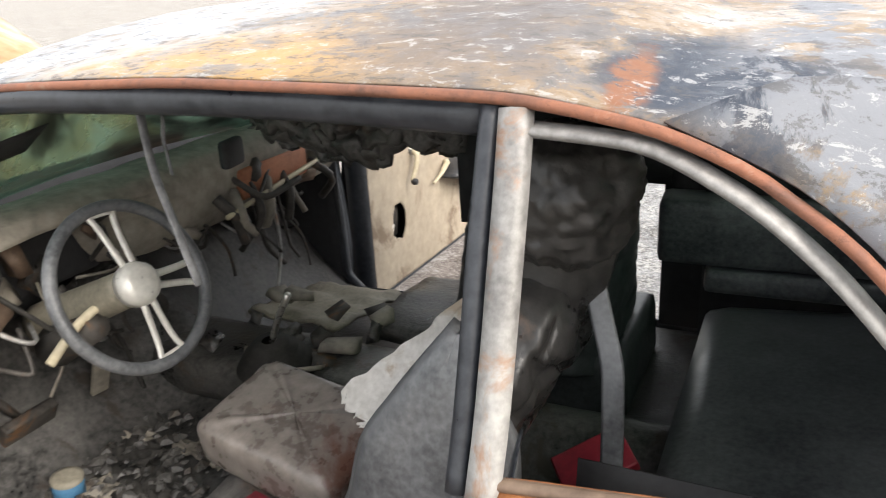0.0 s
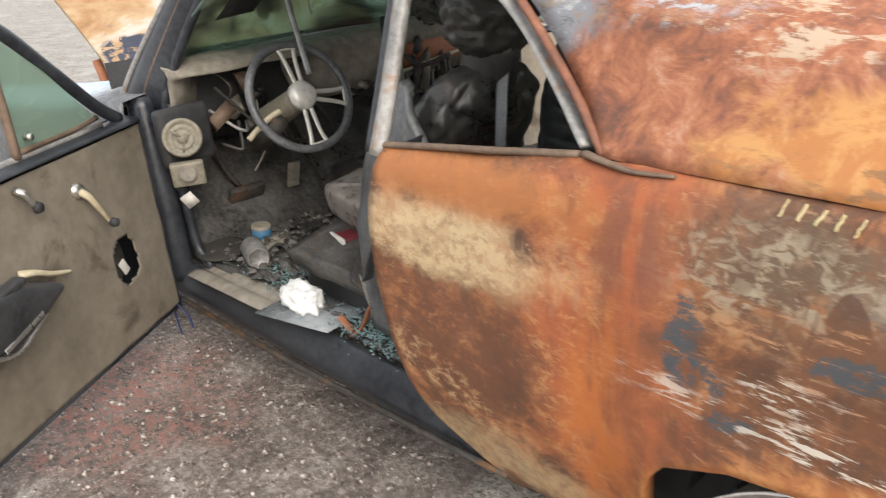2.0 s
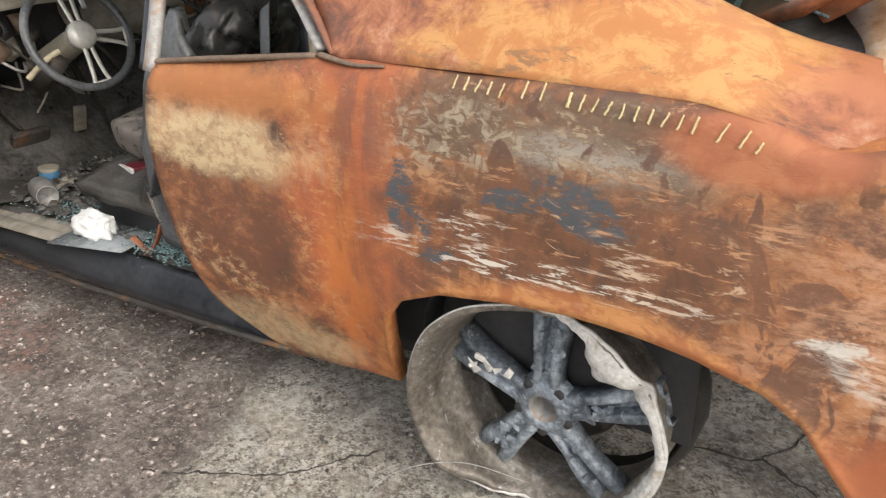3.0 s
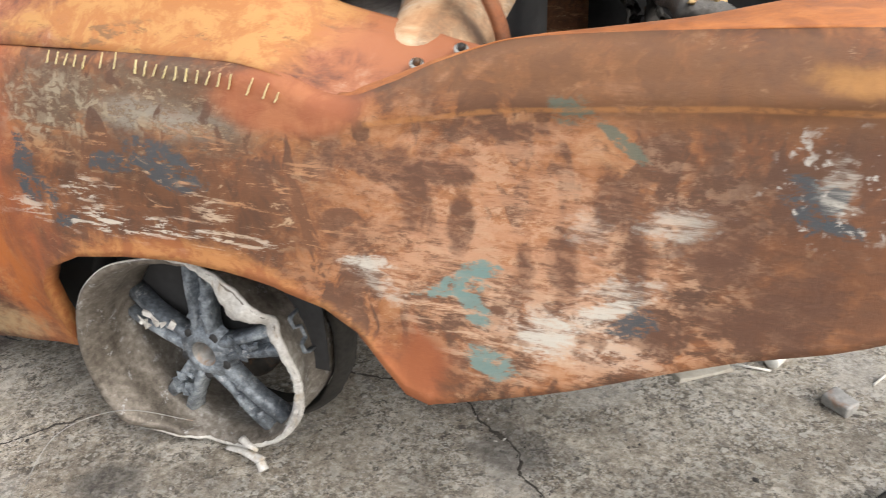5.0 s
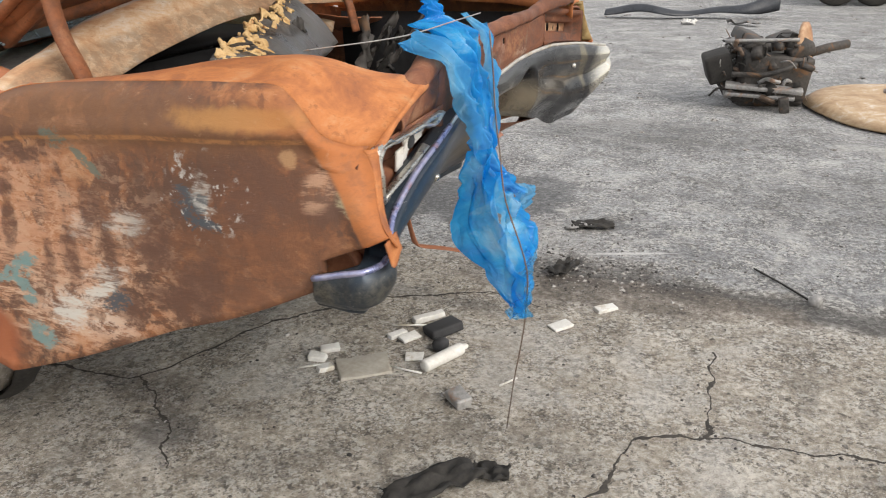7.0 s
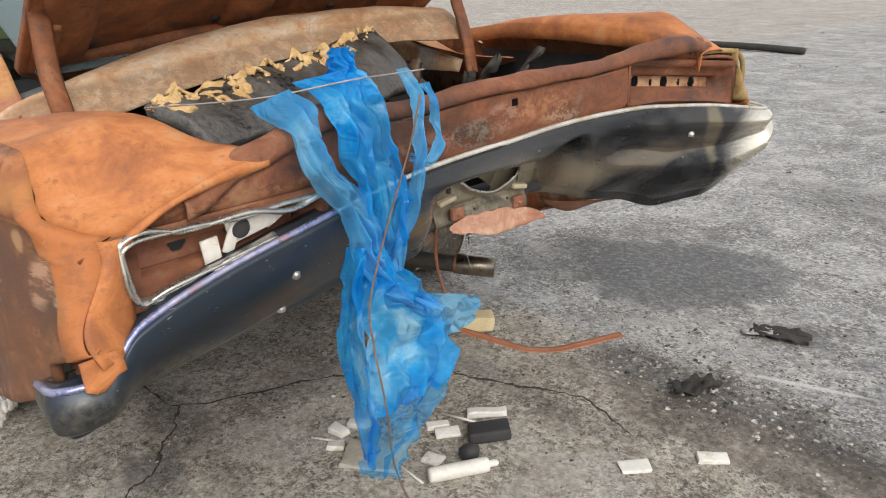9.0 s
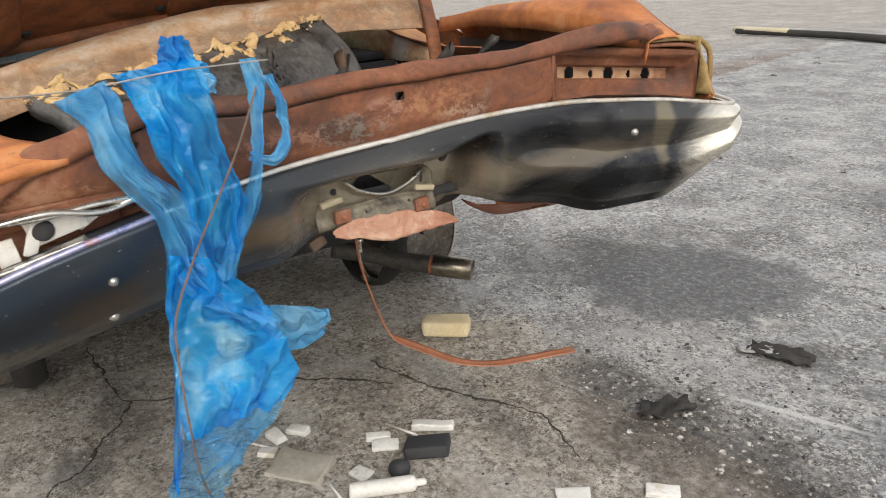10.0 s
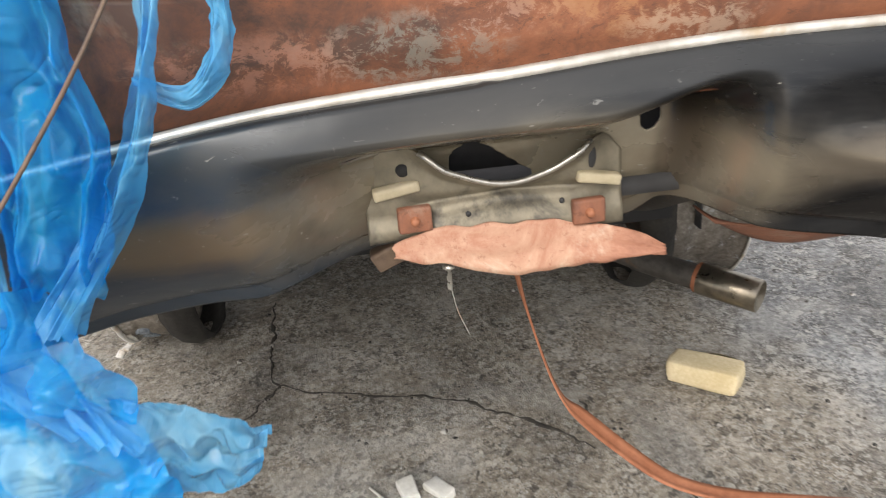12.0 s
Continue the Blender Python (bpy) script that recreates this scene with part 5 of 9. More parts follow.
def bumper_mesh():
    bm = sheet(bumper_skin, 520, 92)
    # torn gash in the back of the plate seat, slots at its upper corners
    def gone(c):
        brow = 0.871 + 0.78 * (c.y + 0.023) if c.y < 0 else 0.889 - 0.72 * c.y
        gash = -0.023 < c.y < 0.062 and 0.832 < c.z < brow
        corner = c.x < 1.2 and (((c.y + 0.108) / 0.030) ** 4 + ((c.z - 0.897) / 0.011) ** 4 < 1 or ((c.y - 0.195) / 0.009) ** 2 + ((c.z - 0.893) / 0.015) ** 2 < 1)
        return gash or corner
    bmesh.ops.delete(bm, geom=[f for f in bm.faces if gone(f.calc_center_median())], context="FACES")
    # ease the torn edges
    torn = [v for v in bm.verts if v.is_boundary and 0.80 < v.co.z < 0.925 and -0.16 < v.co.y < 0.23 and v.co.x < 1.2]
    for i in range(6):
        bmesh.ops.smooth_vert(bm, verts=torn, factor=0.5, use_axis_x=True, use_axis_y=True, use_axis_z=True)
    return bm


bumper = part("rear_bumper", bumper_mesh(), CHROME, car, "dented sooty chrome rear bumper", thick=0.003)
def bumper_edge(a, b, thin, thick, material, label):
    bm = bmesh.new()
    line = [Vector(bumper_skin(u / 120, 0.04 + 0.03 * ease((14 - u) / 8))) + Vector((-0.002, 0, 0.003)) for u in range(a, b)]
    add_tube(bm, line, [thin + (thick - thin) * ease((u - 34) / 22) * (1 - 0.5 * ease((u - 84) / 14)) for u in range(a, b)], 8)
    part("bumper_edge", bm, material, bumper, label)


bumper_edge(1, 36, 0.0065, 0.0045, BLUED, "heat-blued upper edge of the bumper")
# tube whose pale colour stands in for the edge highlight
bumper_edge(35, 121, 0.0045, 0.0065, EDGE, "stained upper edge of the bumper with its highlight coloured in")
for y, z in ((0.635, 0.895), (-0.545, 0.832), (-0.548, 0.746)):
    b = bumper_skin((y / 0.9 * 0.84 + 1) / 2, (bump_top(y) - z) / (bump_top(y) - bump_bot(y)))
    part("bolt", lathe([(0, 0.011), (0.006, 0.009), (0.009, 0.003), (0.010, -0.004)], 12, Matrix.Translation(b) @ pose(0, 0, 0, 0, 90, 0)), BRIGHT, bumper)
part("fender_inner", sheet(lambda u, v: (1.02 + 0.27 * u, -0.855 + 0.02 * math.sin(math.pi * v), 0.67 + 0.05 * u + 0.14 * v), 14, 8), COPPER, car, "scorched rusty inner fender behind the bumper end", thick=0.004)
part("fender_tab", sheet(lambda u, v: (1.343 + 0.012 * v - 0.010 * u, -0.903 + 0.06 * u, 0.832 - (0.040 + 0.010 * math.sin(5 * u)) * v), 6, 8), DECK, car, "torn rusty fender corner", thick=0.003)
part("bumper_bracket", tube([(1.20, -0.84, 0.80), (1.25, -0.848, 0.775), (1.27, -0.85, 0.74)], (0.010, 0.014), 8, 0.7, 12), COPPER, bumper, "rusty bumper bracket")
part("bumper_backing", sheet(lambda u, v: (1.05 + 0.01 * math.sin(3 * u), -0.14 + 0.38 * u, 0.83 + 0.07 * v), 8, 4), SOOT, car, "sooty rear crossmember", thick=0.02)
# number plate seat
KHAKI = simple("scorched_khaki_steel", (0.09, 0.078, 0.056), (0.31, 0.275, 0.205), 12, (0.35, 0.6), 0.45, 0.3, 0.003, (0.05, 0.046, 0.04))
crescent = spline([-0.118, -0.09, -0.068, -0.055, -0.03, 0.035, 0.073, 0.105, 0.123, 0.140, 0.162], [0.885, 0.891, 0.890, 0.884, 0.864, 0.846, 0.853, 0.869, 0.880, 0.882, 0.862])


def bracket_skin(u, v):
    """Plate bracket: two ears and a scooped upper edge that curls outwards."""
    y = -0.118 + 0.280 * u
    top, low = crescent(y), 0.786 + 0.006 * math.sin(5 * u)
    z = low + (top - low) * v
    ear = ease((abs(y - 0.035) - 0.07) / 0.05)
    groove = math.exp(-(((z - 0.833 + 0.06 * abs(y - 0.035)) / 0.006) ** 2)) * (1 - ear)
    x = 1.163 - 0.012 * ear + 0.012 * ease((v - 0.8) / 0.2) * (1 - ear) - 0.008 * groove + 0.006 * ease((0.815 - z) / 0.02)
    return Vector((x + 0.003 * noise.noise(Vector((y * 22, z * 22, 1))), y, z))


def bracket_at(y, z, lift=0.0):
    u = (y + 0.118) / 0.280
    low = 0.786 + 0.006 * math.sin(5 * u)
    return bracket_skin(u, (z - low) / (crescent(y) - low)) + Vector((lift, 0, 0))


bracket = part("number_plate_bracket", sheet(bracket_skin, 70, 26), KHAKI, bumper, "scorched khaki number plate bracket with a scooped edge", thick=0.003)
part("torn_edge", tube([bracket_skin(0.215 + 0.645 * i / 29, 1.0) + Vector((0.003, 0, 0)) for i in range(30)], 0.0032, 8), BRIGHT, bumper, "curled bright metal edge")
for y, z, r in ((-0.084, 0.845, 8), (0.133, 0.836, -12)):
    part("bracket_tab", add_box(bmesh.new(), bracket_at(y, z, 0.006), (0.014, 0.050, 0.012), (r, 8, 4), 0, None, 0.003), IVORY, bumper, "cream plastic tab")
for y, z, w, h in ((-0.075, 0.865, 0.007, 0.007), (0.126, 0.860, 0.005, 0.013)):
    part("slot", lathe([(0.0, 0.002), (1.0, 0.002), (1.1, -0.002)], 14, Matrix.Translation(bracket_at(y, z, 0.001)) @ pose(0, 0, 0, 0, 90, 0) @ Matrix.Diagonal((h, w, 1, 1))), SOOT, bumper)
for y, z in ((-0.010, 0.812), (0.092, 0.815)):
    part("rivet_hole", lathe([(0.0, 0.002), (0.003, 0.002), (0.0035, -0.002)], 10, Matrix.Translation(bracket_at(y, z, 0.001)) @ pose(0, 0, 0, 0, 90, 0)), SOOT, bumper)
for y, z in ((-0.068, 0.816), (0.119, 0.803)):
    part("clip", add_box(bmesh.new(), (1.172, y, z), (0.012, 0.036, 0.028), (0, 0, 4), 0, None, 0.003), DRIP, bumper, "rusted clip")
    part("clip_stud", lathe([(0, 0.008), (0.004, 0.007), (0.005, 0.0)], 10, Matrix.Translation((1.178, y, z)) @ pose(0, 0, 0, 0, 90, 0)), COPPER, bumper)
part("rust_scrap", box((1.10, -0.10, 0.748), (0.02, 0.036, 0.026), (25, 10, 0), 0.004), BROWNED, bumper, "rusty bracket end under the bumper")


plate_high = spline([-0.093, -0.05, 0.065, 0.10, 0.16, 0.205], [0.790, 0.803, 0.800, 0.792, 0.777, 0.752])
plate_low = spline([-0.093, -0.03, 0.032, 0.10, 0.16, 0.205], [0.778, 0.762, 0.744, 0.744, 0.747, 0.746])


def plate_flap(u, v):
    y = -0.093 + 0.298 * u
    z = plate_high(y) + (plate_low(y) - plate_high(y)) * v
    ragged = 0.004 * noise.noise(Vector((y * 40, v * 3, 0))) * abs(2 * v - 1)
    return (1.174 + 0.010 * v + 0.004 * noise.noise(Vector((y * 14, v * 3, 0))), y + 0.006 * noise.noise(Vector((v * 4, y * 9, 2))), z + ragged)


part("bent_plate", sheet(plate_flap, 70, 12), make_plain_rust("salmon_fired_steel", ((0.24, 0.10, 0.062), (0.38, 0.18, 0.115), (0.48, 0.29, 0.20), (0.60, 0.50, 0.39)), (0.62, 0.54, 0.43), 3), bumper, "bent salmon-coloured steel plate", thick=0.003)
part("plate_screw", lathe([(0, 0.004), (0.006, 0.004), (0.007, 0.0), (0.003, -0.001), (0.003, -0.025)], 10, pose(1.176, -0.037, 0.757)), BRIGHT, bumper, "bright screw")
part("hanging_thread", tube([(1.165, -0.037, 0.745), (1.161, -0.03, 0.70), (1.163, -0.018, 0.665)], 0.0006, 5, 1, 10), STEEL, bumper)
part("lower_lip", sheet(lambda u, v: (1.16 - 0.06 * v, 0.27 + 0.36 * u, 0.765 - 0.075 * u * (1 - 0.2 * u) - (0.035 + 0.012 * math.sin(7 * u)) * math.sin(math.pi * u) ** 0.6 * v), 24, 6), DRIP, bumper, "rusted lower lip under the bumper", thick=0.003)

# exhaust under the tail
pipe = part("exhaust_pipe", tube([(0.05, 0.38, 0.30), (0.12, 0.5, 0.27), (0.2, 0.58, 0.25), (0.30, 0.68, 0.235)], 0.033, 14, 1, 20), IRON, car, "sooty exhaust pipe with a rusty band")
tip = lathe([(0.036, 0), (0.041, 0.005), (0.041, 0.15), (0.036, 0.152), (0.036, 0.02)], 24, look((0.29, 0.67, 0.237), (0.2, 0.585, 0.248)))
part("exhaust_tip", tip, STAINLESS, pipe, "smoked stainless tailpipe tip")
part("exhaust_band", lathe([(0.037, 0), (0.039, 0.004), (0.039, 0.03), (0.037, 0.034)], 20, look((0.285, 0.665, 0.238), (0.2, 0.585, 0.248))), COPPER, pipe)

# roof with its sails
rail_y = spline([-2.45, -2.2, -1.6, -1.1, -0.85], [0.665, 0.71, 0.765, 0.787, 0.80])
rail_z = spline([-2.45, -2.2, -1.95, -1.69, -1.29, -1.12, -1.03, -0.97, -0.89, -0.8], [1.29, 1.322, 1.338, 1.348, 1.344, 1.322, 1.292, 1.259, 1.19, 1.10])


def roof_skin(u, v):
    """From rail to rail; the back edge runs over the window header."""
    s = 2 * v - 1
    back = -1.09 + 0.42 * (1 - s * s) ** 0.6
    x = -2.42 - 0.05 * (1 - s * s) + (back + 2.42 + 0.05 * (1 - s * s)) * u
    xr = min(x, -1.09)
    w = rail_y(xr)
    z = rail_z(xr) + 0.085 * (1 - abs(s) ** 2.4) - 0.10 * max(0, (x + 1.15)) ** 1.5
    if u < 0.06:
        z -= 0.02 * (1 - u / 0.06) ** 2
    z += 0.006 * noise.noise(Vector((x * 2.3, s * 2, 0))) + 0.002 * noise.noise(Vector((x * 8, s * 8, 0)))
    return Vector((x, w * s, z))


part("roof", sheet(roof_skin, 60, 44), ROOF, car, "heat-bleached roof with grey ash and rust", thick=0.004)


def sail_skin(side):
    low = path3([(-0.70, 0.905, 1.0), (-0.4, 0.91, 1.003), (0.0, 0.912, 0.999), (0.12, 0.914, 0.977), (0.21, 0.914, 0.947), (0.30, 0.895, 0.955), (0.42, 0.86, 0.995)], 40)
    high = path3([(-1.09, 0.787, 1.316), (-0.96, 0.73, 1.352), (-0.7, 0.695, 1.30), (-0.4, 0.67, 1.225), (-0.13, 0.655, 1.15), (0.0, 0.662, 1.10), (0.12, 0.672, 1.058), (0.25, 0.69, 1.035), (0.37, 0.735, 1.018), (0.47, 0.80, 1.016)], 40)
    front = path3([(-0.70, 0.905, 1.0), (-0.79, 0.845, 1.10), (-0.87, 0.825, 1.19), (-0.96, 0.805, 1.26), (-1.09, 0.787, 1.316)], 20)
    back = path3([(0.42, 0.86, 0.995), (0.45, 0.83, 1.007), (0.47, 0.80, 1.016)], 20)

    def f(u, v):
        i, j = u * 39, v * 19
        a, b = low[int(round(i))], high[int(round(i))]
        c, d = front[int(round(j))], back[int(round(j))]
        p = a.lerp(b, v) + c.lerp(d, u) - low[0].lerp(low[-1], u).lerp(high[0].lerp(high[-1], u), v)
        k = math.sin(math.pi * v) * math.sin(math.pi * min(1, u * 1.2 + 0.05))
        p += Vector((0, 0.012, 0.012)) * k
        p += Vector((0, 1, 1)) * 0.004 * noise.noise(Vector((p.x * 4, p.z * 4, side)))
        return Vector((p.x, p.y * side, p.z))
    return sheet(f, 40, 20)


for s in (-1, 1):
    part("sail_panel", sail_skin(s), ROOF, car, "rusted sail panel behind the quarter window", thick=0.004)

    def sail_inner(u, v, s=s):
        high = [(-0.6, 0.69, 1.275), (-0.4, 0.67, 1.225), (-0.13, 0.655, 1.15), (0.0, 0.662, 1.10), (0.12, 0.675, 1.055), (0.30, 0.72, 1.01)]
        p = path3(high, 24)[int(round(u * 23))]
        return (p.x, s * (p.y - 0.02 * v), p.z + (0.97 - p.z) * v - 0.004)
    part("sail_inner", sheet(sail_inner, 24, 4), FILLER, car, thick=0.003)

# rear window, filler panel below it
part("rear_window", sheet(lambda u, v: (-0.72 + 0.86 * u, -0.62 + 1.24 * v, 1.385 - 0.30 * u + 0.02 * math.sin(math.pi * v)), 12, 12), make_glass("sky_dull_glass", (0.16, 0.2, 0.22), 0.5, 0.55), car, "dull grey rear window glass", thick=0.005)


bar_top = spline([-0.80, -0.72, -0.48, -0.3, 0.08, 0.4, 0.66], [0.985, 1.036, 1.10, 1.138, 1.19, 1.20, 1.185])


def filler(u, v):
    """The rounded panel across the car ahead of the trunk opening, higher on the far side."""
    y = -0.80 + 1.46 * u
    left = ease((-0.35 - y) / 0.3)
    x = 0.15 + 0.25 * v - 0.05 * math.cos(math.pi * (u - 0.5)) + left * (0.075 - 0.07 * v)
    z = bar_top(y) - 0.10 * max(0.0, (v - 0.35) / 0.65) ** 2 - 0.03 * max(0.0, (0.35 - v) / 0.35) ** 2
    return (x + 0.004 * noise.noise(Vector((y * 6, v, 1))), y, z + 0.004 * noise.noise(Vector((y * 9, v * 4, 0))))


part("window_channel", sheet(lambda u, v: (-0.06 + 0.27 * v, -0.64 + 1.26 * u, bar_top(-0.64 + 1.26 * u) - 0.045 - 0.02 * math.sin(math.pi * v) + 0.004 * noise.noise(Vector((u * 20, v * 5, 2)))), 40, 8), STEEL, car, "ash-bleached channel below the rear window", thick=0.003)
for x, y, z in ((0.40, -0.795, 1.022), (0.335, -0.835, 1.003)):
    stop = part("lid_stop", lathe([(0, 0.008), (0.004, 0.007), (0.007, 0.004), (0.008, -0.006), (0.008, -0.016)], 10, pose(x, y, z - 0.004, 30, 20, 0)), IRON, car, "burnt lid stop bolt")
    part("washer", lathe([(0.008, -0.002), (0.013, -0.003), (0.013, -0.007), (0.007, -0.008)], 14, pose(x, y, z - 0.004, 30, 20, 0)), BRIGHT, stop)
part("deck_filler_panel", sheet(filler, 60, 14), FILLER, car, "pale fired steel panel below the rear window", thick=0.004)

# drip rails
for s in (-1, 1):
    rail = [(x, s * (rail_y(min(x, -0.85)) + 0.012), rail_z(x) - 0.006) for x in [-2.45 + 0.05 * i for i in range(31)]]
    rail += [(-0.92, s * 0.828, 1.222), (-0.85, s * 0.842, 1.155), (-0.78, s * 0.862, 1.085), (-0.70, s * 0.898, 1.004)]
    part("drip_rail", tube(rail, 0.0095, 8, 0.75, 70), DRIP, car, "rust-red drip rail")
    # quarter window frame of scorched bright metal
    loop = [(-1.245, s * 0.785, 1.305), (-1.12, s * 0.79, 1.296), (-1.02, s * 0.80, 1.255), (-0.93, s * 0.812, 1.19), (-0.84, s * 0.835, 1.10), (-0.735, s * 0.885, 1.008)]
    part("window_frame", tube(loop, 0.021, 8, 0.4, 40), STEEL, car, "scorched grey quarter window frame")
    part("window_sill_trim", tube([(-1.25, s * 0.925, 0.945), (-1.0, s * 0.925, 0.975), (-0.74, s * 0.905, 1.0)], 0.009, 8, 0.8, 20), BROWNED, car, "scorched belt moulding")
    part("window_corner", tube([(-0.73, s * 0.905, 1.003), (-0.68, s * 0.918, 1.0), (-0.63, s * 0.922, 0.995), (-0.56, s * 0.918, 0.998)], (0.009, 0.004), 8, 0.7, 14), BROWNED, car, "scuffed end of the belt moulding")
    # pillars
    part("b_pillar", tube([(-1.238, s * 0.935, 0.925), (-1.236, s * 0.90, 1.02), (-1.238, s * 0.83, 1.22), (-1.242, s * 0.79, 1.325)], 0.021, 8, 0.8, 20), STEEL, car, "scorched steel door pillar")
    part("pillar_seal", tube([(-1.272, s * 0.925, 0.925), (-1.270, s * 0.892, 1.02), (-1.272, s * 0.822, 1.22), (-1.272, s * 0.782, 1.33)], 0.014, 8, 1, 20), JAMB, car, "black pillar seal")
    outer = path3([(-2.80, s * 0.868, 0.84), (-2.72, s * 0.835, 0.95), (-2.555, s * 0.752, 1.16), (-2.45, s * 0.69, 1.30)], 24)
    inner = path3([(-2.60, s * 0.80, 0.83), (-2.575, s * 0.80, 0.87), (-2.50, s * 0.735, 1.06), (-2.36, s * 0.66, 1.27)], 24)

    def pillar_skin(u, v, s=s, outer=outer, inner=inner):
        i = int(round(v * 23))
        return outer[i].lerp(inner[i], u) + Vector((0.012, s * 0.022, 0.012)) * math.sin(math.pi * u) + Vector((0.0, 0.0, 0.006)) * math.sin(6.28 * u)
    part("pillar_channel", tube([p + Vector((0.004, s * 0.008, 0.004)) for p in outer], 0.013, 8, 0.8, 30), STEEL, car, "bleached pillar drip channel")
    part("pillar_ridge", tube([p.lerp(q, 0.62) + Vector((0.010, s * 0.020, 0.010)) for p, q in zip(outer, inner)], 0.008, 8, 0.8, 30), BROWNED, car, "raised edge of the pillar")
    part("a_pillar", sheet(pillar_skin, 12, 24), JAMB, car, "sooty windscreen pillar", thick=0.012)
    part("pillar_trim", tube([(-2.80, s * 0.865, 0.84), (-2.72, s * 0.83, 0.95), (-2.555, s * 0.745, 1.16), (-2.455, s * 0.67, 1.295)], 0.015, 8, 0.7, 20), STEEL, car, "ash grey windscreen moulding")
    part("header_rail", tube([(-2.42, s * 0.67, 1.275), (-2.0, s * 0.735, 1.31), (-1.6, s * 0.75, 1.318), (-1.27, s * 0.765, 1.312)], 0.02, 8, 1.2, 24), JAMB, car)
    part("door_post", tube([(-2.62, s * 0.86, 0.22), (-2.60, s * 0.865, 0.4), (-2.615, s * 0.865, 0.65), (-2.66, s * 0.85, 0.88)], 0.05, 10, 1, 20), JAMB, car, "black hinge post")
    part("door_seal", tube([(-2.47, s * 0.80, 0.27), (-2.54, s * 0.81, 0.34), (-2.555, s * 0.815, 0.6), (-2.575, s * 0.80, 0.85), (-2.50, s * 0.73, 1.06), (-2.36, s * 0.655, 1.265)], 0.018, 8, 1, 40), JAMB, car, "black door opening seal")
    # jamb behind the door gap
    part("rear_jamb", sheet(lambda u, v, s=s: (front_edge(0.22 + 0.72 * v) + 0.012 - 0.03 * u, s * (half_width(-1.2, 0.22 + 0.72 * v) - 0.01 - 0.13 * u), 0.22 + 0.72 * v), 6, 24), JAMB, car, "dark painted door jamb", thick=0.004)
    part("rocker_panel", sheet(lambda u, v, s=s: Vector((-2.66 + 1.75 * u, s * (0.80 + 0.085 * math.sin(math.pi * v * 0.75 + 0.35)), 0.265 - 0.155 * v + 0.055 * u)), 40, 12), JAMB, car, "sooty rocker panel", thick=0.003)
    part("sill_edge", tube([(-2.6, s * 0.905, 0.155), (-1.9, s * 0.905, 0.175), (-1.2, s * 0.90, 0.215), (-0.95, s * 0.89, 0.225)], 0.010, 8, 0.8, 20), IRON, car, "dull metal sill edge")

# windscreen
def screen(u, v):
    s = 2 * v - 1
    x = -2.80 + 0.42 * u + 0.13 * s * s
    return (x, s * (0.79 - 0.14 * u), 0.955 + 0.335 * u + 0.025 * (1 - s * s))


part("windscreen", sheet(screen, 16, 24), SMOKED_GLASS, car, "smoke-blackened green windscreen", thick=0.005)
part("windscreen_sticker", sheet(lambda u, v: Vector(screen(0.42 + 0.2 * u, 0.10 + 0.12 * v)) + Vector((0.012, 0, 0.004)), 4, 4), SOOT, car, thick=0.001)

# front fenders, hood, cowl
def fender(side):
    def f(u, v):
        x = -2.62 - 1.52 * u
        top = 0.885 - 0.10 * u
        bottom = 0.16 + 0.25 * u
        if -3.55 < x < -2.82:
            bottom = max(bottom, 0.20 + 0.42 * math.sqrt(max(0, 1 - ((x + 3.185) / 0.365) ** 2)))
        y = 0.93 + 0.20 * u * (side < 0)
        a = v / 0.72
        if v < 0.72:
            z = bottom + (top - bottom) * a
            y += 0.03 * math.sin(math.pi * a)
            if u > 0.9:
                y -= 0.25 * ((u - 0.9) / 0.1) ** 2
        else:
            a = (v - 0.72) / 0.28
            z = top + 0.03 * math.sin(a * 1.6) - 0.03 * u * a
            y -= 0.30 * a + (0.25 * ((u - 0.9) / 0.1) ** 2 * (1 - a) if u > 0.9 else 0)
        return Vector((x, side * y, z)) + wob((x, y, z), 4, 0.006)
    return sheet(f, 60, 26)


def make_fender():
    k = Mat("scorched_fender_paint")
    o = k.xyz()
    n = k.noise(7, 8, 0.72, 0.5)
    fine = k.noise(40, 6, 0.75)
    c = k.ramp(k.math("MULTIPLY_ADD", n, 0.6, k.math("MULTIPLY", fine, 0.4)), [(0.38, (0.05, 0.055, 0.06)), (0.5, (0.12, 0.125, 0.13)), (0.62, (0.24, 0.25, 0.26))])
    # paint bleached pale on the crown of the fender
    crown = k.math("SUBTRACT", o[2], k.math("MULTIPLY_ADD", o[0], 0.0658, 0.885 + 0.0658 * 2.62))
    crown = k.math("ADD", crown, k.math("MULTIPLY_ADD", n, 0.16, -0.08))
    c = k.mix(k.math("MULTIPLY", k.step(crown, -0.045, -0.01), k.step(o[0], -2.8, -3.05)), c, k.ramp(fine, [(0.4, (0.28, 0.40, 0.54)), (0.52, (0.50, 0.57, 0.62)), (0.62, (0.66, 0.66, 0.64))]))
    k.color(c)
    k.rough(k.step(n, 0.35, 0.65, 0.45, 0.75))
    k.bump(fine, 0.3, 0.003)
    return k.m


FENDER_MAT = make_fender()
for s in (-1, 1):
    part("front_fender", fender(s), FENDER_MAT, car, "scorched grey front fender with bleached top", thick=0.003)
    part("front_bumper_end", tube([(-4.12, s * 0.95, 0.40), (-4.06, s * 1.10, 0.41), (-3.85, s * 1.14, 0.43)], 0.04, 8, 1.4, 12), BRIGHT, car, "bright front bumper end")


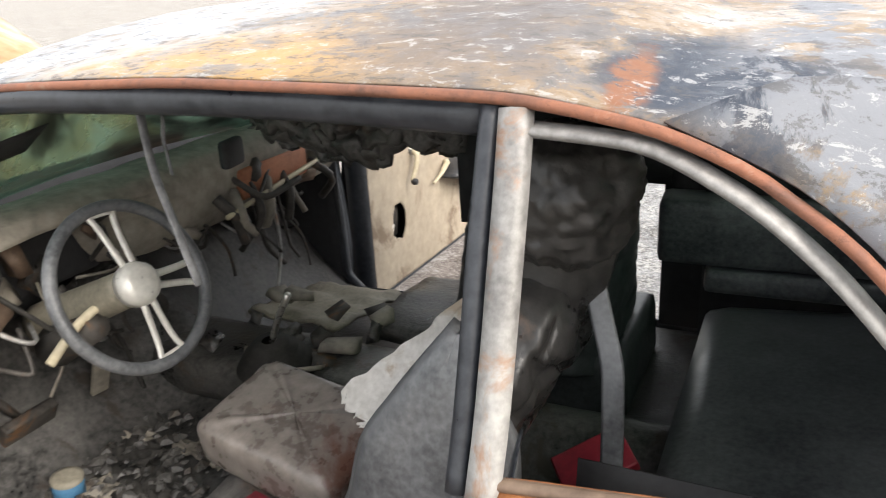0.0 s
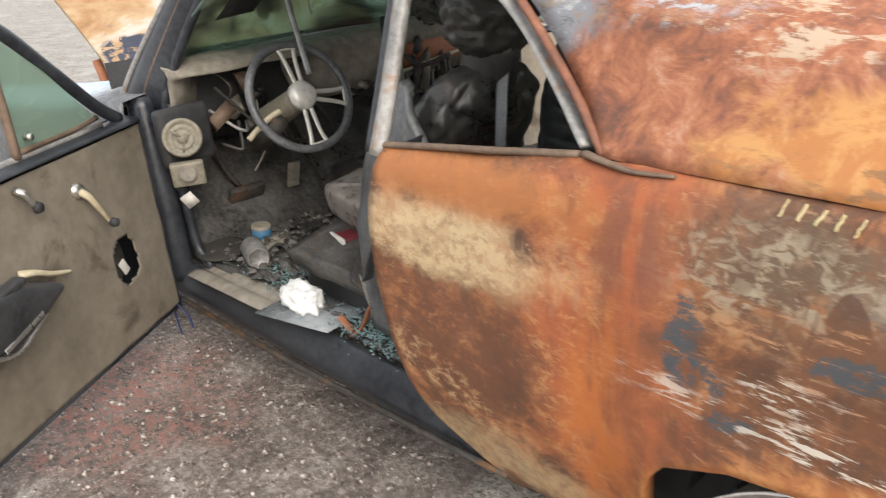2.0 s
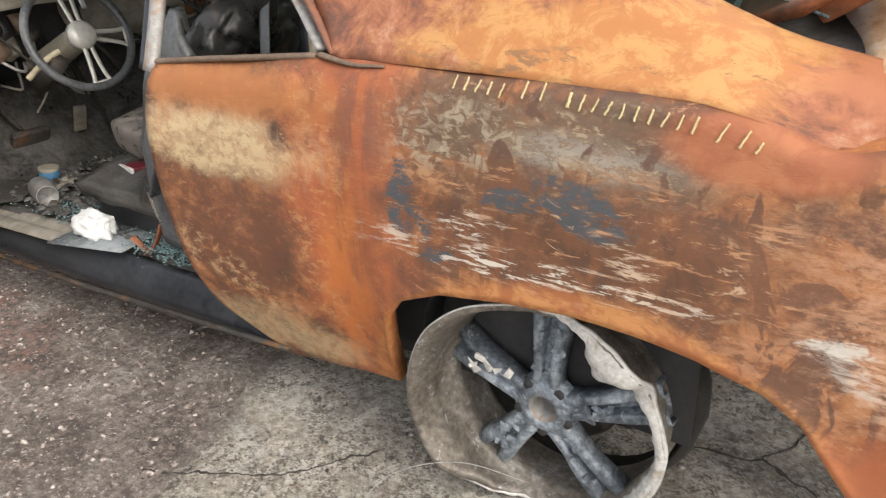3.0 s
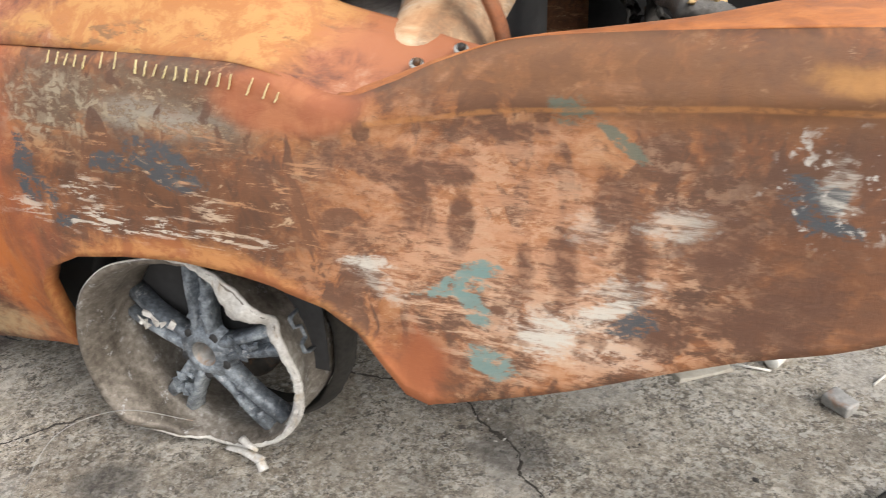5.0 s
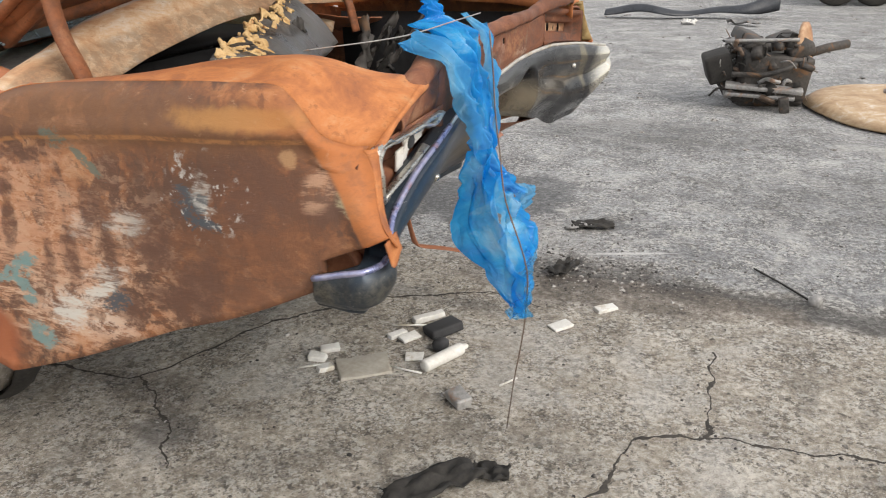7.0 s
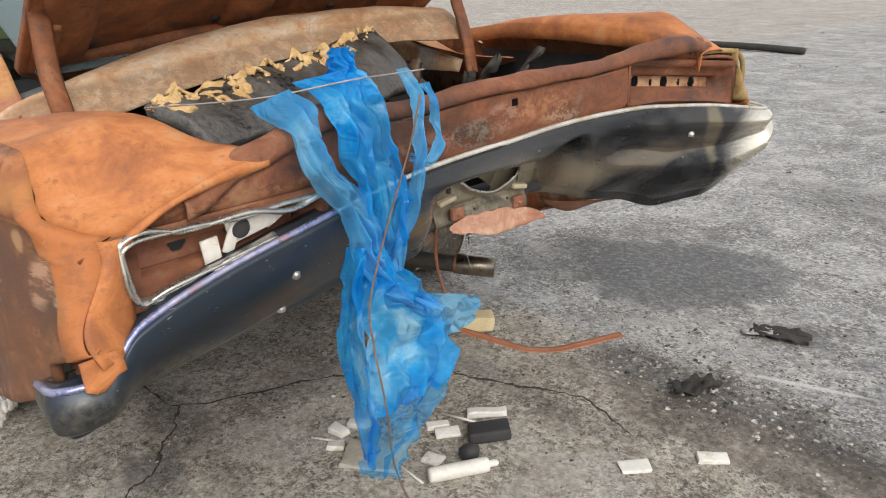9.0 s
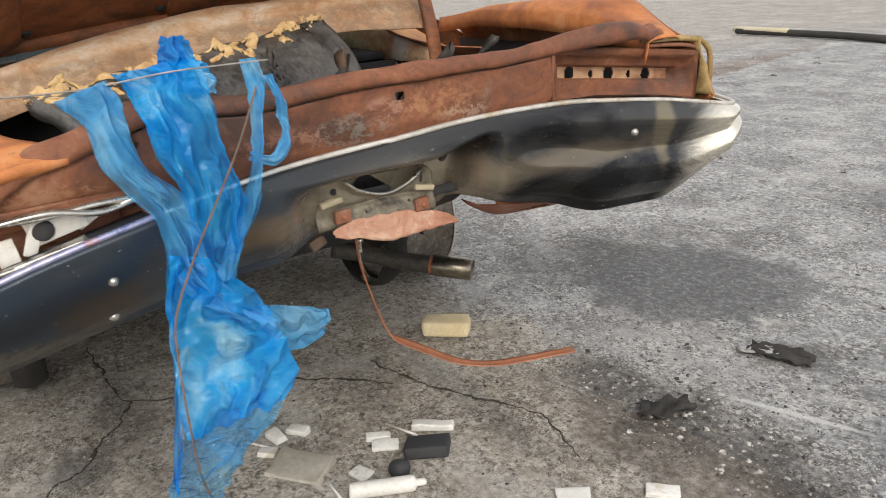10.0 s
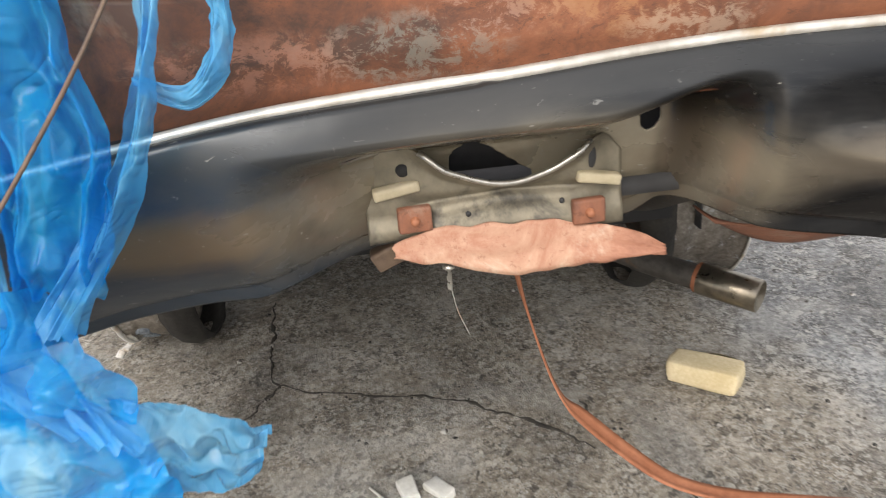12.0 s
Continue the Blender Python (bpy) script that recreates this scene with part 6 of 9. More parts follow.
def hood_skin(u, v):
    x = -2.92 - 1.42 * math.cos(radians(29)) * u
    z = 0.70 + 1.42 * math.sin(radians(29)) * u
    y = -0.70 + 1.40 * v
    z += 0.05 * math.sin(math.pi * v) * 0.8 + 0.012 * noise.noise(Vector((u * 4, v * 4, 0)))
    return (x, y, z)


part("hood", sheet(hood_skin, 40, 40), HOOD, car, "raised hood with blistered gold and white paint", thick=0.02)
part("hood_hinge", tube([(-3.0, -0.66, 0.68), (-3.2, -0.67, 0.74), (-3.32, -0.68, 0.82), (-3.42, -0.67, 0.80)], 0.014, 8, 1, 14), COPPER, car, "rusty hood hinge")
part("cowl", sheet(lambda u, v: (-2.78 - 0.2 * u, -0.80 + 1.60 * v, 0.89 - 0.04 * u), 6, 20), BROWNED, car, thick=0.004)
part("engine_bay", box((-3.45, 0, 0.45), (1.2, 1.2, 0.3), (0, 0, 0), 0.04), SOOT, car, "sooty engine bay")
part("strut_rod", tube([(-3.5, -0.62, 0.66), (-3.48, -0.66, 0.78), (-3.52, -0.67, 0.92)], 0.02, 8), COPPER, car, "rusted upright rod in the engine bay")

# trunk lid, up on its hinges
def lid_skin(u, v):
    y = -0.66 + 1.32 * v
    a = radians(33)
    l = 1.0 * u
    corner = 0.10 * max(0.0, abs(2 * v - 1) - 0.86) / 0.14
    x = 0.0 - 0.07 * math.sin(math.pi * v) + corner * (1 - u) + l * math.cos(a)
    return (x, y, 1.075 + 0.055 * y + 0.6 * corner * (1 - u) + l * math.sin(a) + 0.03 * math.sin(math.pi * v) + 0.004 * noise.noise(Vector((u * 5, v * 7, 0))))


lid = part("trunk_lid", sheet(lid_skin, 40, 50), LID, car, "raised rusted trunk lid", thick=0.022)


def lid_frame(v0, v1, u0, u1):
    """A pressed rib on the lid's underside."""
    def f(u, v):
        p = Vector(lid_skin(u0 + (u1 - u0) * u, v0 + (v1 - v0) * v))
        k = math.sin(math.pi * min(1, max(0, v))) ** 0.5 * math.sin(math.pi * min(1, max(0, u))) ** 0.3
        return p + Vector((0.02, 0, -0.035)) * k + Vector((0.006, 0, -0.010))
    return sheet(f, 20, 10)


for v0, v1, u0, u1 in ((0.02, 0.98, 0.03, 0.16), (0.02, 0.14, 0.12, 0.95), (0.86, 0.98, 0.12, 0.95), (0.44, 0.56, 0.14, 0.95)):
    part("lid_rib", lid_frame(v0, v1, u0, u1), LID, lid, thick=0.004)
for y in (-0.47, -0.1, 0.3):
    p = Vector(lid_skin(0.20, (y + 0.66) / 1.32)) + Vector((0.012, 0, -0.016))
    part("lid_hole", lathe([(0.0, 0.0), (0.014, 0.0), (0.016, -0.004)], 14, Matrix.Translation(p) @ pose(0, 0, 0, 0, 180 - 33, 0)), SOOT, lid)
for s in (-1, 1):
    dz = 0.05 * (s > 0)
    hinge = [(0.44, s * 0.64, 0.93 + dz), (0.415, s * 0.642, 1.03 + dz), (0.385, s * 0.645, 1.10 + dz), (0.36, s * 0.64, 1.17 + dz), (0.35, s * 0.635, 1.24 + dz), (0.40, s * 0.63, 1.30 + dz)]
    part("lid_hinge", tube(hinge, 0.026, 8, 0.5, 30), LID, lid, "rusted gooseneck hinge")
    part("hinge_plate", box((0.22, s * 0.60, 1.17 + dz), (0.26, 0.03, 0.07), (0, -33, 0), 0.012), LID, lid)

# trunk well
part("trunk_floor", box((0.66, 0, 0.72), (0.98, 1.5, 0.02), (0, -11, 0)), SOOT, car, "soot-black trunk floor")
for s in (-1, 1):
    part("trunk_wall", sheet(lambda u, v, s=s: (0.25 + 0.97 * u, s * ((0.87 - 0.05 * v) if s < 0 else (0.88 - 0.02 * v)), 0.66 + 0.12 * u + (0.37 - 0.10 * u - ((0.5 * max(0.0, u - 0.72) + 0.17 * max(0.0, 1 - u / 0.35)) if s < 0 else 0.0)) * v), 6, 6), SOOT, car, thick=0.004)
part("seat_bulkhead", box((0.14, 0, 0.66), (0.03, 1.30, 0.62)), SOOT, car, "soot-black bulkhead")

# ---- doors ----
def build_door(hinge, along, inward, side):
    """An open door: shell, trim panel with a speaker hole, vent window, frame, crank, lever, armrest."""
    m = Matrix(((along[0], inward[0], 0, hinge[0]), (along[1], inward[1], 0, hinge[1]), (0, 0, 1, 0), (0, 0, 0, 1)))

    def put(name, bm, mat, parent, label="", **kw):
        bm.transform(m)
        return part(name, bm, mat, parent, label, **kw)

    L, ZB, ZT = 1.22, 0.155, 0.845
    door = put("door", sheet(lambda u, v: (L * u, -0.10 - 0.035 * math.sin(math.pi * min(1, v * 1.05)), ZB + (ZT - ZB) * v), 24, 14), JAMB, car, "open driver's door with a fire-browned trim panel" if side < 0 else "open passenger door with a beige trim panel", thick=0.004)
    card = bmesh.new()
    nu, nv = 122, 70
    g = [[card.verts.new((L * i / nu, 0.004 * noise.noise(Vector((i * 0.11, j * 0.11, side))), ZB + 0.01 + (ZT - ZB - 0.03) * j / nv)) for j in range(nv + 1)] for i in range(nu + 1)]
    for i in range(nu):
        for j in range(nv):
            x, z = L * (i + 0.5) / nu, ZB + 0.01 + (ZT - ZB - 0.03) * (j + 0.5) / nv
            if ((x - 0.225) / 0.062) ** 2 + ((z - 0.435) / 0.082) ** 2 < 1 + 0.25 * noise.noise(Vector((x * 30, z * 30, 0))):
                continue
            card.faces.new((g[i][j], g[i + 1][j], g[i + 1][j + 1], g[i][j + 1]))
    put("trim_panel", card, DOORCARD if side < 0 else BEIGE, door, "brown heat-faded trim panel with a torn speaker hole", thick=0.004)
    for name, a, b in (("front_edge", (0, ZB), (0, ZT)), ("rear_edge", (L, ZB), (L, ZT)), ("bottom_edge", (0, ZB), (L, ZB))):
        bm = tube([(a[0], -0.05, a[1]), ((a[0] + b[0]) / 2, -0.05, (a[1] + b[1]) / 2), (b[0], -0.05, b[1])], 0.055, 8, 0.5 if name != "bottom_edge" else 0.35, 8)
        put(name, bm, JAMB, door)
    put("top_rail", sheet(lambda u, v: (L * u, 0.012 - 0.115 * v, ZT - 0.022 + 0.03 * math.sin(math.pi * (0.15 + 0.8 * v))), 30, 10), JAMB, door, "dark blue painted window ledge", thick=0.004)
    put("glass_seal", tube([(0.14, -0.035, ZT + 0.012), (0.6, -0.035, ZT + 0.012), (L, -0.035, ZT + 0.012)], 0.011, 8, 1, 10), STEEL, door, "scorched belt strip")
    # window frame and vent
    put("window_frame", tube([(0.05, -0.03, 0.855), (0.13, -0.03, 0.905), (0.30, -0.035, 1.06), (0.47, -0.04, 1.205), (0.52, -0.042, 1.225), (0.8, -0.048, 1.215), (1.19, -0.05, 1.185), (1.21, -0.05, 1.15), (1.205, -0.04, 0.86)], 0.017, 8, 1.25, 70), JAMB, door, "black window frame")
    put("vent_bar", tube([(0.505, -0.035, 1.205), (0.51, -0.03, 1.0), (0.515, -0.028, 0.86)], 0.014, 8, 0.8, 14), BROWNED, door, "rust-brown vent window bar")
    put("vent_frame", tube([(0.155, -0.03, 0.885), (0.3, -0.033, 0.875), (0.5, -0.03, 0.875)], 0.009, 8, 1, 10), BROWNED, door)
    pane = bmesh.new()
    pv = [pane.verts.new((x, y, z)) for y in (-0.028, -0.033) for x, z in ((0.16, 0.885), (0.5, 0.88), (0.495, 1.195), (0.33, 1.06))]
    pane.faces.new(pv[:4])
    pane.faces.new(pv[4:][::-1])
    for i in range(4):
        pane.faces.new((pv[i], pv[(i + 1) % 4], pv[4 + (i + 1) % 4], pv[4 + i]))
    put("vent_pane", pane, VENT_GLASS, door, "dusty green vent window glass", smooth=False)
    put("vent_latch", lathe([(0, 0.02), (0.010, 0.018), (0.012, 0.0), (0, -0.004)], 12, pose(0.47, -0.02, 0.91, -90, 0, 0)), BRIGHT, door)
    # crank, lever and lock stub
    crank = bmesh.new()
    add_tube(crank, [(0.363, 0.012, 0.715), (0.357, 0.035, 0.695), (0.33, 0.04, 0.645), (0.298, 0.035, 0.60)], (0.016, 0.009), 8, 0.7, 14)
    put("window_crank", crank, IVORY, door, "cream metal window crank")
    put("crank_knob", lathe([(0, 0.03), (0.013, 0.025), (0.015, 0.01), (0.009, 0.0)], 14, pose(0.298, 0.035, 0.595, -90, 0, 0)), SOOT, door)
    put("crank_boss", lathe([(0, 0.02), (0.02, 0.016), (0.026, 0.004), (0.027, 0.0)], 16, pose(0.363, 0.0, 0.718, -90, 0, 0)), BRIGHT, door)
    stub = bmesh.new()
    add_tube(stub, [(0.595, 0.01, 0.80), (0.59, 0.03, 0.79), (0.57, 0.035, 0.75)], (0.014, 0.010), 8, 0.8, 8)
    put("vent_crank", stub, BRIGHT, door, "bright vent crank")
    put("vent_knob", lathe([(0, 0.022), (0.014, 0.018), (0.017, 0.006), (0.008, 0.0)], 14, pose(0.565, 0.03, 0.742, -90, 0, 0)), SOOT, door)
    lever = bmesh.new()
    add_tube(lever, [(0.67, 0.012, 0.592), (0.65, 0.028, 0.588), (0.58, 0.032, 0.555), (0.505, 0.03, 0.528)], (0.016, 0.007), 8, 0.7, 16)
    put("door_lever", lever, IVORY, door, "cream inside door lever")
    put("rivet", lathe([(0, 0.006), (0.007, 0.004), (0.009, 0.0)], 12, pose(0.69, 0.004, 0.735, -90, 0, 0)), IVORY, door)
    # armrest: a burnt wedge with a bright facing
    outline = ((1.055, 0.639), (0.96, 0.632), (0.867, 0.618), (0.757, 0.604), (0.611, 0.546), (0.60, 0.53), (0.694, 0.50), (0.831, 0.455), (1.008, 0.512), (1.073, 0.583))
    cx = sum(p[0] for p in outline) / len(outline)
    cz = sum(p[1] for p in outline) / len(outline)
    arm = bmesh.new()
    ring = []
    for k, y in ((1.0, 0.0), (1.0, 0.075), (0.96, 0.098), (0.86, 0.108), (0.60, 0.112), (0.30, 0.113)):
        ring.append([arm.verts.new(Vector((cx + (x - cx) * k, y + 0.006 * noise.noise(Vector((x * 9, z * 9, k))), cz + (z - cz) * k))) for x, z in outline])
    for p, q in zip(ring, ring[1:]):
        for i in range(len(p)):
            arm.faces.new((p[i], p[(i + 1) % len(p)], q[(i + 1) % len(p)], q[i]))
    arm.faces.new(ring[-1])
    put("armrest", arm, BLACK_VINYL, door, "burnt black armrest", bevel=0.006)
    face = bmesh.new()
    add_tube(face, [(0.70, 0.088, 0.498), (0.76, 0.094, 0.478), (0.831, 0.099, 0.458), (0.92, 0.099, 0.484), (1.0, 0.097, 0.510)], 0.010, 8, 0.6, 30)
    add_box(face, (1.035, 0.080, 0.575), (0.055, 0.045, 0.115), (0, 22, 0), 0, None, 0.008)
    put("armrest_facing", face, BRIGHT, door, "sooty chrome armrest facing")
    put("armrest_badge", box((0.80, 0.110, 0.500), (0.15, 0.004, 0.014), (0, 12, 0), 0.002), BRIGHT, door, "thin bright armrest strip")
    put("armrest_slot", add_box(bmesh.new(), (0.84, 0.085, 0.603), (0.20, 0.035, 0.020), (0, 8, 0), 0, None, 0.006), SOOT, door, "dark grip slot")
    gauge = bmesh.new()
    add_box(gauge, (0.225, -0.05, 0.43), (0.09, 0.03, 0.13), (0, 10, 5), 0, None, 0.008)
    put("window_gear", gauge, IRON, door, "greasy window mechanism")
    put("window_gear_plate", box((0.205, -0.03, 0.40), (0.03, 0.008, 0.05), (0, 25, 0), 0.003), WHITE, door)
    return door


build_door((-2.52, -0.93), (0.568, -0.823), (0.823, 0.568), -1)
build_door((-2.50, 0.95), (0.03, 1.0), (1.0, -0.03), 1)

# ---- cabin ----
part("floor_pan", sheet(lambda u, v: (-2.85 + 1.95 * u, -0.80 + 1.6 * v, 0.275 + 0.02 * u + 0.14 * math.exp(-(((v - 0.5) / 0.09) ** 2)) + (0.35 * ((0.18 - u) / 0.18) ** 1.3 if u < 0.18 else 0) + 0.006 * noise.noise(Vector((u * 9, v * 9, 0)))), 50, 44), FLOOR, car, "charred cabin floor", thick=0.004)
part("firewall", sheet(lambda u, v: (-2.86 - 0.06 * u, -0.85 + 1.7 * v, 0.3 + 0.68 * u), 8, 12), SOOT, car, thick=0.004)
for s in (-1, 1):
    part("kick_panel", sheet(lambda u, v, s=s: (-2.84 + 0.30 * u, s * 0.80, 0.26 + 0.6 * v), 6, 10), SOOT, car, thick=0.004)
    part("quarter_trim", sheet(lambda u, v, s=s: (-1.20 + 1.25 * u, s * (0.78 - 0.10 * v * (v > 0.7)), 0.26 + (0.72 if s > 0 else 0.56) * v), 14, 14), SOOT, car, "burnt black rear side panel", thick=0.004)
part("quarter_armrest", box((-0.78, 0.70, 0.56), (0.8, 0.16, 0.07), (0, 0, 3), 0.02), VINYL, car, "black rear armrest")
part("quarter_armrest_top", box((-0.92, 0.70, 0.70), (0.8, 0.14, 0.2), (0, 0, 3), 0.025), VINYL, car)
part("quarter_glass", sheet(lambda u, v: (-1.25 + 1.0 * u, 0.82 - 0.10 * v, 0.93 + 0.40 * v * (1 - 0.45 * u)), 8, 6), SOOT, car, "soot-blackened quarter window", thick=0.004)
part("pillar_lining", sheet(lambda u, v: (-1.33 + 0.20 * u, 0.82 - 0.03 * v, 0.3 + 1.0 * v), 6, 8), SOOT, car, "soot-black pillar lining", thick=0.004)
# added sheet, no real trim: keeps daylight out of the passenger opening
part("passenger_blackout", sheet(lambda u, v: (-2.03 + 0.72 * u, 0.80 - 0.03 * v, 0.60 + 0.19 * ease((u - 0.55) / 0.25) + (0.72 - 0.19 * ease((u - 0.55) / 0.25)) * v), 16, 8), SOOT, car, "added soot-black sheet that darkens the passenger opening", thick=0.004)
part("side_lining", sheet(lambda u, v: (-1.05 + 0.9 * u, 0.66, 0.93 + (0.40 - 0.22 * u) * v), 8, 6), SOOT, car, "soot-black side lining", thick=0.004)
part("headliner", sheet(lambda u, v: Vector(roof_skin(0.03 + 0.95 * u, 0.04 + 0.92 * v)) + Vector((0, 0, -0.035 - 0.012 * noise.noise(Vector((u * 9, v * 9, 2))))), 30, 20), CHAR, car, "charred headliner", thick=0.006)
part("parcel_shelf", box((-0.25, 0, 0.985), (0.75, 1.25, 0.02)), SOOT, car, "sooty parcel shelf")

# seats
def front_seat(y0, dx=0.0):
    seat = part("front_seat", sheet(lambda u, v: (-1.98 + dx + 0.56 * u, y0 - 0.20 + 0.40 * v, 0.43 + 0.03 * math.sin(math.pi * v) + 0.012 * noise.noise(Vector((u * 6, v * 6, y0)))), 16, 16), CHAR, car, "burnt bucket seat with a charred headrest", thick=0.05)

    calm = 0.45 if y0 > 0 else 1.0

    def back(u, v):
        a = 2 * math.pi * u
        w = (0.215 if y0 < 0 else 0.27) - 0.06 * max(0, v - 0.6) / 0.4
        d = 0.08 - 0.015 * v if y0 < 0 else 0.225 - 0.05 * v
        cx, cz = (-1.60 + 0.345 * v if y0 < 0 else -1.60 + 0.06 * v), 0.42 + 0.63 * v
        c, s = math.cos(a), math.sin(a)
        kk = math.sqrt(max(0.0, 1 - max(0.0, (v - 0.84) / 0.16) ** 2))
        q = Vector((c * w * 8 * kk, v * 6.3, s * 0.6 * kk + y0))
        n = 0.012 * noise.noise(q) + 0.010 * abs(noise.noise(q * 2.1)) - 0.014 * (1 - abs(noise.noise(q * 1.4 + Vector((2, 5, 1))))) ** 8 + 0.004 * noise.noise(q * 5.0) + 0.002 * noise.noise(q * 12.0)
        n *= calm
        k = min(1.0, (1 - v) / (0.16 if y0 < 0 else 0.3), v / 0.04) if 0 < v < 1 else 0.0
        k = math.sqrt(max(0.0, k * (2 - k)))
        return (cx + (d + n) * k * math.copysign(abs(s) ** 0.7, s) * 1.1, y0 + (w + n) * (0.35 + 0.65 * k) * (k > 0) * math.copysign(abs(c) ** 0.6, c), cz - 0.03 * s * k)
    part("backrest", sheet(back, 84, 80, True), SEAT if y0 < 0 else BLACK_VINYL, seat, "charred seat back with melted foam")

    def head(u, v):
        a, b = 2 * math.pi * u, math.pi * (v - 0.5)
        ca, sa = math.cos(a), math.sin(a)
        q = Vector((ca * math.cos(b), sa * math.cos(b), math.sin(b) + y0))
        n = 1 + calm * (0.10 * noise.noise(q * 1.8) + 0.10 * abs(noise.noise(q * 4.5)) - 0.07 * (1 - abs(noise.noise(q * 3.2 + Vector((3, 1, 7))))) ** 6 + 0.05 * noise.noise(q * 9) + 0.022 * noise.noise(q * 21))
        c = math.cos(b) ** 0.7 if abs(b) < 1.56 else 0.0
        return (-1.25 + 2 * dx + 0.098 * n * c * sa, y0 + 0.125 * n * c * ca, 1.168 + 0.098 * n * math.sin(b))
    part("headrest", sheet(head, 72, 44, True), SEAT if y0 < 0 else BLACK_VINYL, seat, "charred lumpy headrest")
    part("headrest_neck", tube([(-1.29 + 2 * dx, y0, 0.96), (-1.262 + 2 * dx, y0, 1.06), (-1.25 + 2 * dx, y0, 1.11)], 0.06, 10, 1.3, 8), SEAT, seat)
    return seat


front_seat(-0.56)
front_seat(0.42, -0.09)
part("seat_base", box((-1.62, 0.44, 0.37), (0.62, 0.46, 0.20), (0, -3, 0), 0.03), BLACK_VINYL, car, "black seat base")
base = part("seat_base", box((-1.74, -0.56, 0.345), (0.52, 0.30, 0.15), (0, -4, 0), 0.02, 0.92), BLACK_VINYL, car, "black ribbed seat base")
part("seat_base_step", box((-1.73, -0.60, 0.43), (0.5, 0.22, 0.05), (0, -5, 0), 0.015), BLACK_VINYL, base)
# flank of the seat beside the door pillar
flank_left = spline([0.36, 0.45, 0.55, 0.635, 0.735, 0.833, 0.92, 1.03], [-1.54, -1.55, -1.56, -1.56, -1.52, -1.49, -1.43, -1.345])


def seat_flank(u, v):
    z = 0.36 + 0.67 * v
    right = -1.25 - 0.07 * ease((v - 0.8) / 0.2)
    roll = 0.03 * (1 - math.sqrt(max(0.0, 1 - (1 - min(1.0, u / 0.22)) ** 2))) + 0.03 * ease((v - 0.85) / 0.15) ** 2
    return (flank_left(z) + (right - flank_left(z)) * u, -0.79 + roll + 0.004 * noise.noise(Vector((u * 5, v * 7, 1))), z)


part("seat_flank", sheet(seat_flank, 20, 28), VINYL, base, "slate-black vinyl seat side", thick=0.025)
part("rear_seat", box((-0.80, 0.02, 0.42), (0.74, 1.22, 0.22), (0, -5, 0), 0.08), VINYL, car, "sooty black rear bench")
part("rear_backrest", box((-0.36, 0.02, 0.70), (0.16, 1.24, 0.56), (0, 16, 0), 0.06), CHAR, car, "burnt rear seat back")
belt = tube([(-1.285, -0.56, 1.04), (-1.257, -0.539, 1.10), (-1.22, -0.56, 1.06), (-1.19, -0.60, 1.0), (-1.165, -0.635, 0.93), (-1.16, -0.65, 0.8), (-1.17, -0.655, 0.62)], 0.016, 8, 0.12, 30)
part("seat_belt", belt, VINYL, car, "ash grey seat belt")
lap = part("lap_belt", tube([(-1.40, -0.80, 0.74), (-1.45, -0.812, 0.62), (-1.468, -0.826, 0.56), (-1.472, -0.832, 0.53)], 0.026, 8, 0.12, 14), VINYL, car, "black lap belt")
tongue = bmesh.new()
for x, z, w, h in ((0, 0.030, 0.052, 0.016), (-0.017, 0.0, 0.012, 0.055), (0.017, 0.0, 0.012, 0.055), (0, -0.024, 0.044, 0.012)):
    add_box(tongue, (x, 0, z), (w, 0.004, h), (0, 0, 0), 0, None, 0.001)
tongue.transform(Matrix.Translation((-1.472, -0.842, 0.493)) @ pose(0, 0, 0, 8, 4, -25) @ Matrix.Scale(1.15, 4))
part("buckle_tongue", tongue, BRIGHT, lap, "bright buckle tongue")

# dash, column, wheel
def dash_skin(u, v):
    y = -0.80 + 1.60 * u
    xs = [-2.76, -2.68, -2.59, -2.535, -2.515, -2.52, -2.54, -2.58, -2.66]
    zs = [0.955, 0.985, 0.99, 0.975, 0.94, 0.88, 0.81, 0.755, 0.74]
    t = v * 8
    x, z = float(np.interp(t, range(9), xs)), float(np.interp(t, range(9), zs))
    hood = math.exp(-(((y + 0.45) / 0.26) ** 4))
    if 2 < t < 4.2:
        x += 0.01 * hood
    if t > 4.0:
        x -= 0.20 * hood
    return (x + 0.01 * noise.noise(Vector((y * 5, v * 5, 0))), y, z + 0.008 * noise.noise(Vector((y * 6, v * 6, 3))))


dash = part("dashboard", sheet(dash_skin, 70, 40), DASH, car, "ash-grey gutted dashboard", thick=0.008)
part("cluster_recess", box((-2.70, -0.44, 0.84), (0.06, 0.5, 0.2), (0, 0, 0), 0.02), SOOT, dash, "empty black instrument recess")
part("glove_opening", box((-2.565, 0.40, 0.86), (0.12, 0.36, 0.10), (0, 0, 0), 0.015), COPPER, dash, "rusty gutted glove box")
part("dash_bar", tube([(-2.47, 0.10, 0.80), (-2.49, 0.4, 0.825), (-2.50, 0.70, 0.85)], 0.008, 6, 1, 8), IVORY, dash, "pale dash rail")
rr = random.Random(5)
for i in range(7):
    y = 0.12 + 0.08 * i
    part("wire_loop", tube([(-2.52, y, 0.85), (-2.48 + rr.uniform(-0.03, 0.03), y + rr.uniform(-0.05, 0.05), 0.78), (-2.50 + rr.uniform(-0.04, 0.04), y + rr.uniform(-0.06, 0.06), 0.70)], rr.uniform(0.008, 0.02), 6, 1, 8), DASH if i % 2 else IRON, dash, "burnt wiring")
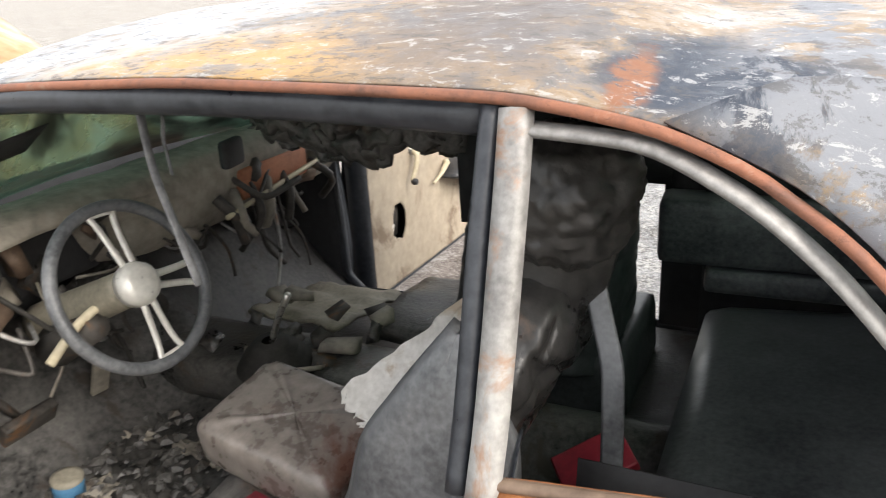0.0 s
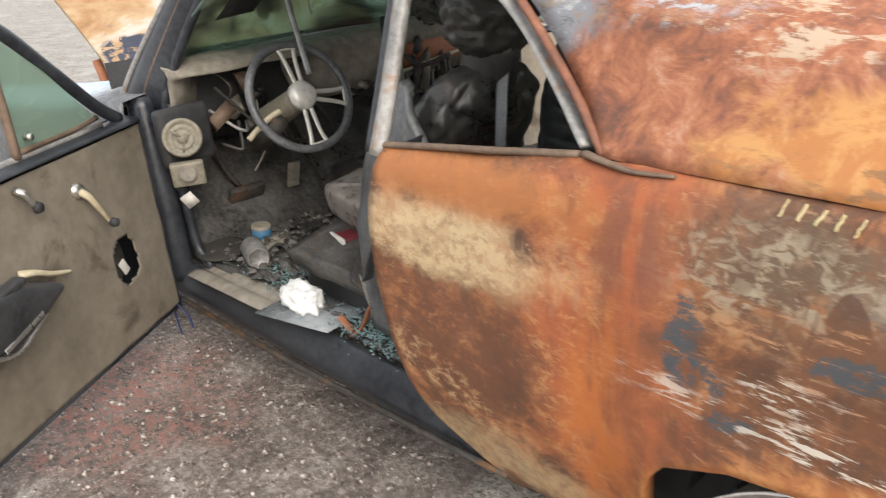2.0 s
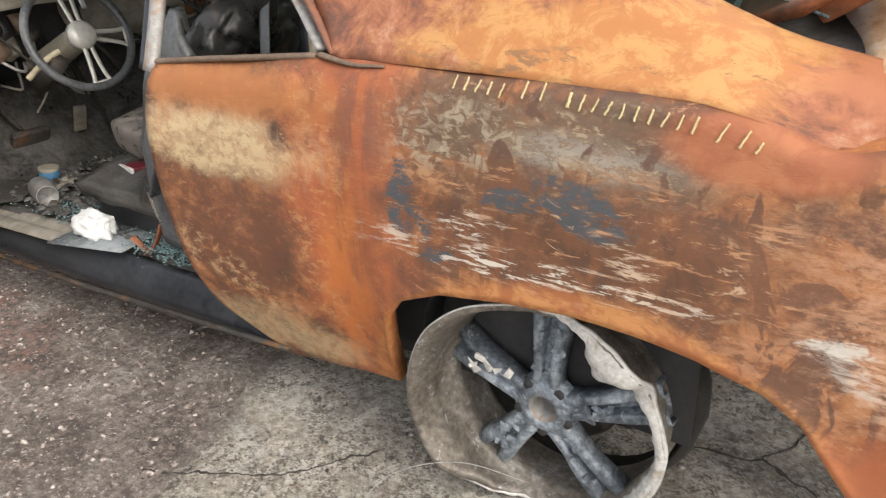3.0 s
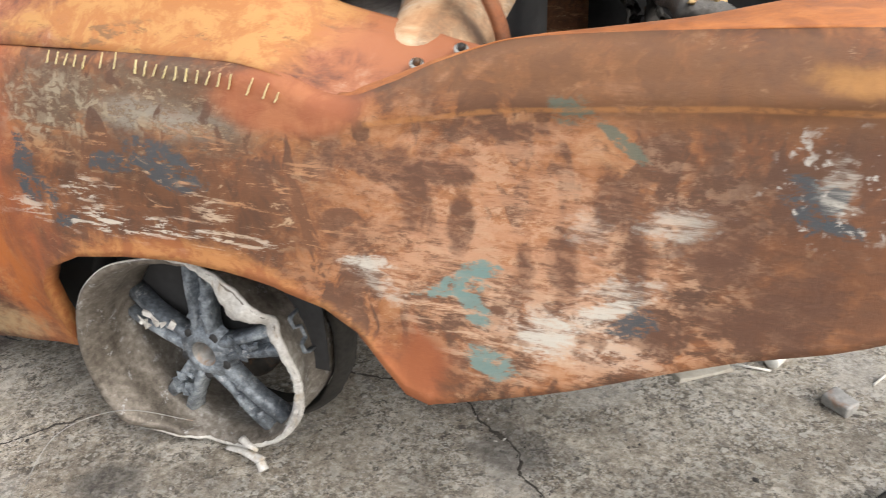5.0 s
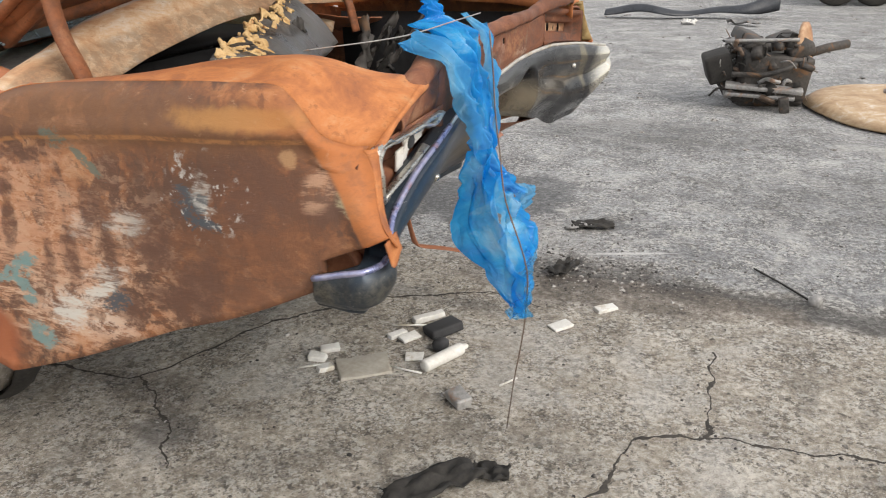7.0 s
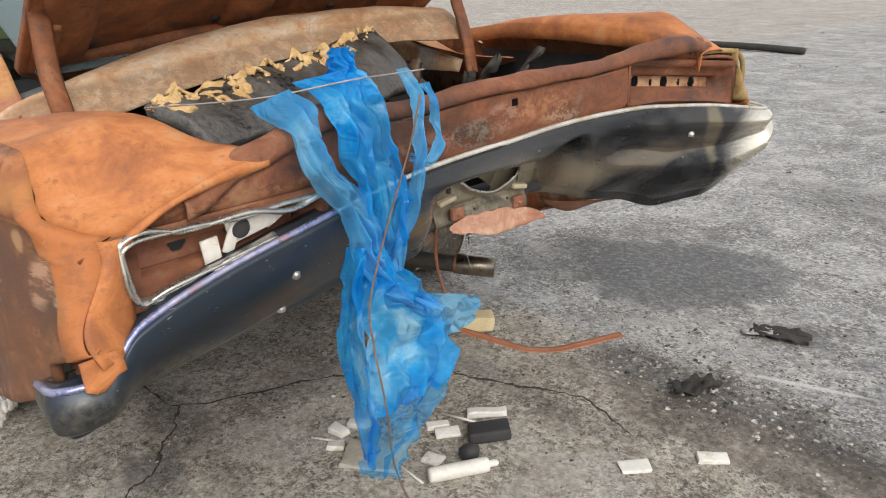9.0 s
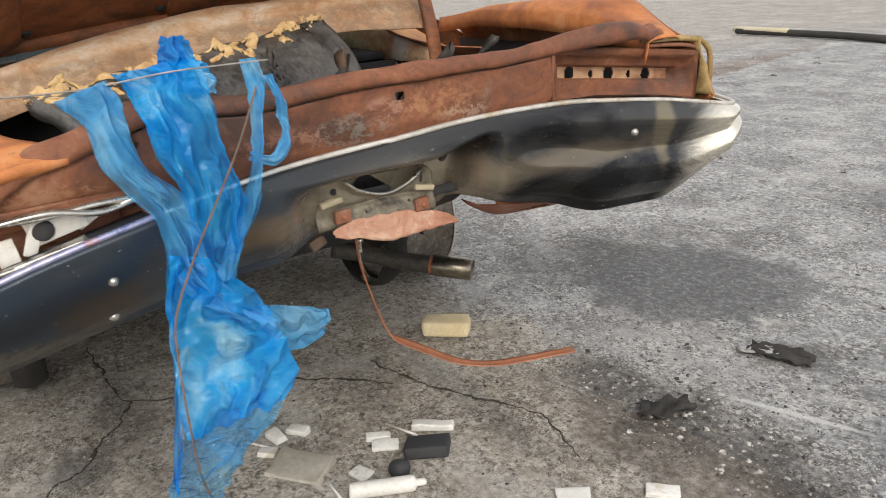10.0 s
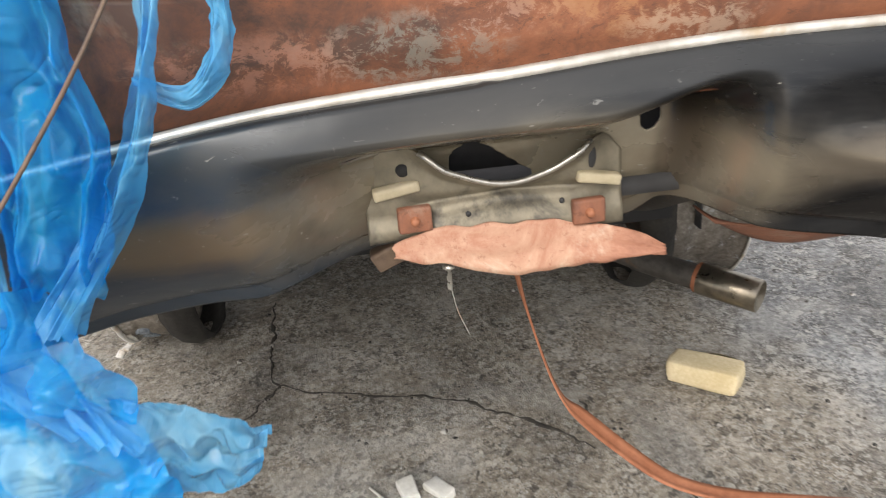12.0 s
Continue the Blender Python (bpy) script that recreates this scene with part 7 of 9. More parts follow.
for yy, r in ((-0.60, 0.0), (-0.30, 0.0)):
    part("cluster_bracket", tube([(-2.60, yy, 0.94), (-2.55, yy + 0.04, 0.87), (-2.60, yy + 0.02, 0.80)], 0.012, 6, 0.5, 8), IRON, dash)
vent = part("air_vent", lathe([(0.048, 0.0), (0.05, 0.012), (0.042, 0.016), (0.036, 0.006), (0.020, 0.004), (0.018, 0.012), (0.010, 0.013), (0.0, 0.006)], 28, pose(-2.50, 0.66, 0.90, 0, 90, 0)), DASH, dash, "grey round air vent")

rw = random.Random(31)
for i in range(34):
    y = rw.uniform(-0.72, 0.7)
    x = rw.uniform(-2.66, -2.5)
    p = Vector((x, y, rw.uniform(0.74, 0.9)))
    q = p + Vector((rw.uniform(-0.05, 0.12), rw.uniform(-0.2, 0.2), rw.uniform(-0.3, 0.02)))
    part("wire_loop", tube([p, (p + q) / 2 + Vector((rw.uniform(0, 0.08), rw.uniform(-0.05, 0.05), -0.05)), q], rw.choice((0.004, 0.006, 0.01)), 6, 1, 12), rw.choice((IRON, DASH, TYRE, STEEL, IRON)), dash, "burnt wiring")
for i in range(22):
    p = (rw.uniform(-2.68, -2.52), rw.uniform(-0.7, 0.7), rw.uniform(0.76, 0.93))
    part("bracket", add_box(bmesh.new(), p, (rw.uniform(0.01, 0.05), rw.uniform(0.03, 0.11), rw.uniform(0.02, 0.07)), (rw.uniform(-40, 40), rw.uniform(-40, 40), rw.uniform(-40, 40)), 0.008, rw), rw.choice((IRON, DASH, CHAR, BROWNED, BROWNED)), dash, "burnt bracket")
for i in range(16):
    p = Vector((rw.uniform(-2.45, -2.0), rw.uniform(-0.15, 0.25), rw.uniform(0.46, 0.52)))
    part("tunnel_scrap", add_box(bmesh.new(), p, (rw.uniform(0.03, 0.12), rw.uniform(0.02, 0.08), rw.uniform(0.01, 0.04)), (rw.uniform(-25, 25), rw.uniform(-25, 25), rw.uniform(0, 180)), 0.01, rw), rw.choice((CHAR, DASH, IRON)), car, "charred scrap on the tunnel")
hub = Vector((-2.212, -0.473, 0.866))
axis = Vector((0.90, -0.05, 0.40)).normalized()
wm = Matrix.Translation(hub) @ axis.to_track_quat("Z", "Y").to_matrix().to_4x4() @ pose(0, 0, 0, 0, 0, 188)
steer = part("steering_wheel", lathe([(0.182 + 0.0145 * math.cos(a), 0.0145 * math.sin(a)) for a in [2 * math.pi * i / 10 for i in range(11)]], 56, wm @ pose(0, 0, -0.03)), VINYL, car, "sooty steering wheel with polished three-spoke centre")
part("horn_button", lathe([(0, 0.012), (0.03, 0.010), (0.045, 0.002), (0.05, -0.012), (0.05, -0.03), (0.0, -0.035)], 32, wm), POLISHED, steer, "polished horn button")
for a in (-5, 72, 170):
    spoke = bmesh.new()
    for o in (-1, 1):
        add_tube(spoke, [(0.04, o * 0.012, -0.015), (0.09, o * 0.016, -0.022), (0.14, o * 0.022, -0.028), (0.178, o * 0.034, -0.03)], (0.009, 0.008), 6, 0.6, 10)
    add_box(spoke, (0.168, 0, -0.03), (0.012, 0.07, 0.008), (0, 0, 0), 0, None, 0.002)
    spoke.transform(wm @ pose(0, 0, 0, 0, 0, a + 90))
    part("spoke", spoke, POLISHED, steer, "polished split spoke")
part("steering_column", tube([hub - axis * 0.03, hub - axis * 0.2, hub - axis * 0.42], (0.042, 0.055), 14, 1, 10), AGED, car, "scorched steering column")
part("column_cover", tube([hub - axis * 0.12 + Vector((0, -0.05, -0.05)), hub - axis * 0.3 + Vector((0, -0.06, -0.06))], (0.03, 0.05), 8), IRON, car)
part("indicator_stalk", tube([hub - axis * 0.12, hub - axis * 0.12 + Vector((-0.02, -0.09, -0.04)), hub - axis * 0.12 + Vector((-0.02, -0.17, -0.09))], 0.011, 8, 1, 8), IVORY, car, "pale stalk")

# ring vent and box by the hinge post
ring = part("kick_vent", lathe([(0.062, 0.0), (0.066, 0.012), (0.058, 0.02), (0.05, 0.008), (0.040, 0.004), (0.036, 0.014), (0.030, 0.004), (0.018, 0.004), (0.016, 0.018), (0.0, 0.018)], 32, pose(-2.452, -0.821, 0.762, 0, 80, -18)), AGED, car, "cream ringed speaker vent")
for a in (20, 140, 260):
    part("vent_bar", tube([Vector((-2.441, -0.821, 0.762)), Vector((-2.441, -0.821 + 0.05 * math.cos(radians(a)), 0.762 + 0.05 * math.sin(radians(a))))], 0.004, 6), AGED, ring)
part("vent_mount", box((-2.50, -0.79, 0.76), (0.05, 0.2, 0.20), (0, 0, 8), 0.02), SOOT, car)
boxy = part("switch_box", box((-2.43, -0.835, 0.645), (0.03, 0.11, 0.085), (0, 10, -25), 0.008), AGED, car, "pale melted switch box")
part("switch_ring", lathe([(0.03, 0), (0.03, 0.006), (0.022, 0.008), (0.0, 0.004)], 20, pose(-2.414, -0.843, 0.65, 0, 80, -25)), DASH, boxy)
part("paper_tag", box((-2.44, -0.845, 0.55), (0.002, 0.045, 0.05), (30, 8, -27)), CLOTH, boxy, "white paper tag")
# pedals
part("brake_pedal", box((-2.66, -0.52, 0.44), (0.03, 0.15, 0.065), (0, 30, 0), 0.008), IRON, car, "wide brake pedal")
part("pedal_arm", tube([(-2.68, -0.53, 0.46), (-2.70, -0.58, 0.56), (-2.72, -0.60, 0.68)], 0.011, 6, 1, 8), IRON, car)
part("gas_pedal", box((-2.62, -0.32, 0.47), (0.015, 0.05, 0.12), (0, 25, -10), 0.004), DASH, car, "narrow gas pedal")
part("floor_cable", tube([(-2.70, -0.25, 0.68), (-2.62, -0.22, 0.5), (-2.60, -0.2, 0.34), (-2.52, -0.24, 0.30)], 0.007, 6, 1, 20), TYRE, car)
# tunnel, shifter boot
part("tunnel_cover", box((-2.25, -0.02, 0.40), (0.75, 0.26, 0.14), (0, 0, 0), 0.04), CHAR, car, "charred transmission tunnel")
boot = part("shifter_boot", lathe([(0.10, 0.0), (0.105, 0.012), (0.085, 0.02), (0.09, 0.034), (0.07, 0.042), (0.074, 0.056), (0.05, 0.064), (0.052, 0.078), (0.02, 0.085)], 24, pose(-2.20, -0.10, 0.465, 8, 0, 0)), TYRE, car, "folded rubber shifter boot")
part("tunnel_mat", sheet(lambda u, v: (-2.50 + 0.34 * u, 0.16 + 0.40 * v, 0.40 + 0.06 * (1 - v) + 0.03 * noise.noise(Vector((u * 5, v * 5, 3)))), 16, 16), AGED, car, "ash-covered carpet on the passenger side", thick=0.012)
part("shift_lever", tube([(-2.20, -0.10, 0.54), (-2.16, -0.11, 0.62), (-2.11, -0.12, 0.70)], 0.009, 8, 1, 8), BRIGHT, boot, "bright shift lever")
# mirror and hanging strips from the header
for pts, r in (([(-1.894, -0.686, 1.31), (-1.885, -0.69, 1.2), (-1.862, -0.688, 1.1), (-1.835, -0.687, 1.0)], 0.012), ([(-1.97, -0.60, 1.31), (-1.96, -0.58, 1.26), (-1.985, -0.56, 1.2), (-1.99, -0.55, 1.14)], 0.008)):
    part("hanging_trim", tube(pts, r * 0.8, 8, 0.4, 20), VINYL, car, "drooping burnt trim strip")
part("mirror", box((-2.389, 0.07, 1.01), (0.03, 0.10, 0.08), (0, 0, 10), 0.015), SOOT, car, "blackened mirror")
def burnt_flap(u, v):
    """Headliner that has come down along the header in a ragged black curtain."""
    drop = (0.07 + 0.13 * math.sin(math.pi * (0.15 + 0.7 * u)) + 0.05 * noise.noise(Vector((u * 6, 3, 1))) + 0.02 * noise.noise(Vector((u * 22, 1, 1)))) * v
    return Vector((-2.38 + 0.68 * u, 0.10 + 0.05 * v + 0.04 * noise.noise(Vector((u * 5, v * 2, 2))), 1.185 - drop)) + wob((u * 9, v * 4, 4), 2.2, 0.03)


part("headliner_flap", sheet(burnt_flap, 60, 24), CHAR, car, "sagging burnt headliner flap", thick=0.012)


# sill plate
part("sill_plate", sheet(lambda u, v: (-2.50 + 0.56 * u, -0.888 + 0.13 * v, 0.262 + 0.030 * u + 0.010 * abs(math.sin(2 * math.pi * v))), 30, 16), DASH, car, "ribbed aluminium sill plate", thick=0.004)

# ---- wheels ----
CHALKY = simple("chalky_melted_alloy", (0.42, 0.40, 0.37), (0.80, 0.79, 0.76), 40, (0.5, 0.8), 0.1, 0.6, 0.003, (0.46, 0.40, 0.32))


def road_wheel(x, y, z, r, side, burnt):
    """A deep five-spoke alloy with its lip melted away over part of the rim."""
    edge_out = spline([-180, -140, -127, -108, -95, -72, -45, -15, 8, 20, 27, 33, 40, 48, 63, 77, 90, 104, 125, 180], [0.092, 0.092, 0.060, 0.022, -0.004, -0.002, -0.002, 0.010, 0.024, 0.034, 0.030, 0.012, 0.040, 0.048, 0.043, 0.038, 0.052, 0.078, 0.092, 0.092])

    def lip(a):
        """How much of the lip has melted away at this angle."""
        if not burnt:
            return 0.0
        deg = (math.degrees(a) + 180) % 360 - 180
        cut = 0.092 - edge_out(deg)
        return cut + min(1.0, cut / 0.03) * (0.006 * noise.noise(Vector((math.cos(a) * 9, math.sin(a) * 9, 1))) + 0.004 * noise.noise(Vector((math.cos(a) * 30, math.sin(a) * 30, 1))))

    def barrel(u, v):
        a = 2 * math.pi * u
        out = 0.092 - lip(a)
        d = -0.16 + (out + 0.16) * min(v / 0.9, 1)
        rr = r - 0.028 + 0.012 * math.exp(-((d + 0.05) / 0.03) ** 2) * -1 + (0.016 * max(0, (d - 0.03) / 0.055) if d > 0.03 else 0)
        if v > 0.9:
            rr += (0.010 + 0.004 * noise.noise(Vector((a * 3, 2, 0)))) * (v - 0.9) / 0.1
        return Vector((rr * math.cos(a), -d, rr * math.sin(a)))
    wheel = part("wheel", sheet(barrel, 160, 26, True), WHEEL, car, "burnt deep-dish alloy wheel with a melted rim" if burnt else "burnt alloy wheel", thick=0.008)
    edge = bmesh.new()
    pts = [Vector(barrel(i / 180, 1.0)) for i in range(181)]
    add_tube(edge, pts, (0.004, 0.004), 6) if not burnt else add_tube(edge, pts, [0.003 + 0.045 * min(0.1, max(0.0, lip(2 * math.pi * i / 180))) for i in range(181)], 6)
    if burnt:
        def curl(u, v):
            """Softened metal of the lip, sagging inwards from the torn edge."""
            a = radians(-58 + 148 * u)
            p = Vector(barrel((a / (2 * math.pi)) % 1.0, 1.0))
            w = (0.020 + 0.030 * max(0.0, noise.noise(Vector((u * 6, 1, 3)))) + 0.05 * math.exp(-(((u - 0.72) / 0.15) ** 2)) + 0.008 * noise.noise(Vector((u * 40, 2, 2)))) * min(1.0, 6 * u) * min(1.0, 5 * (1 - u))
            return p + Vector((-p.x, 0, -p.z)).normalized() * w * v + Vector((0, -0.010 * math.sin(math.pi * v) + 0.018 * v * v, 0)) + wob((u * 14, v * 2, 4), 2, 0.004)
        bmesh.ops.recalc_face_normals(edge, faces=edge.faces)
        flake = sheet(curl, 120, 8)
        part("melted_flake", flake, CHALKY, wheel, "curled chalky flake of melted rim", thick=0.004)
    part("rim_edge", edge, CHALKY, wheel, "chalky melted rim edge")
    for k in range(5):
        a = radians(90 + 72 * k)
        bm = bmesh.new()
        c, s = math.cos(a), math.sin(a)
        prof = ((0.040, 0.034, -0.006), (0.075, 0.029, -0.008), (0.115, 0.031, -0.012), (0.16, 0.036, -0.016), (0.20, 0.042, -0.024), (r - 0.028, 0.050, -0.040))
        rings = []
        for n, (rad, w, d) in enumerate(prof):
            ring_v = []
            groove = (0.0, 0.006, 0.014, 0.022, 0.026, 0.020)[n]
            for o, e in ((-1, -0.034), (-0.94, -0.004), (-0.82, 0.004), (-0.42, 0.005), (-0.30, -groove), (0.30, -groove), (0.42, 0.005), (0.82, 0.004), (0.94, -0.004), (1, -0.034)):
                q = Vector((c * rad - s * w * o, -(d + e), s * rad + c * w * o))
                ring_v.append(bm.verts.new(q + wob(q, 18, 0.003)))
            rings.append(ring_v)
        for p, q in zip(rings, rings[1:]):
            for i in range(9):
                bm.faces.new((p[i], p[i + 1], q[i + 1], q[i]))
        part("spoke", bm, SPOKES, wheel, thick=0.006, bevel=0.003)
        scab = bmesh.new()
        rs = random.Random(40 + k)
        for m in range(7):
            rad, o = rs.uniform(0.08, 0.20), rs.uniform(-0.028, 0.028)
            add_box(scab, (c * rad - s * o, 0.006 + 0.04 * max(0.0, rad - 0.1), s * rad + c * o), (rs.uniform(0.008, 0.03), 0.006, rs.uniform(0.008, 0.022)), (rs.uniform(-20, 20), rs.uniform(0, 90), rs.uniform(-20, 20)), 0.004, rs)
        part("scab", scab, CHALKY if k == 1 else SPOKES, wheel, "flaking chalky scale", smooth=False)
    part("hub", lathe([(0.032, -0.05), (0.033, 0.010), (0.038, 0.014), (0.046, 0.012), (0.068, 0.004), (0.074, -0.03)], 32, pose(0, 0.006, 0, 90, 0, 0)), SPOKES, wheel)
    part("hub_bore", lathe([(0.033, 0.010), (0.029, 0.006), (0.028, -0.045), (0.012, -0.05), (0, -0.05)], 24, pose(0, 0.006, 0, 90, 0, 0)), STEEL, wheel, "bright open hub bore")
    for k in range(5):
        a = radians(54 + 72 * k)
        part("lug_hole", lathe([(0.0, 0.004), (0.011, 0.004), (0.012, 0.0)], 12, Matrix.Translation((0.060 * math.cos(a), 0.001, 0.060 * math.sin(a))) @ pose(0, 0, 0, 90, 0, 0)), SOOT, wheel)
    part("brake_disc", lathe([(0.04, 0.0), (0.13, 0.0), (0.14, -0.01), (0.14, -0.06), (0.04, -0.06)], 32, pose(0, 0.10, 0, 90, 0, 0)), IRON, wheel, "rusty brake drum")
    # shreds of charred tyre round the back half of the rim
    def shred(u, v):
        a = 2 * math.pi * u
        w = 0.5 + 0.5 * noise.noise(Vector((math.cos(a) * 2, math.sin(a) * 2, 5)))
        rr = r - 0.012 + (0.016 + 0.012 * w) * math.sin(math.pi * v)
        return Vector((rr * math.cos(a), 0.13 + 0.10 * v, rr * math.sin(a))) + wob((a * 3, v * 4, 1), 2, 0.006)
    part("tyre_carcass", sheet(shred, 70, 8, True), TYRE, wheel, "charred tyre remains", thick=0.006)
    wheel.matrix_world = Matrix.Translation((x, y, z)) @ pose(0, 0, 0, 0, 0, 0 if side < 0 else 180)
    return wheel


rear_wheel = road_wheel(-0.243, -0.852, 0.288, 0.288, -1, True)
drip = bmesh.new()
add_tube(drip, [(0.02, -0.012, -0.270), (0.06, -0.014, -0.266), (0.10, -0.022, -0.262), (0.135, -0.03, -0.262)], (0.008, 0.014), 8, 0.5, 16)
add_tube(drip, [(0.135, -0.035, -0.262), (0.145, -0.042, -0.270), (0.15, -0.045, -0.275)], (0.013, 0.012), 8, 0.8, 8)
add_tube(drip, [(0.06, 0.0, -0.24), (0.09, -0.01, -0.245), (0.11, -0.01, -0.255)], (0.012, 0.006), 8, 0.7, 8)
part("melted_drip", drip, CHALKY, rear_wheel, "drip of melted alloy")
road_wheel(-0.243, 0.845, 0.288, 0.288, 1, False)
part("wheel_well", sheet(lambda u, v: (-0.12 + 0.42 * math.cos(math.pi * u), -0.86 + 0.53 * v, 0.40 + 0.26 * math.sin(math.pi * u)), 24, 6), SOOT, car, "soot-black wheel well", thick=0.004)
part("rear_axle", tube([(-0.235, -0.75, 0.268), (-0.235, 0.75, 0.268)], 0.045, 12), IRON, car)
part("differential", lathe([(0, -0.13), (0.09, -0.1), (0.13, 0), (0.09, 0.1), (0, 0.13)], 20, pose(-0.235, 0, 0.268, 0, 90, 0)), IRON, car, "sooty differential")
for s in (-1, 1):
    part("frame_rail", tube([(-0.7, s * 0.5, 0.30), (0.2, s * 0.5, 0.45), (0.7, s * 0.5, 0.66)], 0.04, 8, 1, 16), IRON, car)
    part("front_wheel_drum", lathe([(0.0, 0.02), (0.15, 0.02), (0.15, -0.06), (0.0, -0.06)], 24, pose(-3.18, s * 0.78, 0.16, 90 * s, 0, 0)), IRON, car)

# ---- chalk marks on the quarter panel ----
def chalk_mark(x0, z0, w, h, seed):
    """One plain slanted bar of marker paint that follows the skin."""
    r = random.Random(seed)
    lean, tall = r.uniform(0.25, 0.55), r.uniform(0.75, 1.0)
    pts = []
    for k in range(6):
        s = k / 5 - 0.5
        pts.append(side_place(x0 + w * lean * s + r.uniform(-0.0008, 0.0008), z0 + h * tall * s, -1) + Vector((0, -0.0045, 0)))
    return tube(pts, (0.0032, 0.0024), 5, 0.5, 12)


scrawl = [(-0.395 + 0.024 * i, 0.991 - 0.001 * i, 0.022, 0.026) for i in range(5)] + [(-0.255, 0.993, 0.026, 0.034), (-0.222, 0.994, 0.026, 0.034)]
scrawl += [(-0.175 + 0.0225 * i, 0.986 - 0.0016 * i, 0.018, 0.026) for i in range(10)] + [(0.068, 0.966, 0.028, 0.034), (0.10, 0.961, 0.028, 0.034), (0.122, 0.952, 0.028, 0.02)]
for i, (x, z, w, h) in enumerate(scrawl):
    part("chalk_mark", chalk_mark(x, z, w, h, 60 + i), CHALK, car, "yellow paint-marker stroke")

# ---- blue bag tied to the trunk lip ----
def film(left, right, name, label, parent, seed, mat, pleats=5.0, deep=0.02, crush=0.010, slant=1.0):
    """Thin film spanned between two hanging edges, thrown into long slanting folds and sharp creases."""
    la, lb = path3(left, 160), path3(right, 160)

    def zig(t):
        return abs(2 * (t - math.floor(t)) - 1) - 0.5

    def f(u, v):
        i = int(round(v * 159))
        a, b = la[i], lb[i]
        w = max((b - a).length, 0.02)
        p = a.lerp(b, u + 0.05 * noise.noise(Vector((u * 3, v * 5, seed))))
        warp = 0.9 * noise.noise(Vector((u * 2, v * 4.5, seed)))
        gather = min(1.0, 0.10 / w)
        out = deep * zig(pleats * u + slant * v + warp) * (0.45 + 0.55 * gather)
        out += crush * 0.7 * zig(1.3 * pleats * u - 1.5 * slant * v + 1.7 * warp + 1.2 * noise.noise(Vector((u * 3, v * 4, seed + 4))))
        ridge = 1 - abs(noise.noise(Vector((p.y * 12 - p.z * 6, p.z * 7 + p.y * 6, seed))))
        out += 1.0 * crush * ridge**6
        out += 0.012 * math.sin(math.pi * u) + 0.02 * noise.noise(Vector((u * 2, v * 4, seed + 7)))
        rim = 0.007 * noise.noise(Vector((v * 5, seed, u))) * (abs(2 * u - 1) ** 6) + 0.002 * noise.noise(Vector((v * 24, seed, u))) * (abs(2 * u - 1) ** 6)
        return p + Vector((0.012 + out, rim - 0.006, 0.25 * out + 0.012 * noise.noise(Vector((u * 9, seed, 2))) * v**8))
    return finish(name, sheet(f, 64, 120), mat, parent, label)


bag = thing("blue_plastic_bag", "torn translucent blue plastic bag tied over the trunk lip", "plastic bag")
LOW_L = [(1.335, -0.448, 0.885), (1.345, -0.455, 0.85), (1.37, -0.466, 0.78), (1.40, -0.480, 0.685), (1.425, -0.487, 0.612)]
LOW_R = [(1.335, -0.372, 0.86), (1.345, -0.349, 0.826), (1.37, -0.302, 0.75), (1.40, -0.288, 0.665), (1.425, -0.325, 0.622)]
film(LOW_L, LOW_R, "bag_body", "crumpled hanging bag body", bag, 1.0, BAG, 1.5, 0.034, 0.014, 1.2)
film([(1.418, -0.486, 0.63), (1.435, -0.498, 0.59), (1.445, -0.525, 0.555), (1.452, -0.53, 0.525)], [(1.418, -0.305, 0.645), (1.43, -0.345, 0.602), (1.44, -0.405, 0.562), (1.45, -0.452, 0.492)], "bag_hem", "thin see-through bottom of the bag", bag, 23.0, BAG_THIN, 1.8, 0.024, 0.010, 0.5)
film([(1.315, -0.44, 0.88), (1.28, -0.446, 0.78), (1.27, -0.451, 0.68), (1.34, -0.485, 0.61), (1.43, -0.52, 0.555)], [(1.335, -0.43, 0.875), (1.385, -0.47, 0.775), (1.42, -0.484, 0.68), (1.44, -0.50, 0.61), (1.465, -0.52, 0.54)], "bag_side", "slack side of the bag", bag, 17.0, BAG, 2.0, 0.022, 0.012, 1.2)
film([(1.19, -0.541, 1.115), (1.27, -0.515, 1.09), (1.295, -0.505, 1.03), (1.30, -0.477, 0.978), (1.315, -0.443, 0.922), (1.335, -0.443, 0.866), (1.358, -0.425, 0.812), (1.388, -0.36, 0.762)],
     [(1.19, -0.457, 1.14), (1.27, -0.456, 1.105), (1.30, -0.442, 1.02), (1.305, -0.395, 0.956), (1.32, -0.387, 0.904), (1.34, -0.387, 0.853), (1.362, -0.352, 0.80), (1.392, -0.30, 0.745)], "bag_fold", "pale folded edge of the bag", bag, 3.0, BAG_PALE, 1.4, 0.026, 0.009, 0.8)
film([(1.17, -0.45, 1.145), (1.27, -0.44, 1.11), (1.29, -0.42, 1.03), (1.295, -0.395, 0.949), (1.31, -0.40, 0.856)],
     [(1.17, -0.315, 1.155), (1.265, -0.32, 1.12), (1.285, -0.315, 1.03), (1.295, -0.30, 0.95), (1.315, -0.335, 0.834)], "bag_middle", "crinkled clear film between the folds", bag, 5.0, BAG, 3.2, 0.024, 0.014, 0.7)
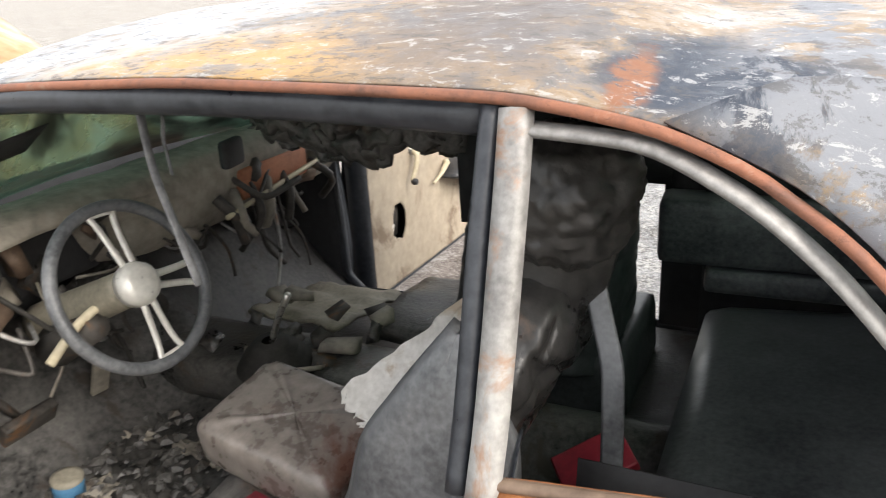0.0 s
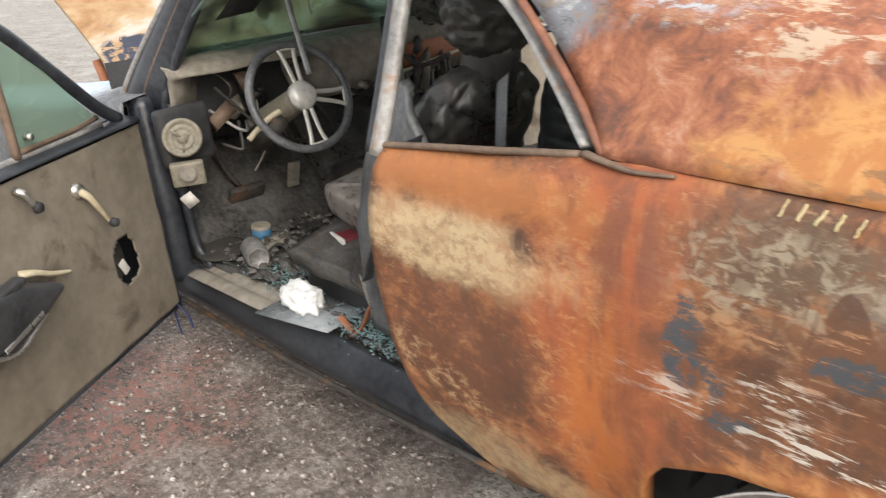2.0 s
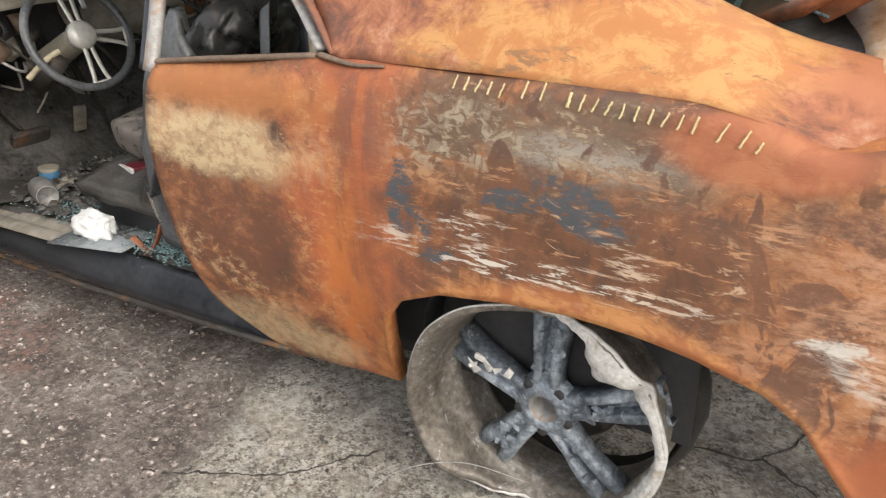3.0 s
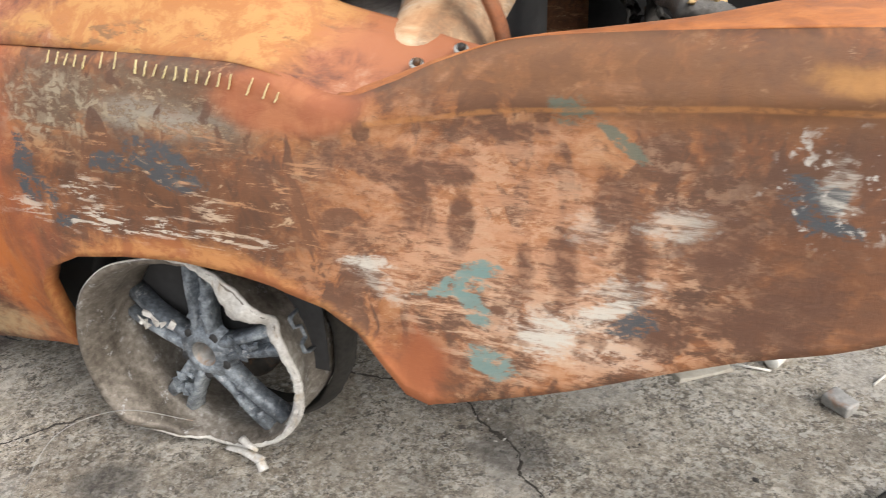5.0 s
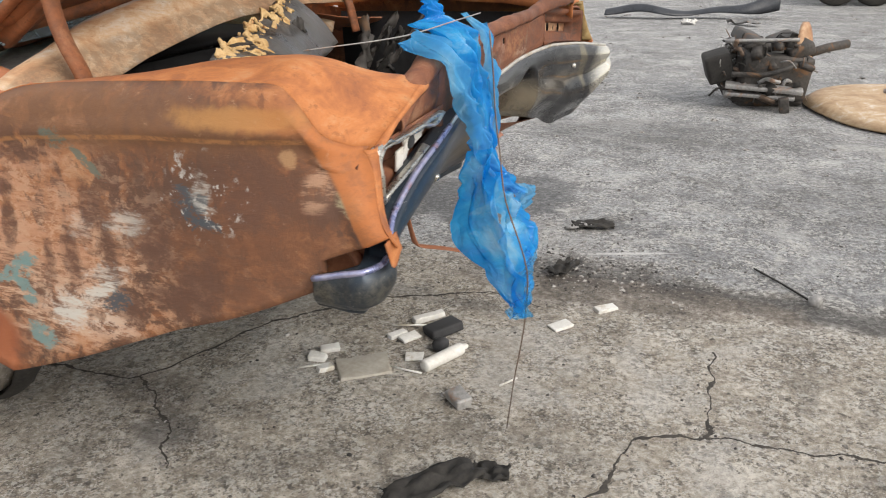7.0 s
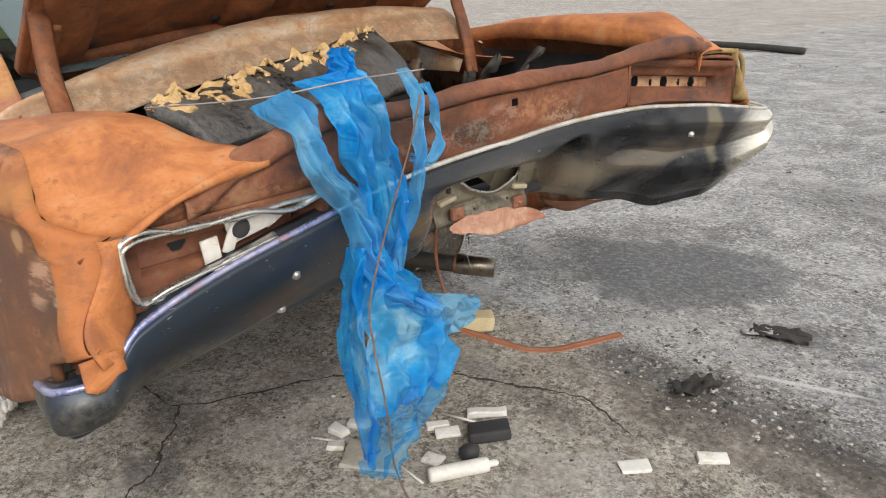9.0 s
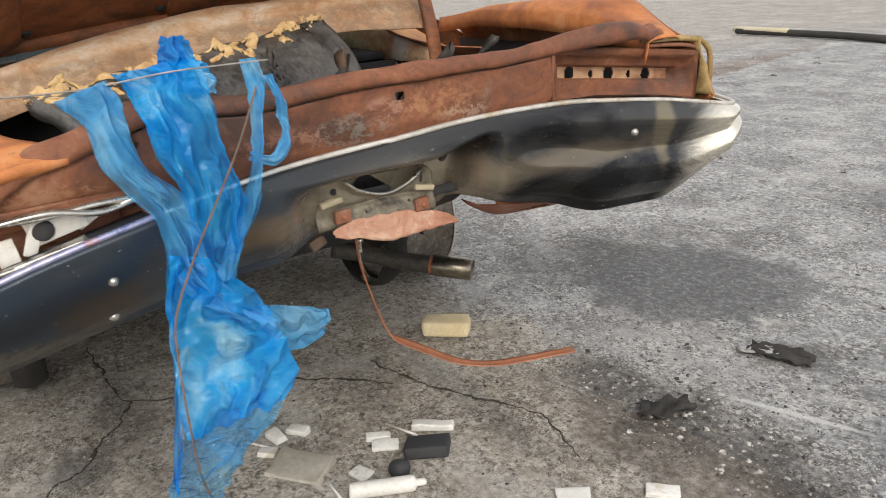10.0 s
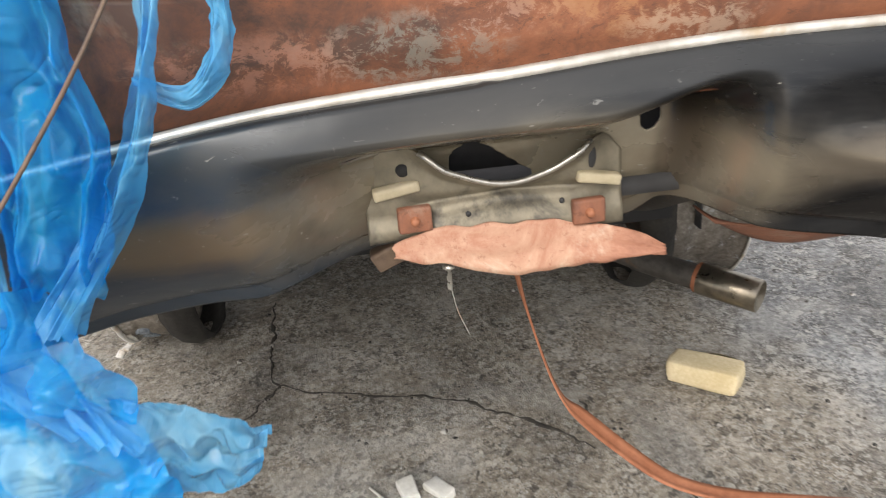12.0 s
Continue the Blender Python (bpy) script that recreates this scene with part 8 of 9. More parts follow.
film([(1.21, -0.249, 1.15), (1.27, -0.258, 1.105), (1.285, -0.268, 1.03), (1.30, -0.283, 0.98), (1.31, -0.316, 0.92), (1.323, -0.36, 0.859), (1.336, -0.385, 0.825)],
     [(1.21, -0.217, 1.15), (1.27, -0.228, 1.105), (1.285, -0.251, 1.029), (1.30, -0.262, 0.978), (1.312, -0.285, 0.917), (1.325, -0.325, 0.853), (1.339, -0.345, 0.817)], "bag_strand", "twisted blue strand", bag, 7.0, BAG_PALE, 1.2, 0.010, 0.003, 2.0)
film([(1.25, -0.225, 1.125), (1.272, -0.212, 1.07), (1.28, -0.214, 1.03), (1.285, -0.24, 0.998), (1.28, -0.272, 1.01)],
     [(1.25, -0.205, 1.125), (1.272, -0.194, 1.06), (1.28, -0.20, 1.01), (1.287, -0.238, 0.978), (1.28, -0.276, 0.995)], "bag_loop", "loose loop of blue film", bag, 9.0, BAG_PALE, 1.0, 0.006, 0.003)
film([(1.165, -0.36, 1.195), (1.175, -0.372, 1.16), (1.19, -0.385, 1.126), (1.205, -0.40, 1.10)], [(1.165, -0.318, 1.19), (1.178, -0.305, 1.155), (1.19, -0.285, 1.122), (1.205, -0.29, 1.10)], "bag_knot", "knotted tuft of blue film", bag, 11.0, BAG, 2.5, 0.024, 0.012)
film([(1.36, -0.33, 0.775), (1.365, -0.30, 0.765), (1.37, -0.25, 0.75), (1.375, -0.206, 0.735)], [(1.37, -0.335, 0.69), (1.375, -0.305, 0.68), (1.38, -0.265, 0.675), (1.385, -0.22, 0.70)], "bag_flap", "clear loose lower flap", bag, 13.0, BAG_PALE, 2.0, 0.012, 0.006)
wire = thing("copper_wire", "thin copper wire stretched across the trunk opening and hanging down", "wire")
part("wire_span", tube([(1.05, -0.66, 1.115), (1.2, -0.5, 1.13), (1.265, -0.35, 1.15), (1.262, -0.215, 1.15)], 0.0016, 6, 1, 24), STEEL, wire)
part("wire_drop", tube([(1.30, -0.255, 1.115), (1.325, -0.30, 1.04), (1.355, -0.365, 0.95), (1.385, -0.42, 0.88), (1.42, -0.475, 0.78), (1.48, -0.49, 0.6), (1.40, -0.33, 0.2), (1.36, -0.25, 0.01)], 0.0019, 6, 1, 40), BROWNED, wire)

# ---- foam and charred stuff in the trunk ----
def foam_back(u, v):
    top = Vector((0.72, -0.54, 1.045)).lerp(Vector((0.38, 0.28, 1.125)), u)
    low = Vector((0.86, -0.48, 0.97)).lerp(Vector((0.53, 0.33, 0.97)), u)
    p = top.lerp(low, v)
    p.z += 0.02 * math.sin(math.pi * v) + 0.016 * noise.noise(Vector((u * 9, v * 3, 0))) * (1 - v)
    return p + wob(p, 9, 0.010)


foam = tagged(finish("seat_foam", sheet(foam_back, 60, 20), CHAR, None, "", thick=0.04), "charred seat padding with yellow foam edge in the open trunk", "seat padding")


def foam_crust(u, v):
    reach = 0.30 + 0.55 * max(0, noise.noise(Vector((u * 7, 2, 0)))) + 0.2 * (u < 0.35)
    p = foam_back(u, v * reach) + Vector((0.012, 0, 0.026))
    return p + wob(p, 22, 0.022) + wob(p, 60, 0.010) - Vector((0.01, 0, 0.02)) * v


crust = sheet(foam_crust, 240, 30)
torn = [f for f in crust.faces if noise.noise(f.calc_center_median() * 26) + 0.5 * noise.noise(f.calc_center_median() * 70) > 0.22 or noise.noise(f.calc_center_median() * 8 + Vector((3, 1, 2))) > 0.34]
bmesh.ops.delete(crust, geom=torn, context="FACES")
part("foam_edge", crust, FOAM, foam, "crumbling yellow foam", thick=0.008)
rf = random.Random(11)
junk = thing("trunk_debris", "charred scraps and bent strips in the trunk", "debris")
for i in range(9):
    x, y = rf.uniform(0.5, 0.9), rf.uniform(0.05, 0.5)
    a, b = Vector((x, y, 0.86)), Vector((x + rf.uniform(-0.15, 0.15), y + rf.uniform(-0.2, 0.2), rf.uniform(0.95, 1.12)))
    part("scrap", sheet(lambda u, v, a=a, b=b, i=i: a.lerp(b, u) + Vector((0.02, 0.05, 0)) * (v - 0.5) * (1.2 - u) + wob((u * 2 + i, v * 2, i), 2.5, 0.03), 16, 6), IRON if i % 2 else TYRE, junk, thick=0.003)

# ---- loose things on the ground behind the car ----
def on_ground(x, y, lift=0.0):
    return Vector((x, y, ground_z(x, y) + lift))


def lying(name, bm, mat, label, category, group="", **kw):
    return tagged(finish(name, bm, mat, None, "", **kw), label, category, group)


def tube_bottle(a, b, r):
    """A lying plastic bottle with shoulder and cap."""
    a, b = Vector(a), Vector(b)
    l = (b - a).length
    return lathe([(0, 0), (r * 0.85, 0.0), (r, 0.008), (r, l * 0.80), (r * 0.9, l * 0.85), (r * 0.45, l * 0.87), (r * 0.45, l * 0.97), (r * 0.25, l), (0, l)], 24, Matrix.Translation(a) @ (b - a).to_track_quat("Z", "Y").to_matrix().to_4x4())


tb0, tb1 = on_ground(1.01, -0.055, 0.022), on_ground(1.09, 0.13, 0.020)
bottle = lying("bottle", tube_bottle(tb0, tb1, 0.022), WHITE, "white plastic bottle lying on the concrete", "bottle")


def slab_piece(x, y, l, w, h, turn, mat, label, group, seed, bend=0.0):
    r = random.Random(seed)
    bm = add_box(bmesh.new(), (0, 0, 0), (l, w, h), (0, 0, 0), min(l, w) * 0.08, r)
    bmesh.ops.subdivide_edges(bm, edges=bm.edges, cuts=3, use_grid_fill=True)
    for v in bm.verts:
        v.co.z += bend * (v.co.x / l) ** 2 * 4 * 0.25 + 0.12 * h * noise.noise(v.co * 40)
        v.co += wob(v.co + Vector((seed, 0, 0)), 30, min(l, w) * 0.04)
    bm.transform(Matrix.Translation(on_ground(x, y, h * 0.45)) @ pose(0, 0, 0, r.uniform(-4, 4), r.uniform(-4, 4), turn))
    return lying("wax_piece" if mat is WHITE else "scrap_piece", bm, mat, label, "debris", group, bevel=min(h, w) * 0.15)


PIECES = ((0.64, -0.11, 0.06, 0.035, 0.018, 15), (0.65, -0.045, 0.065, 0.034, 0.018, 35), (0.823, 0.131, 0.07, 0.026, 0.016, 62), (0.872, 0.127, 0.075, 0.042, 0.012, 62), (0.944, 0.012, 0.06, 0.045, 0.014, 15), (0.875, 0.285, 0.125, 0.036, 0.024, 50), (0.70, -0.16, 0.05, 0.036, 0.016, 50))
for i, (x, y, l, w, h, t) in enumerate(PIECES):
    slab_piece(x, y, l, w, h, t, WHITE, "broken white plastic piece on the concrete", "white scraps", 30 + i)
GREY_FILM = simple("cloudy_plastic", (0.30, 0.27, 0.22), (0.46, 0.43, 0.37), 20, (0.35, 0.6))
slab_piece(0.815, -0.11, 0.17, 0.11, 0.012, 38, GREY_FILM, "cloudy grey flattened plastic piece with thin sticks", "", 41, 0.02)
slab_piece(1.342, 0.414, 0.085, 0.05, 0.010, 55, WHITE, "small white tile chip on the concrete", "white chips", 42)
slab_piece(1.468, 0.603, 0.085, 0.045, 0.010, 45, WHITE, "small white tile chip on the concrete", "white chips", 43)
slab_piece(1.18, -0.172, 0.075, 0.05, 0.035, -35, STEEL, "small grey concrete lump", "", 44)
tray = lying("black_tray", add_box(bmesh.new(), on_ground(0.965, 0.212, 0.02), (0.085, 0.125, 0.035), (6, -8, -38), 0, None, 0.008), SOOT, "crushed black plastic tray", "tray")
rock = bmesh.new()
bmesh.ops.create_icosphere(rock, subdivisions=2, radius=0.03)
for v in rock.verts:
    v.co += wob(v.co, 30, 0.008)
rock.transform(Matrix.Translation(on_ground(1.004, 0.098, 0.02)))
lying("black_lump", rock, SOOT, "round black charred lump", "debris")
for a, b in (((0.615, -0.19, 0.008), (0.69, -0.145, 0.012)), ((0.90, -0.075, 0.01), (1.012, -0.078, 0.012)), ((0.783, 0.178, 0.012), (0.894, 0.221, 0.014)), ((1.268, -0.045, 0.006), (1.305, 0.018, 0.006))):
    lying("stick", tube([Vector(a), Vector(b)], 0.0035, 6), WHITE, "thin white plastic stick on the concrete", "stick", "white sticks")
sp = bmesh.new()
add_box(sp, (0, 0, 0), (0.17, 0.09, 0.06), (0, 0, 0), 0, None, 0.014)
bmesh.ops.subdivide_edges(sp, edges=sp.edges, cuts=2)
for v in sp.verts:
    v.co += wob(v.co, 22, 0.008)
sp.transform(Matrix.Translation(on_ground(0.405, 0.645, 0.036)) @ pose(0, 0, 0, 0, 0, 52))
lying("foam_block", sp, SPONGE, "cream foam block lying under the tail", "foam")


def strap(u, v):
    line = path3([(1.02, 0.045, 0.785), (0.918, 0.076, 0.682), (0.883, 0.108, 0.529), (0.891, 0.174, 0.342), (0.968, 0.219, 0.324), (1.047, 0.293, 0.294), (1.083, 0.412, 0.270), (1.149, 0.587, 0.277)], 50)
    i = int(round(u * 49))
    p = line[i]
    t = (line[min(i + 1, 49)] - line[max(i - 1, 0)]).normalized()
    n = t.cross(Vector((0, 0, 1)))
    n = n.normalized() if n.length > 0.05 else Vector((1, 0, 0))
    return p + n * (0.004 + 0.011 * min(1.0, max(0.0, (u - 0.3) / 0.25))) * (v - 0.5) * 2 + Vector((0, 0, 0.008 * abs(v - 0.5)))


part("hanging_strap", sheet(strap, 50, 5), COPPER, bumper, "long bent rusted steel strap hanging from the bumper", thick=0.003)


def crumple(name, x, y, l, w, h, turn, mat, label, seed):
    def f(u, v):
        p = Vector(((u - 0.5) * l, (v - 0.5) * w * (1 - 0.5 * abs(u - 0.5)), 0))
        return p + Vector((0, 0, h * (0.5 + 0.8 * noise.noise(Vector((u * 4 + seed, v * 4, 0)))))) + wob((u * 3, v * 3, seed), 2, w * 0.15)
    bm = sheet(f, 18, 12)
    lo = min(v.co.z for v in bm.verts)
    bm.transform(Matrix.Translation(on_ground(x, y, -lo + 0.002)) @ pose(0, 0, 0, 0, 0, turn))
    return lying(name, bm, mat, label, "debris", thick=0.003)


crumple("black_scrap", 1.225, 0.885, 0.16, 0.08, 0.035, 70, TYRE, "curled black rubber scrap", 3)
crumple("grey_film", 1.17, 1.40, 0.13, 0.06, 0.02, 50, STEEL, "crumpled grey foil scrap", 6)
crumple("charred_rag", 1.26, -0.56, 0.26, 0.11, 0.035, 50, TYRE, "charred rag on the concrete", 9)
crumple("charred_rag", 1.385, -0.455, 0.10, 0.07, 0.02, 10, TYRE, "charred rag on the concrete", 10)
crumple("black_scrap", 1.23, 1.43, 0.2, 0.1, 0.02, 20, TYRE, "flat black rubber scrap on the concrete", 12)
rod = thing("wire_rod", "thin black rod with a clay clod on its end", "rod")
part("rod", tube([on_ground(1.966, 1.178, 0.006), on_ground(2.08, 1.05, 0.008), on_ground(2.186, 0.919, 0.008)], 0.004, 6, 1, 16), TYRE, rod)
clod = bmesh.new()
bmesh.ops.create_icosphere(clod, subdivisions=2, radius=0.028)
for v in clod.verts:
    v.co += wob(v.co, 35, 0.010)
clod.transform(Matrix.Translation(on_ground(2.19, 0.914, 0.016)))
part("clod", clod, STEEL, rod)

lying("loose_wire", tube([(-0.56, -1.22, 0.006), (-0.50, -1.10, 0.16), (-0.36, -1.02, 0.215), (-0.22, -0.95, 0.17)], 0.0011, 5, 1, 30), STEEL, "thin pale wire looping from the burnt wheel to the ground", "wire")

# ---- distant things ----
CRACKS = (((-0.36, -0.48), (0.02, -0.45), (0.15, -0.42), (0.24, -0.22), (0.32, 0.02), (0.42, 0.16), (0.59, 0.31)), ((0.15, -0.42), (0.30, -0.50), (0.42, -0.60), (0.56, -0.75)),
          ((1.87, 0.42), (1.89, -0.07), (1.72, -0.14), (1.65, -0.41), (1.48, -0.72)), ((0.41, 0.32), (0.77, 0.45), (1.0, 0.58), (1.24, 0.53)), ((-1.16, -1.25), (-0.83, -1.06), (-0.69, -0.88)), ((1.89, -0.07), (2.3, -0.02), (2.8, 0.1)))
CRACK_MAT = simple("dirt_in_crack", (0.025, 0.022, 0.019), (0.075, 0.066, 0.056), 60, (0.9, 1.0))
rc = random.Random(3)
for pts in CRACKS:
    line = path3([(x, y, 0) for x, y in pts], 90)
    vv, ff = [], []
    for i, p in enumerate(line):
        t = (line[min(i + 1, 89)] - line[max(i - 1, 0)]).normalized()
        n = Vector((-t.y, t.x, 0))
        c = p + n * 0.022 * noise.noise(Vector((p.x * 14, p.y * 14, 0))) + n * 0.008 * noise.noise(Vector((p.x * 50, p.y * 50, 1)))
        w = 0.0025 + 0.022 * abs(noise.noise(Vector((p.x * 13, p.y * 13, 4)))) ** 1.4
        for o in (-1, -0.3, 0.4, 1):
            q = c + n * w * o * rc.uniform(0.4, 1.5)
            vv.append((q.x, q.y, ground_z(q.x, q.y) + (0.0018 if abs(o) < 0.9 else -0.002)))
    for i in range(89):
        for j in range(3):
            ff.append((4 * i + j, 4 * i + j + 1, 4 * i + j + 5, 4 * i + j + 4))
    tagged(from_lists("crack", vv, ff, CRACK_MAT), "dirt-filled crack in the concrete slab", "crack", kind="structure")

eng = thing("engine_block", "burnt engine block with hoses and flywheel lying on the concrete", "engine")
ec = Vector((1.86, 4.72, 0))
re = random.Random(21)
part("block", add_box(bmesh.new(), ec + Vector((0, 0, 0.26)), (0.52, 0.62, 0.34), (4, 6, 20), 0, None, 0.03), IRON, eng)
part("valve_cover", add_box(bmesh.new(), ec + Vector((-0.12, 0.02, 0.47)), (0.2, 0.55, 0.10), (4, 20, 20), 0, None, 0.03), IRON, eng)
part("valve_cover", add_box(bmesh.new(), ec + Vector((0.16, 0.02, 0.45)), (0.2, 0.55, 0.10), (4, -20, 20), 0, None, 0.03), IRON, eng)
part("flywheel", lathe([(0, 0.02), (0.05, 0.02), (0.06, 0.008), (0.15, 0.006), (0.17, 0.018), (0.225, 0.016), (0.23, -0.014), (0, -0.02)], 36, pose(2.14, 4.74, 0.40, 0, 82, -12)), TAN_STEEL, eng, "tan flywheel")
part("shaft", tube([(2.16, 4.9, 0.36), (2.3, 5.0, 0.40), (2.46, 5.08, 0.43)], 0.035, 10), IRON, eng)
for i in range(110):
    p = ec + Vector((re.uniform(-0.32, 0.3), re.uniform(-0.40, 0.05), re.uniform(0.10, 0.50)))
    q = p + Vector((re.uniform(-0.14, 0.14), re.uniform(-0.05, 0.05), re.uniform(-0.07, 0.07)))
    part("hose", tube([p, (p + q) / 2 + Vector((0, -0.03, re.uniform(0, 0.05))), q], re.choice((0.004, 0.006, 0.009, 0.016)), 6, 1, 8), rr.choice((IRON, STEEL, TYRE, BROWNED)), eng)
for i in range(70):
    p = ec + Vector((re.uniform(-0.32, 0.32), re.uniform(-0.38, 0.05), re.uniform(0.08, 0.52)))
    part("bracket", add_box(bmesh.new(), p, (re.uniform(0.03, 0.12), re.uniform(0.02, 0.08), re.uniform(0.02, 0.07)), (re.uniform(-40, 40), re.uniform(-40, 40), re.uniform(0, 90)), 0.006, re), rr.choice((IRON, STEEL, TYRE, BROWNED, IRON)), eng)
part("sump", add_box(bmesh.new(), ec + Vector((0.0, 0.02, 0.08)), (0.5, 0.5, 0.16), (0, 0, 20), 0, None, 0.03), IRON, eng)
part("flange", add_box(bmesh.new(), ec + Vector((0.02, -0.36, 0.17)), (0.56, 0.10, 0.035), (8, 3, 4), 0, None, 0.008), STEEL, eng, "grey cast flange")
part("flange", add_box(bmesh.new(), ec + Vector((0.0, -0.37, 0.11)), (0.50, 0.06, 0.03), (4, 2, 3), 0, None, 0.008), STEEL, eng, "grey cast flange")
part("cover", add_box(bmesh.new(), ec + Vector((-0.34, -0.22, 0.30)), (0.20, 0.26, 0.22), (5, -18, 12), 0, None, 0.03), TYRE, eng, "black side cover")
part("pipe", tube([ec + Vector((-0.22, -0.40, 0.27)), ec + Vector((0.0, -0.43, 0.28)), ec + Vector((0.16, -0.41, 0.33)), ec + Vector((0.22, -0.36, 0.36))], 0.020, 10, 1, 16), IRON, eng, "sooty exhaust pipe")
part("mount", add_box(bmesh.new(), ec + Vector((0.18, -0.42, 0.06)), (0.07, 0.06, 0.12), (8, -12, 10), 0, None, 0.012), IRON, eng)
part("rail", tube([ec + Vector((-0.3, -0.30, 0.50)), ec + Vector((0.0, -0.32, 0.52)), ec + Vector((0.22, -0.3, 0.53))], 0.014, 8, 1, 10), STEEL, eng)


def panel_disc(u, v):
    a = 2 * math.pi * u
    r = v
    p = Vector((0.80 * r * math.cos(a) * (1 + 0.06 * math.sin(3 * a)), 0.86 * r * math.sin(a), 0.05 + 0.05 * (1 - r**4) - 0.035 * max(0, r - 0.93) / 0.07))
    return Vector((2.99, 4.62, 0)) + p + wob(p, 2, 0.012)


lying("tan_panel", sheet(panel_disc, 60, 14, True), make_plain_rust("tan_fired_panel", ((0.28, 0.17, 0.09), (0.42, 0.28, 0.16), (0.5, 0.36, 0.22), (0.66, 0.6, 0.52)), (0.62, 0.55, 0.46)), "large tan fire-bleached panel lying flat", "panel", thick=0.02)
lying("pale_stick", tube([(2.75, 4.75, 0.125), (3.1, 4.95, 0.13)], 0.03, 8, 0.6, 6), STEEL, "pale bent strip lying on the tan panel", "strip")


def plastic_bumper(u, v):
    x = -0.6 + 2.5 * u
    h = 0.12 + (0.30 * ((u - 0.7) / 0.3) ** 2 if u > 0.7 else 0) + 0.03 * math.sin(u * 9)
    return Vector((x, 10.3 + 0.5 * u + 0.25 * v + 0.06 * math.sin(u * 14), 0.02 + h * math.sin(math.pi * (0.1 + 0.85 * v)) + 0.05 * math.sin(u * 7) ** 2))


lying("torn_bumper", sheet(plastic_bumper, 50, 10), JAMB, "torn dark plastic bumper cover lying in the yard", "bumper", thick=0.01)
crumple("bright_scrap", 1.45, 10.0, 0.5, 0.16, 0.08, -30, STEEL, "pale torn plastic scrap", 14)
crumple("white_scrap", 0.72, 9.9, 0.2, 0.24, 0.06, 0, WHITE, "white plastic scrap lying in the yard", 15)

veh = thing("parked_truck", "grey-blue parked truck seen low with dark tyres", "truck")
part("body", add_box(bmesh.new(), (4.6, 14.4, 1.35), (4.4, 1.9, 1.5), (0, 0, 8), 0, None, 0.12), JAMB, veh)
for x, y in ((2.75, 13.3), (3.35, 13.4), (6.0, 13.75)):
    w = part("wheel", lathe([(0.2, -0.1), (0.33, -0.11), (0.37, -0.07), (0.37, 0.07), (0.33, 0.11), (0.2, 0.1)], 32, pose(x, y, 0.37, 90, 0, 8)), TYRE, veh)
    part("rim", lathe([(0, 0.06), (0.05, 0.065), (0.06, 0.04), (0.17, 0.05), (0.2, 0.1)], 24, pose(x, y, 0.37, 90, 0, 8)), WHITE, w, "white steel rim")
part("chassis", add_box(bmesh.new(), (4.6, 14.3, 0.62), (4.0, 1.5, 0.14), (0, 0, 8)), SOOT, veh)
pole = thing("charred_pole", "charred pole lying across the yard", "pole")
part("pole", tube([(-4.9, 9.3, 0.06), (-3.4, 9.4, 0.06), (-2.6, 9.35, 0.05)], 0.06, 8, 0.8, 12), TYRE, pole)
part("pale_end", tube([(-4.95, 9.3, 0.08), (-4.1, 9.35, 0.085)], 0.05, 8, 0.8, 6), IVORY, pole, "pale bare end")
pal = thing("wooden_pallet", "weathered wooden pallet far across the yard", "pallet")
WOOD = simple("weathered_wood", (0.16, 0.085, 0.05), (0.34, 0.2, 0.12), 14, (0.75, 0.95), 0, 0.4, 0.003, None, (1, 8, 8))
for k in range(3):
    part("bearer", add_box(bmesh.new(), (-27, 7.5 + 1.1 * k, 0.09), (1.2, 0.12, 0.1)), WOOD, pal)
for k in range(6):
    part("slat", add_box(bmesh.new(), (-27.5 + 0.2 * k, 8.6, 0.16), (0.13, 2.6, 0.03)), WOOD, pal)

# ---- loose things in the cabin ----
def cloth_lump(name, c, r, mat, label, category, seed, flat=0.7):
    bm = bmesh.new()
    bmesh.ops.create_icosphere(bm, subdivisions=4, radius=1.0)
    for v in bm.verts:
        n = v.co.normalized()
        k = 1 + 0.45 * noise.noise(n * 2.2 + Vector((seed, 0, 0))) + 0.22 * noise.noise(n * 5 + Vector((seed, 3, 0)))
        v.co = Vector(c) + Vector((n.x * r[0] * k, n.y * r[1] * k, max(n.z, -0.5) * r[2] * k))
    return lying(name, bm, mat, label, category)


cloth_lump("white_tissue", (-1.875, -0.80, 0.335), (0.085, 0.05, 0.045), simple("white_tissue", (0.72, 0.72, 0.7), (0.85, 0.85, 0.84), 30, (0.9, 1.0), 0, 0.6, 0.003), "crumpled white tissue on the door sill", "tissue", 2)
plate = lying("glass_pane", add_box(bmesh.new(), (-1.83, -0.775, 0.307), (0.30, 0.24, 0.005), (-3, -2, 12)), simple("dusty_pane", (0.20, 0.22, 0.23), (0.34, 0.36, 0.37), 12, (0.2, 0.4)), "dusty grey sheet lying on the door sill", "sheet")
can = lying("spray_can", lathe([(0, 0), (0.038, 0.0), (0.041, 0.006), (0.041, 0.12), (0.037, 0.132), (0.037, 0.136), (0.033, 0.136), (0.032, 0.128), (0, 0.128)], 28, Matrix.Translation((-2.36, -0.69, 0.342)) @ pose(0, 0, 0, 0, 88, -20)), STEEL, "sooty metal can lying on the cabin floor", "can")
tin = thing("paint_tin", "round blue tin with a pale lid on the floor", "tin")
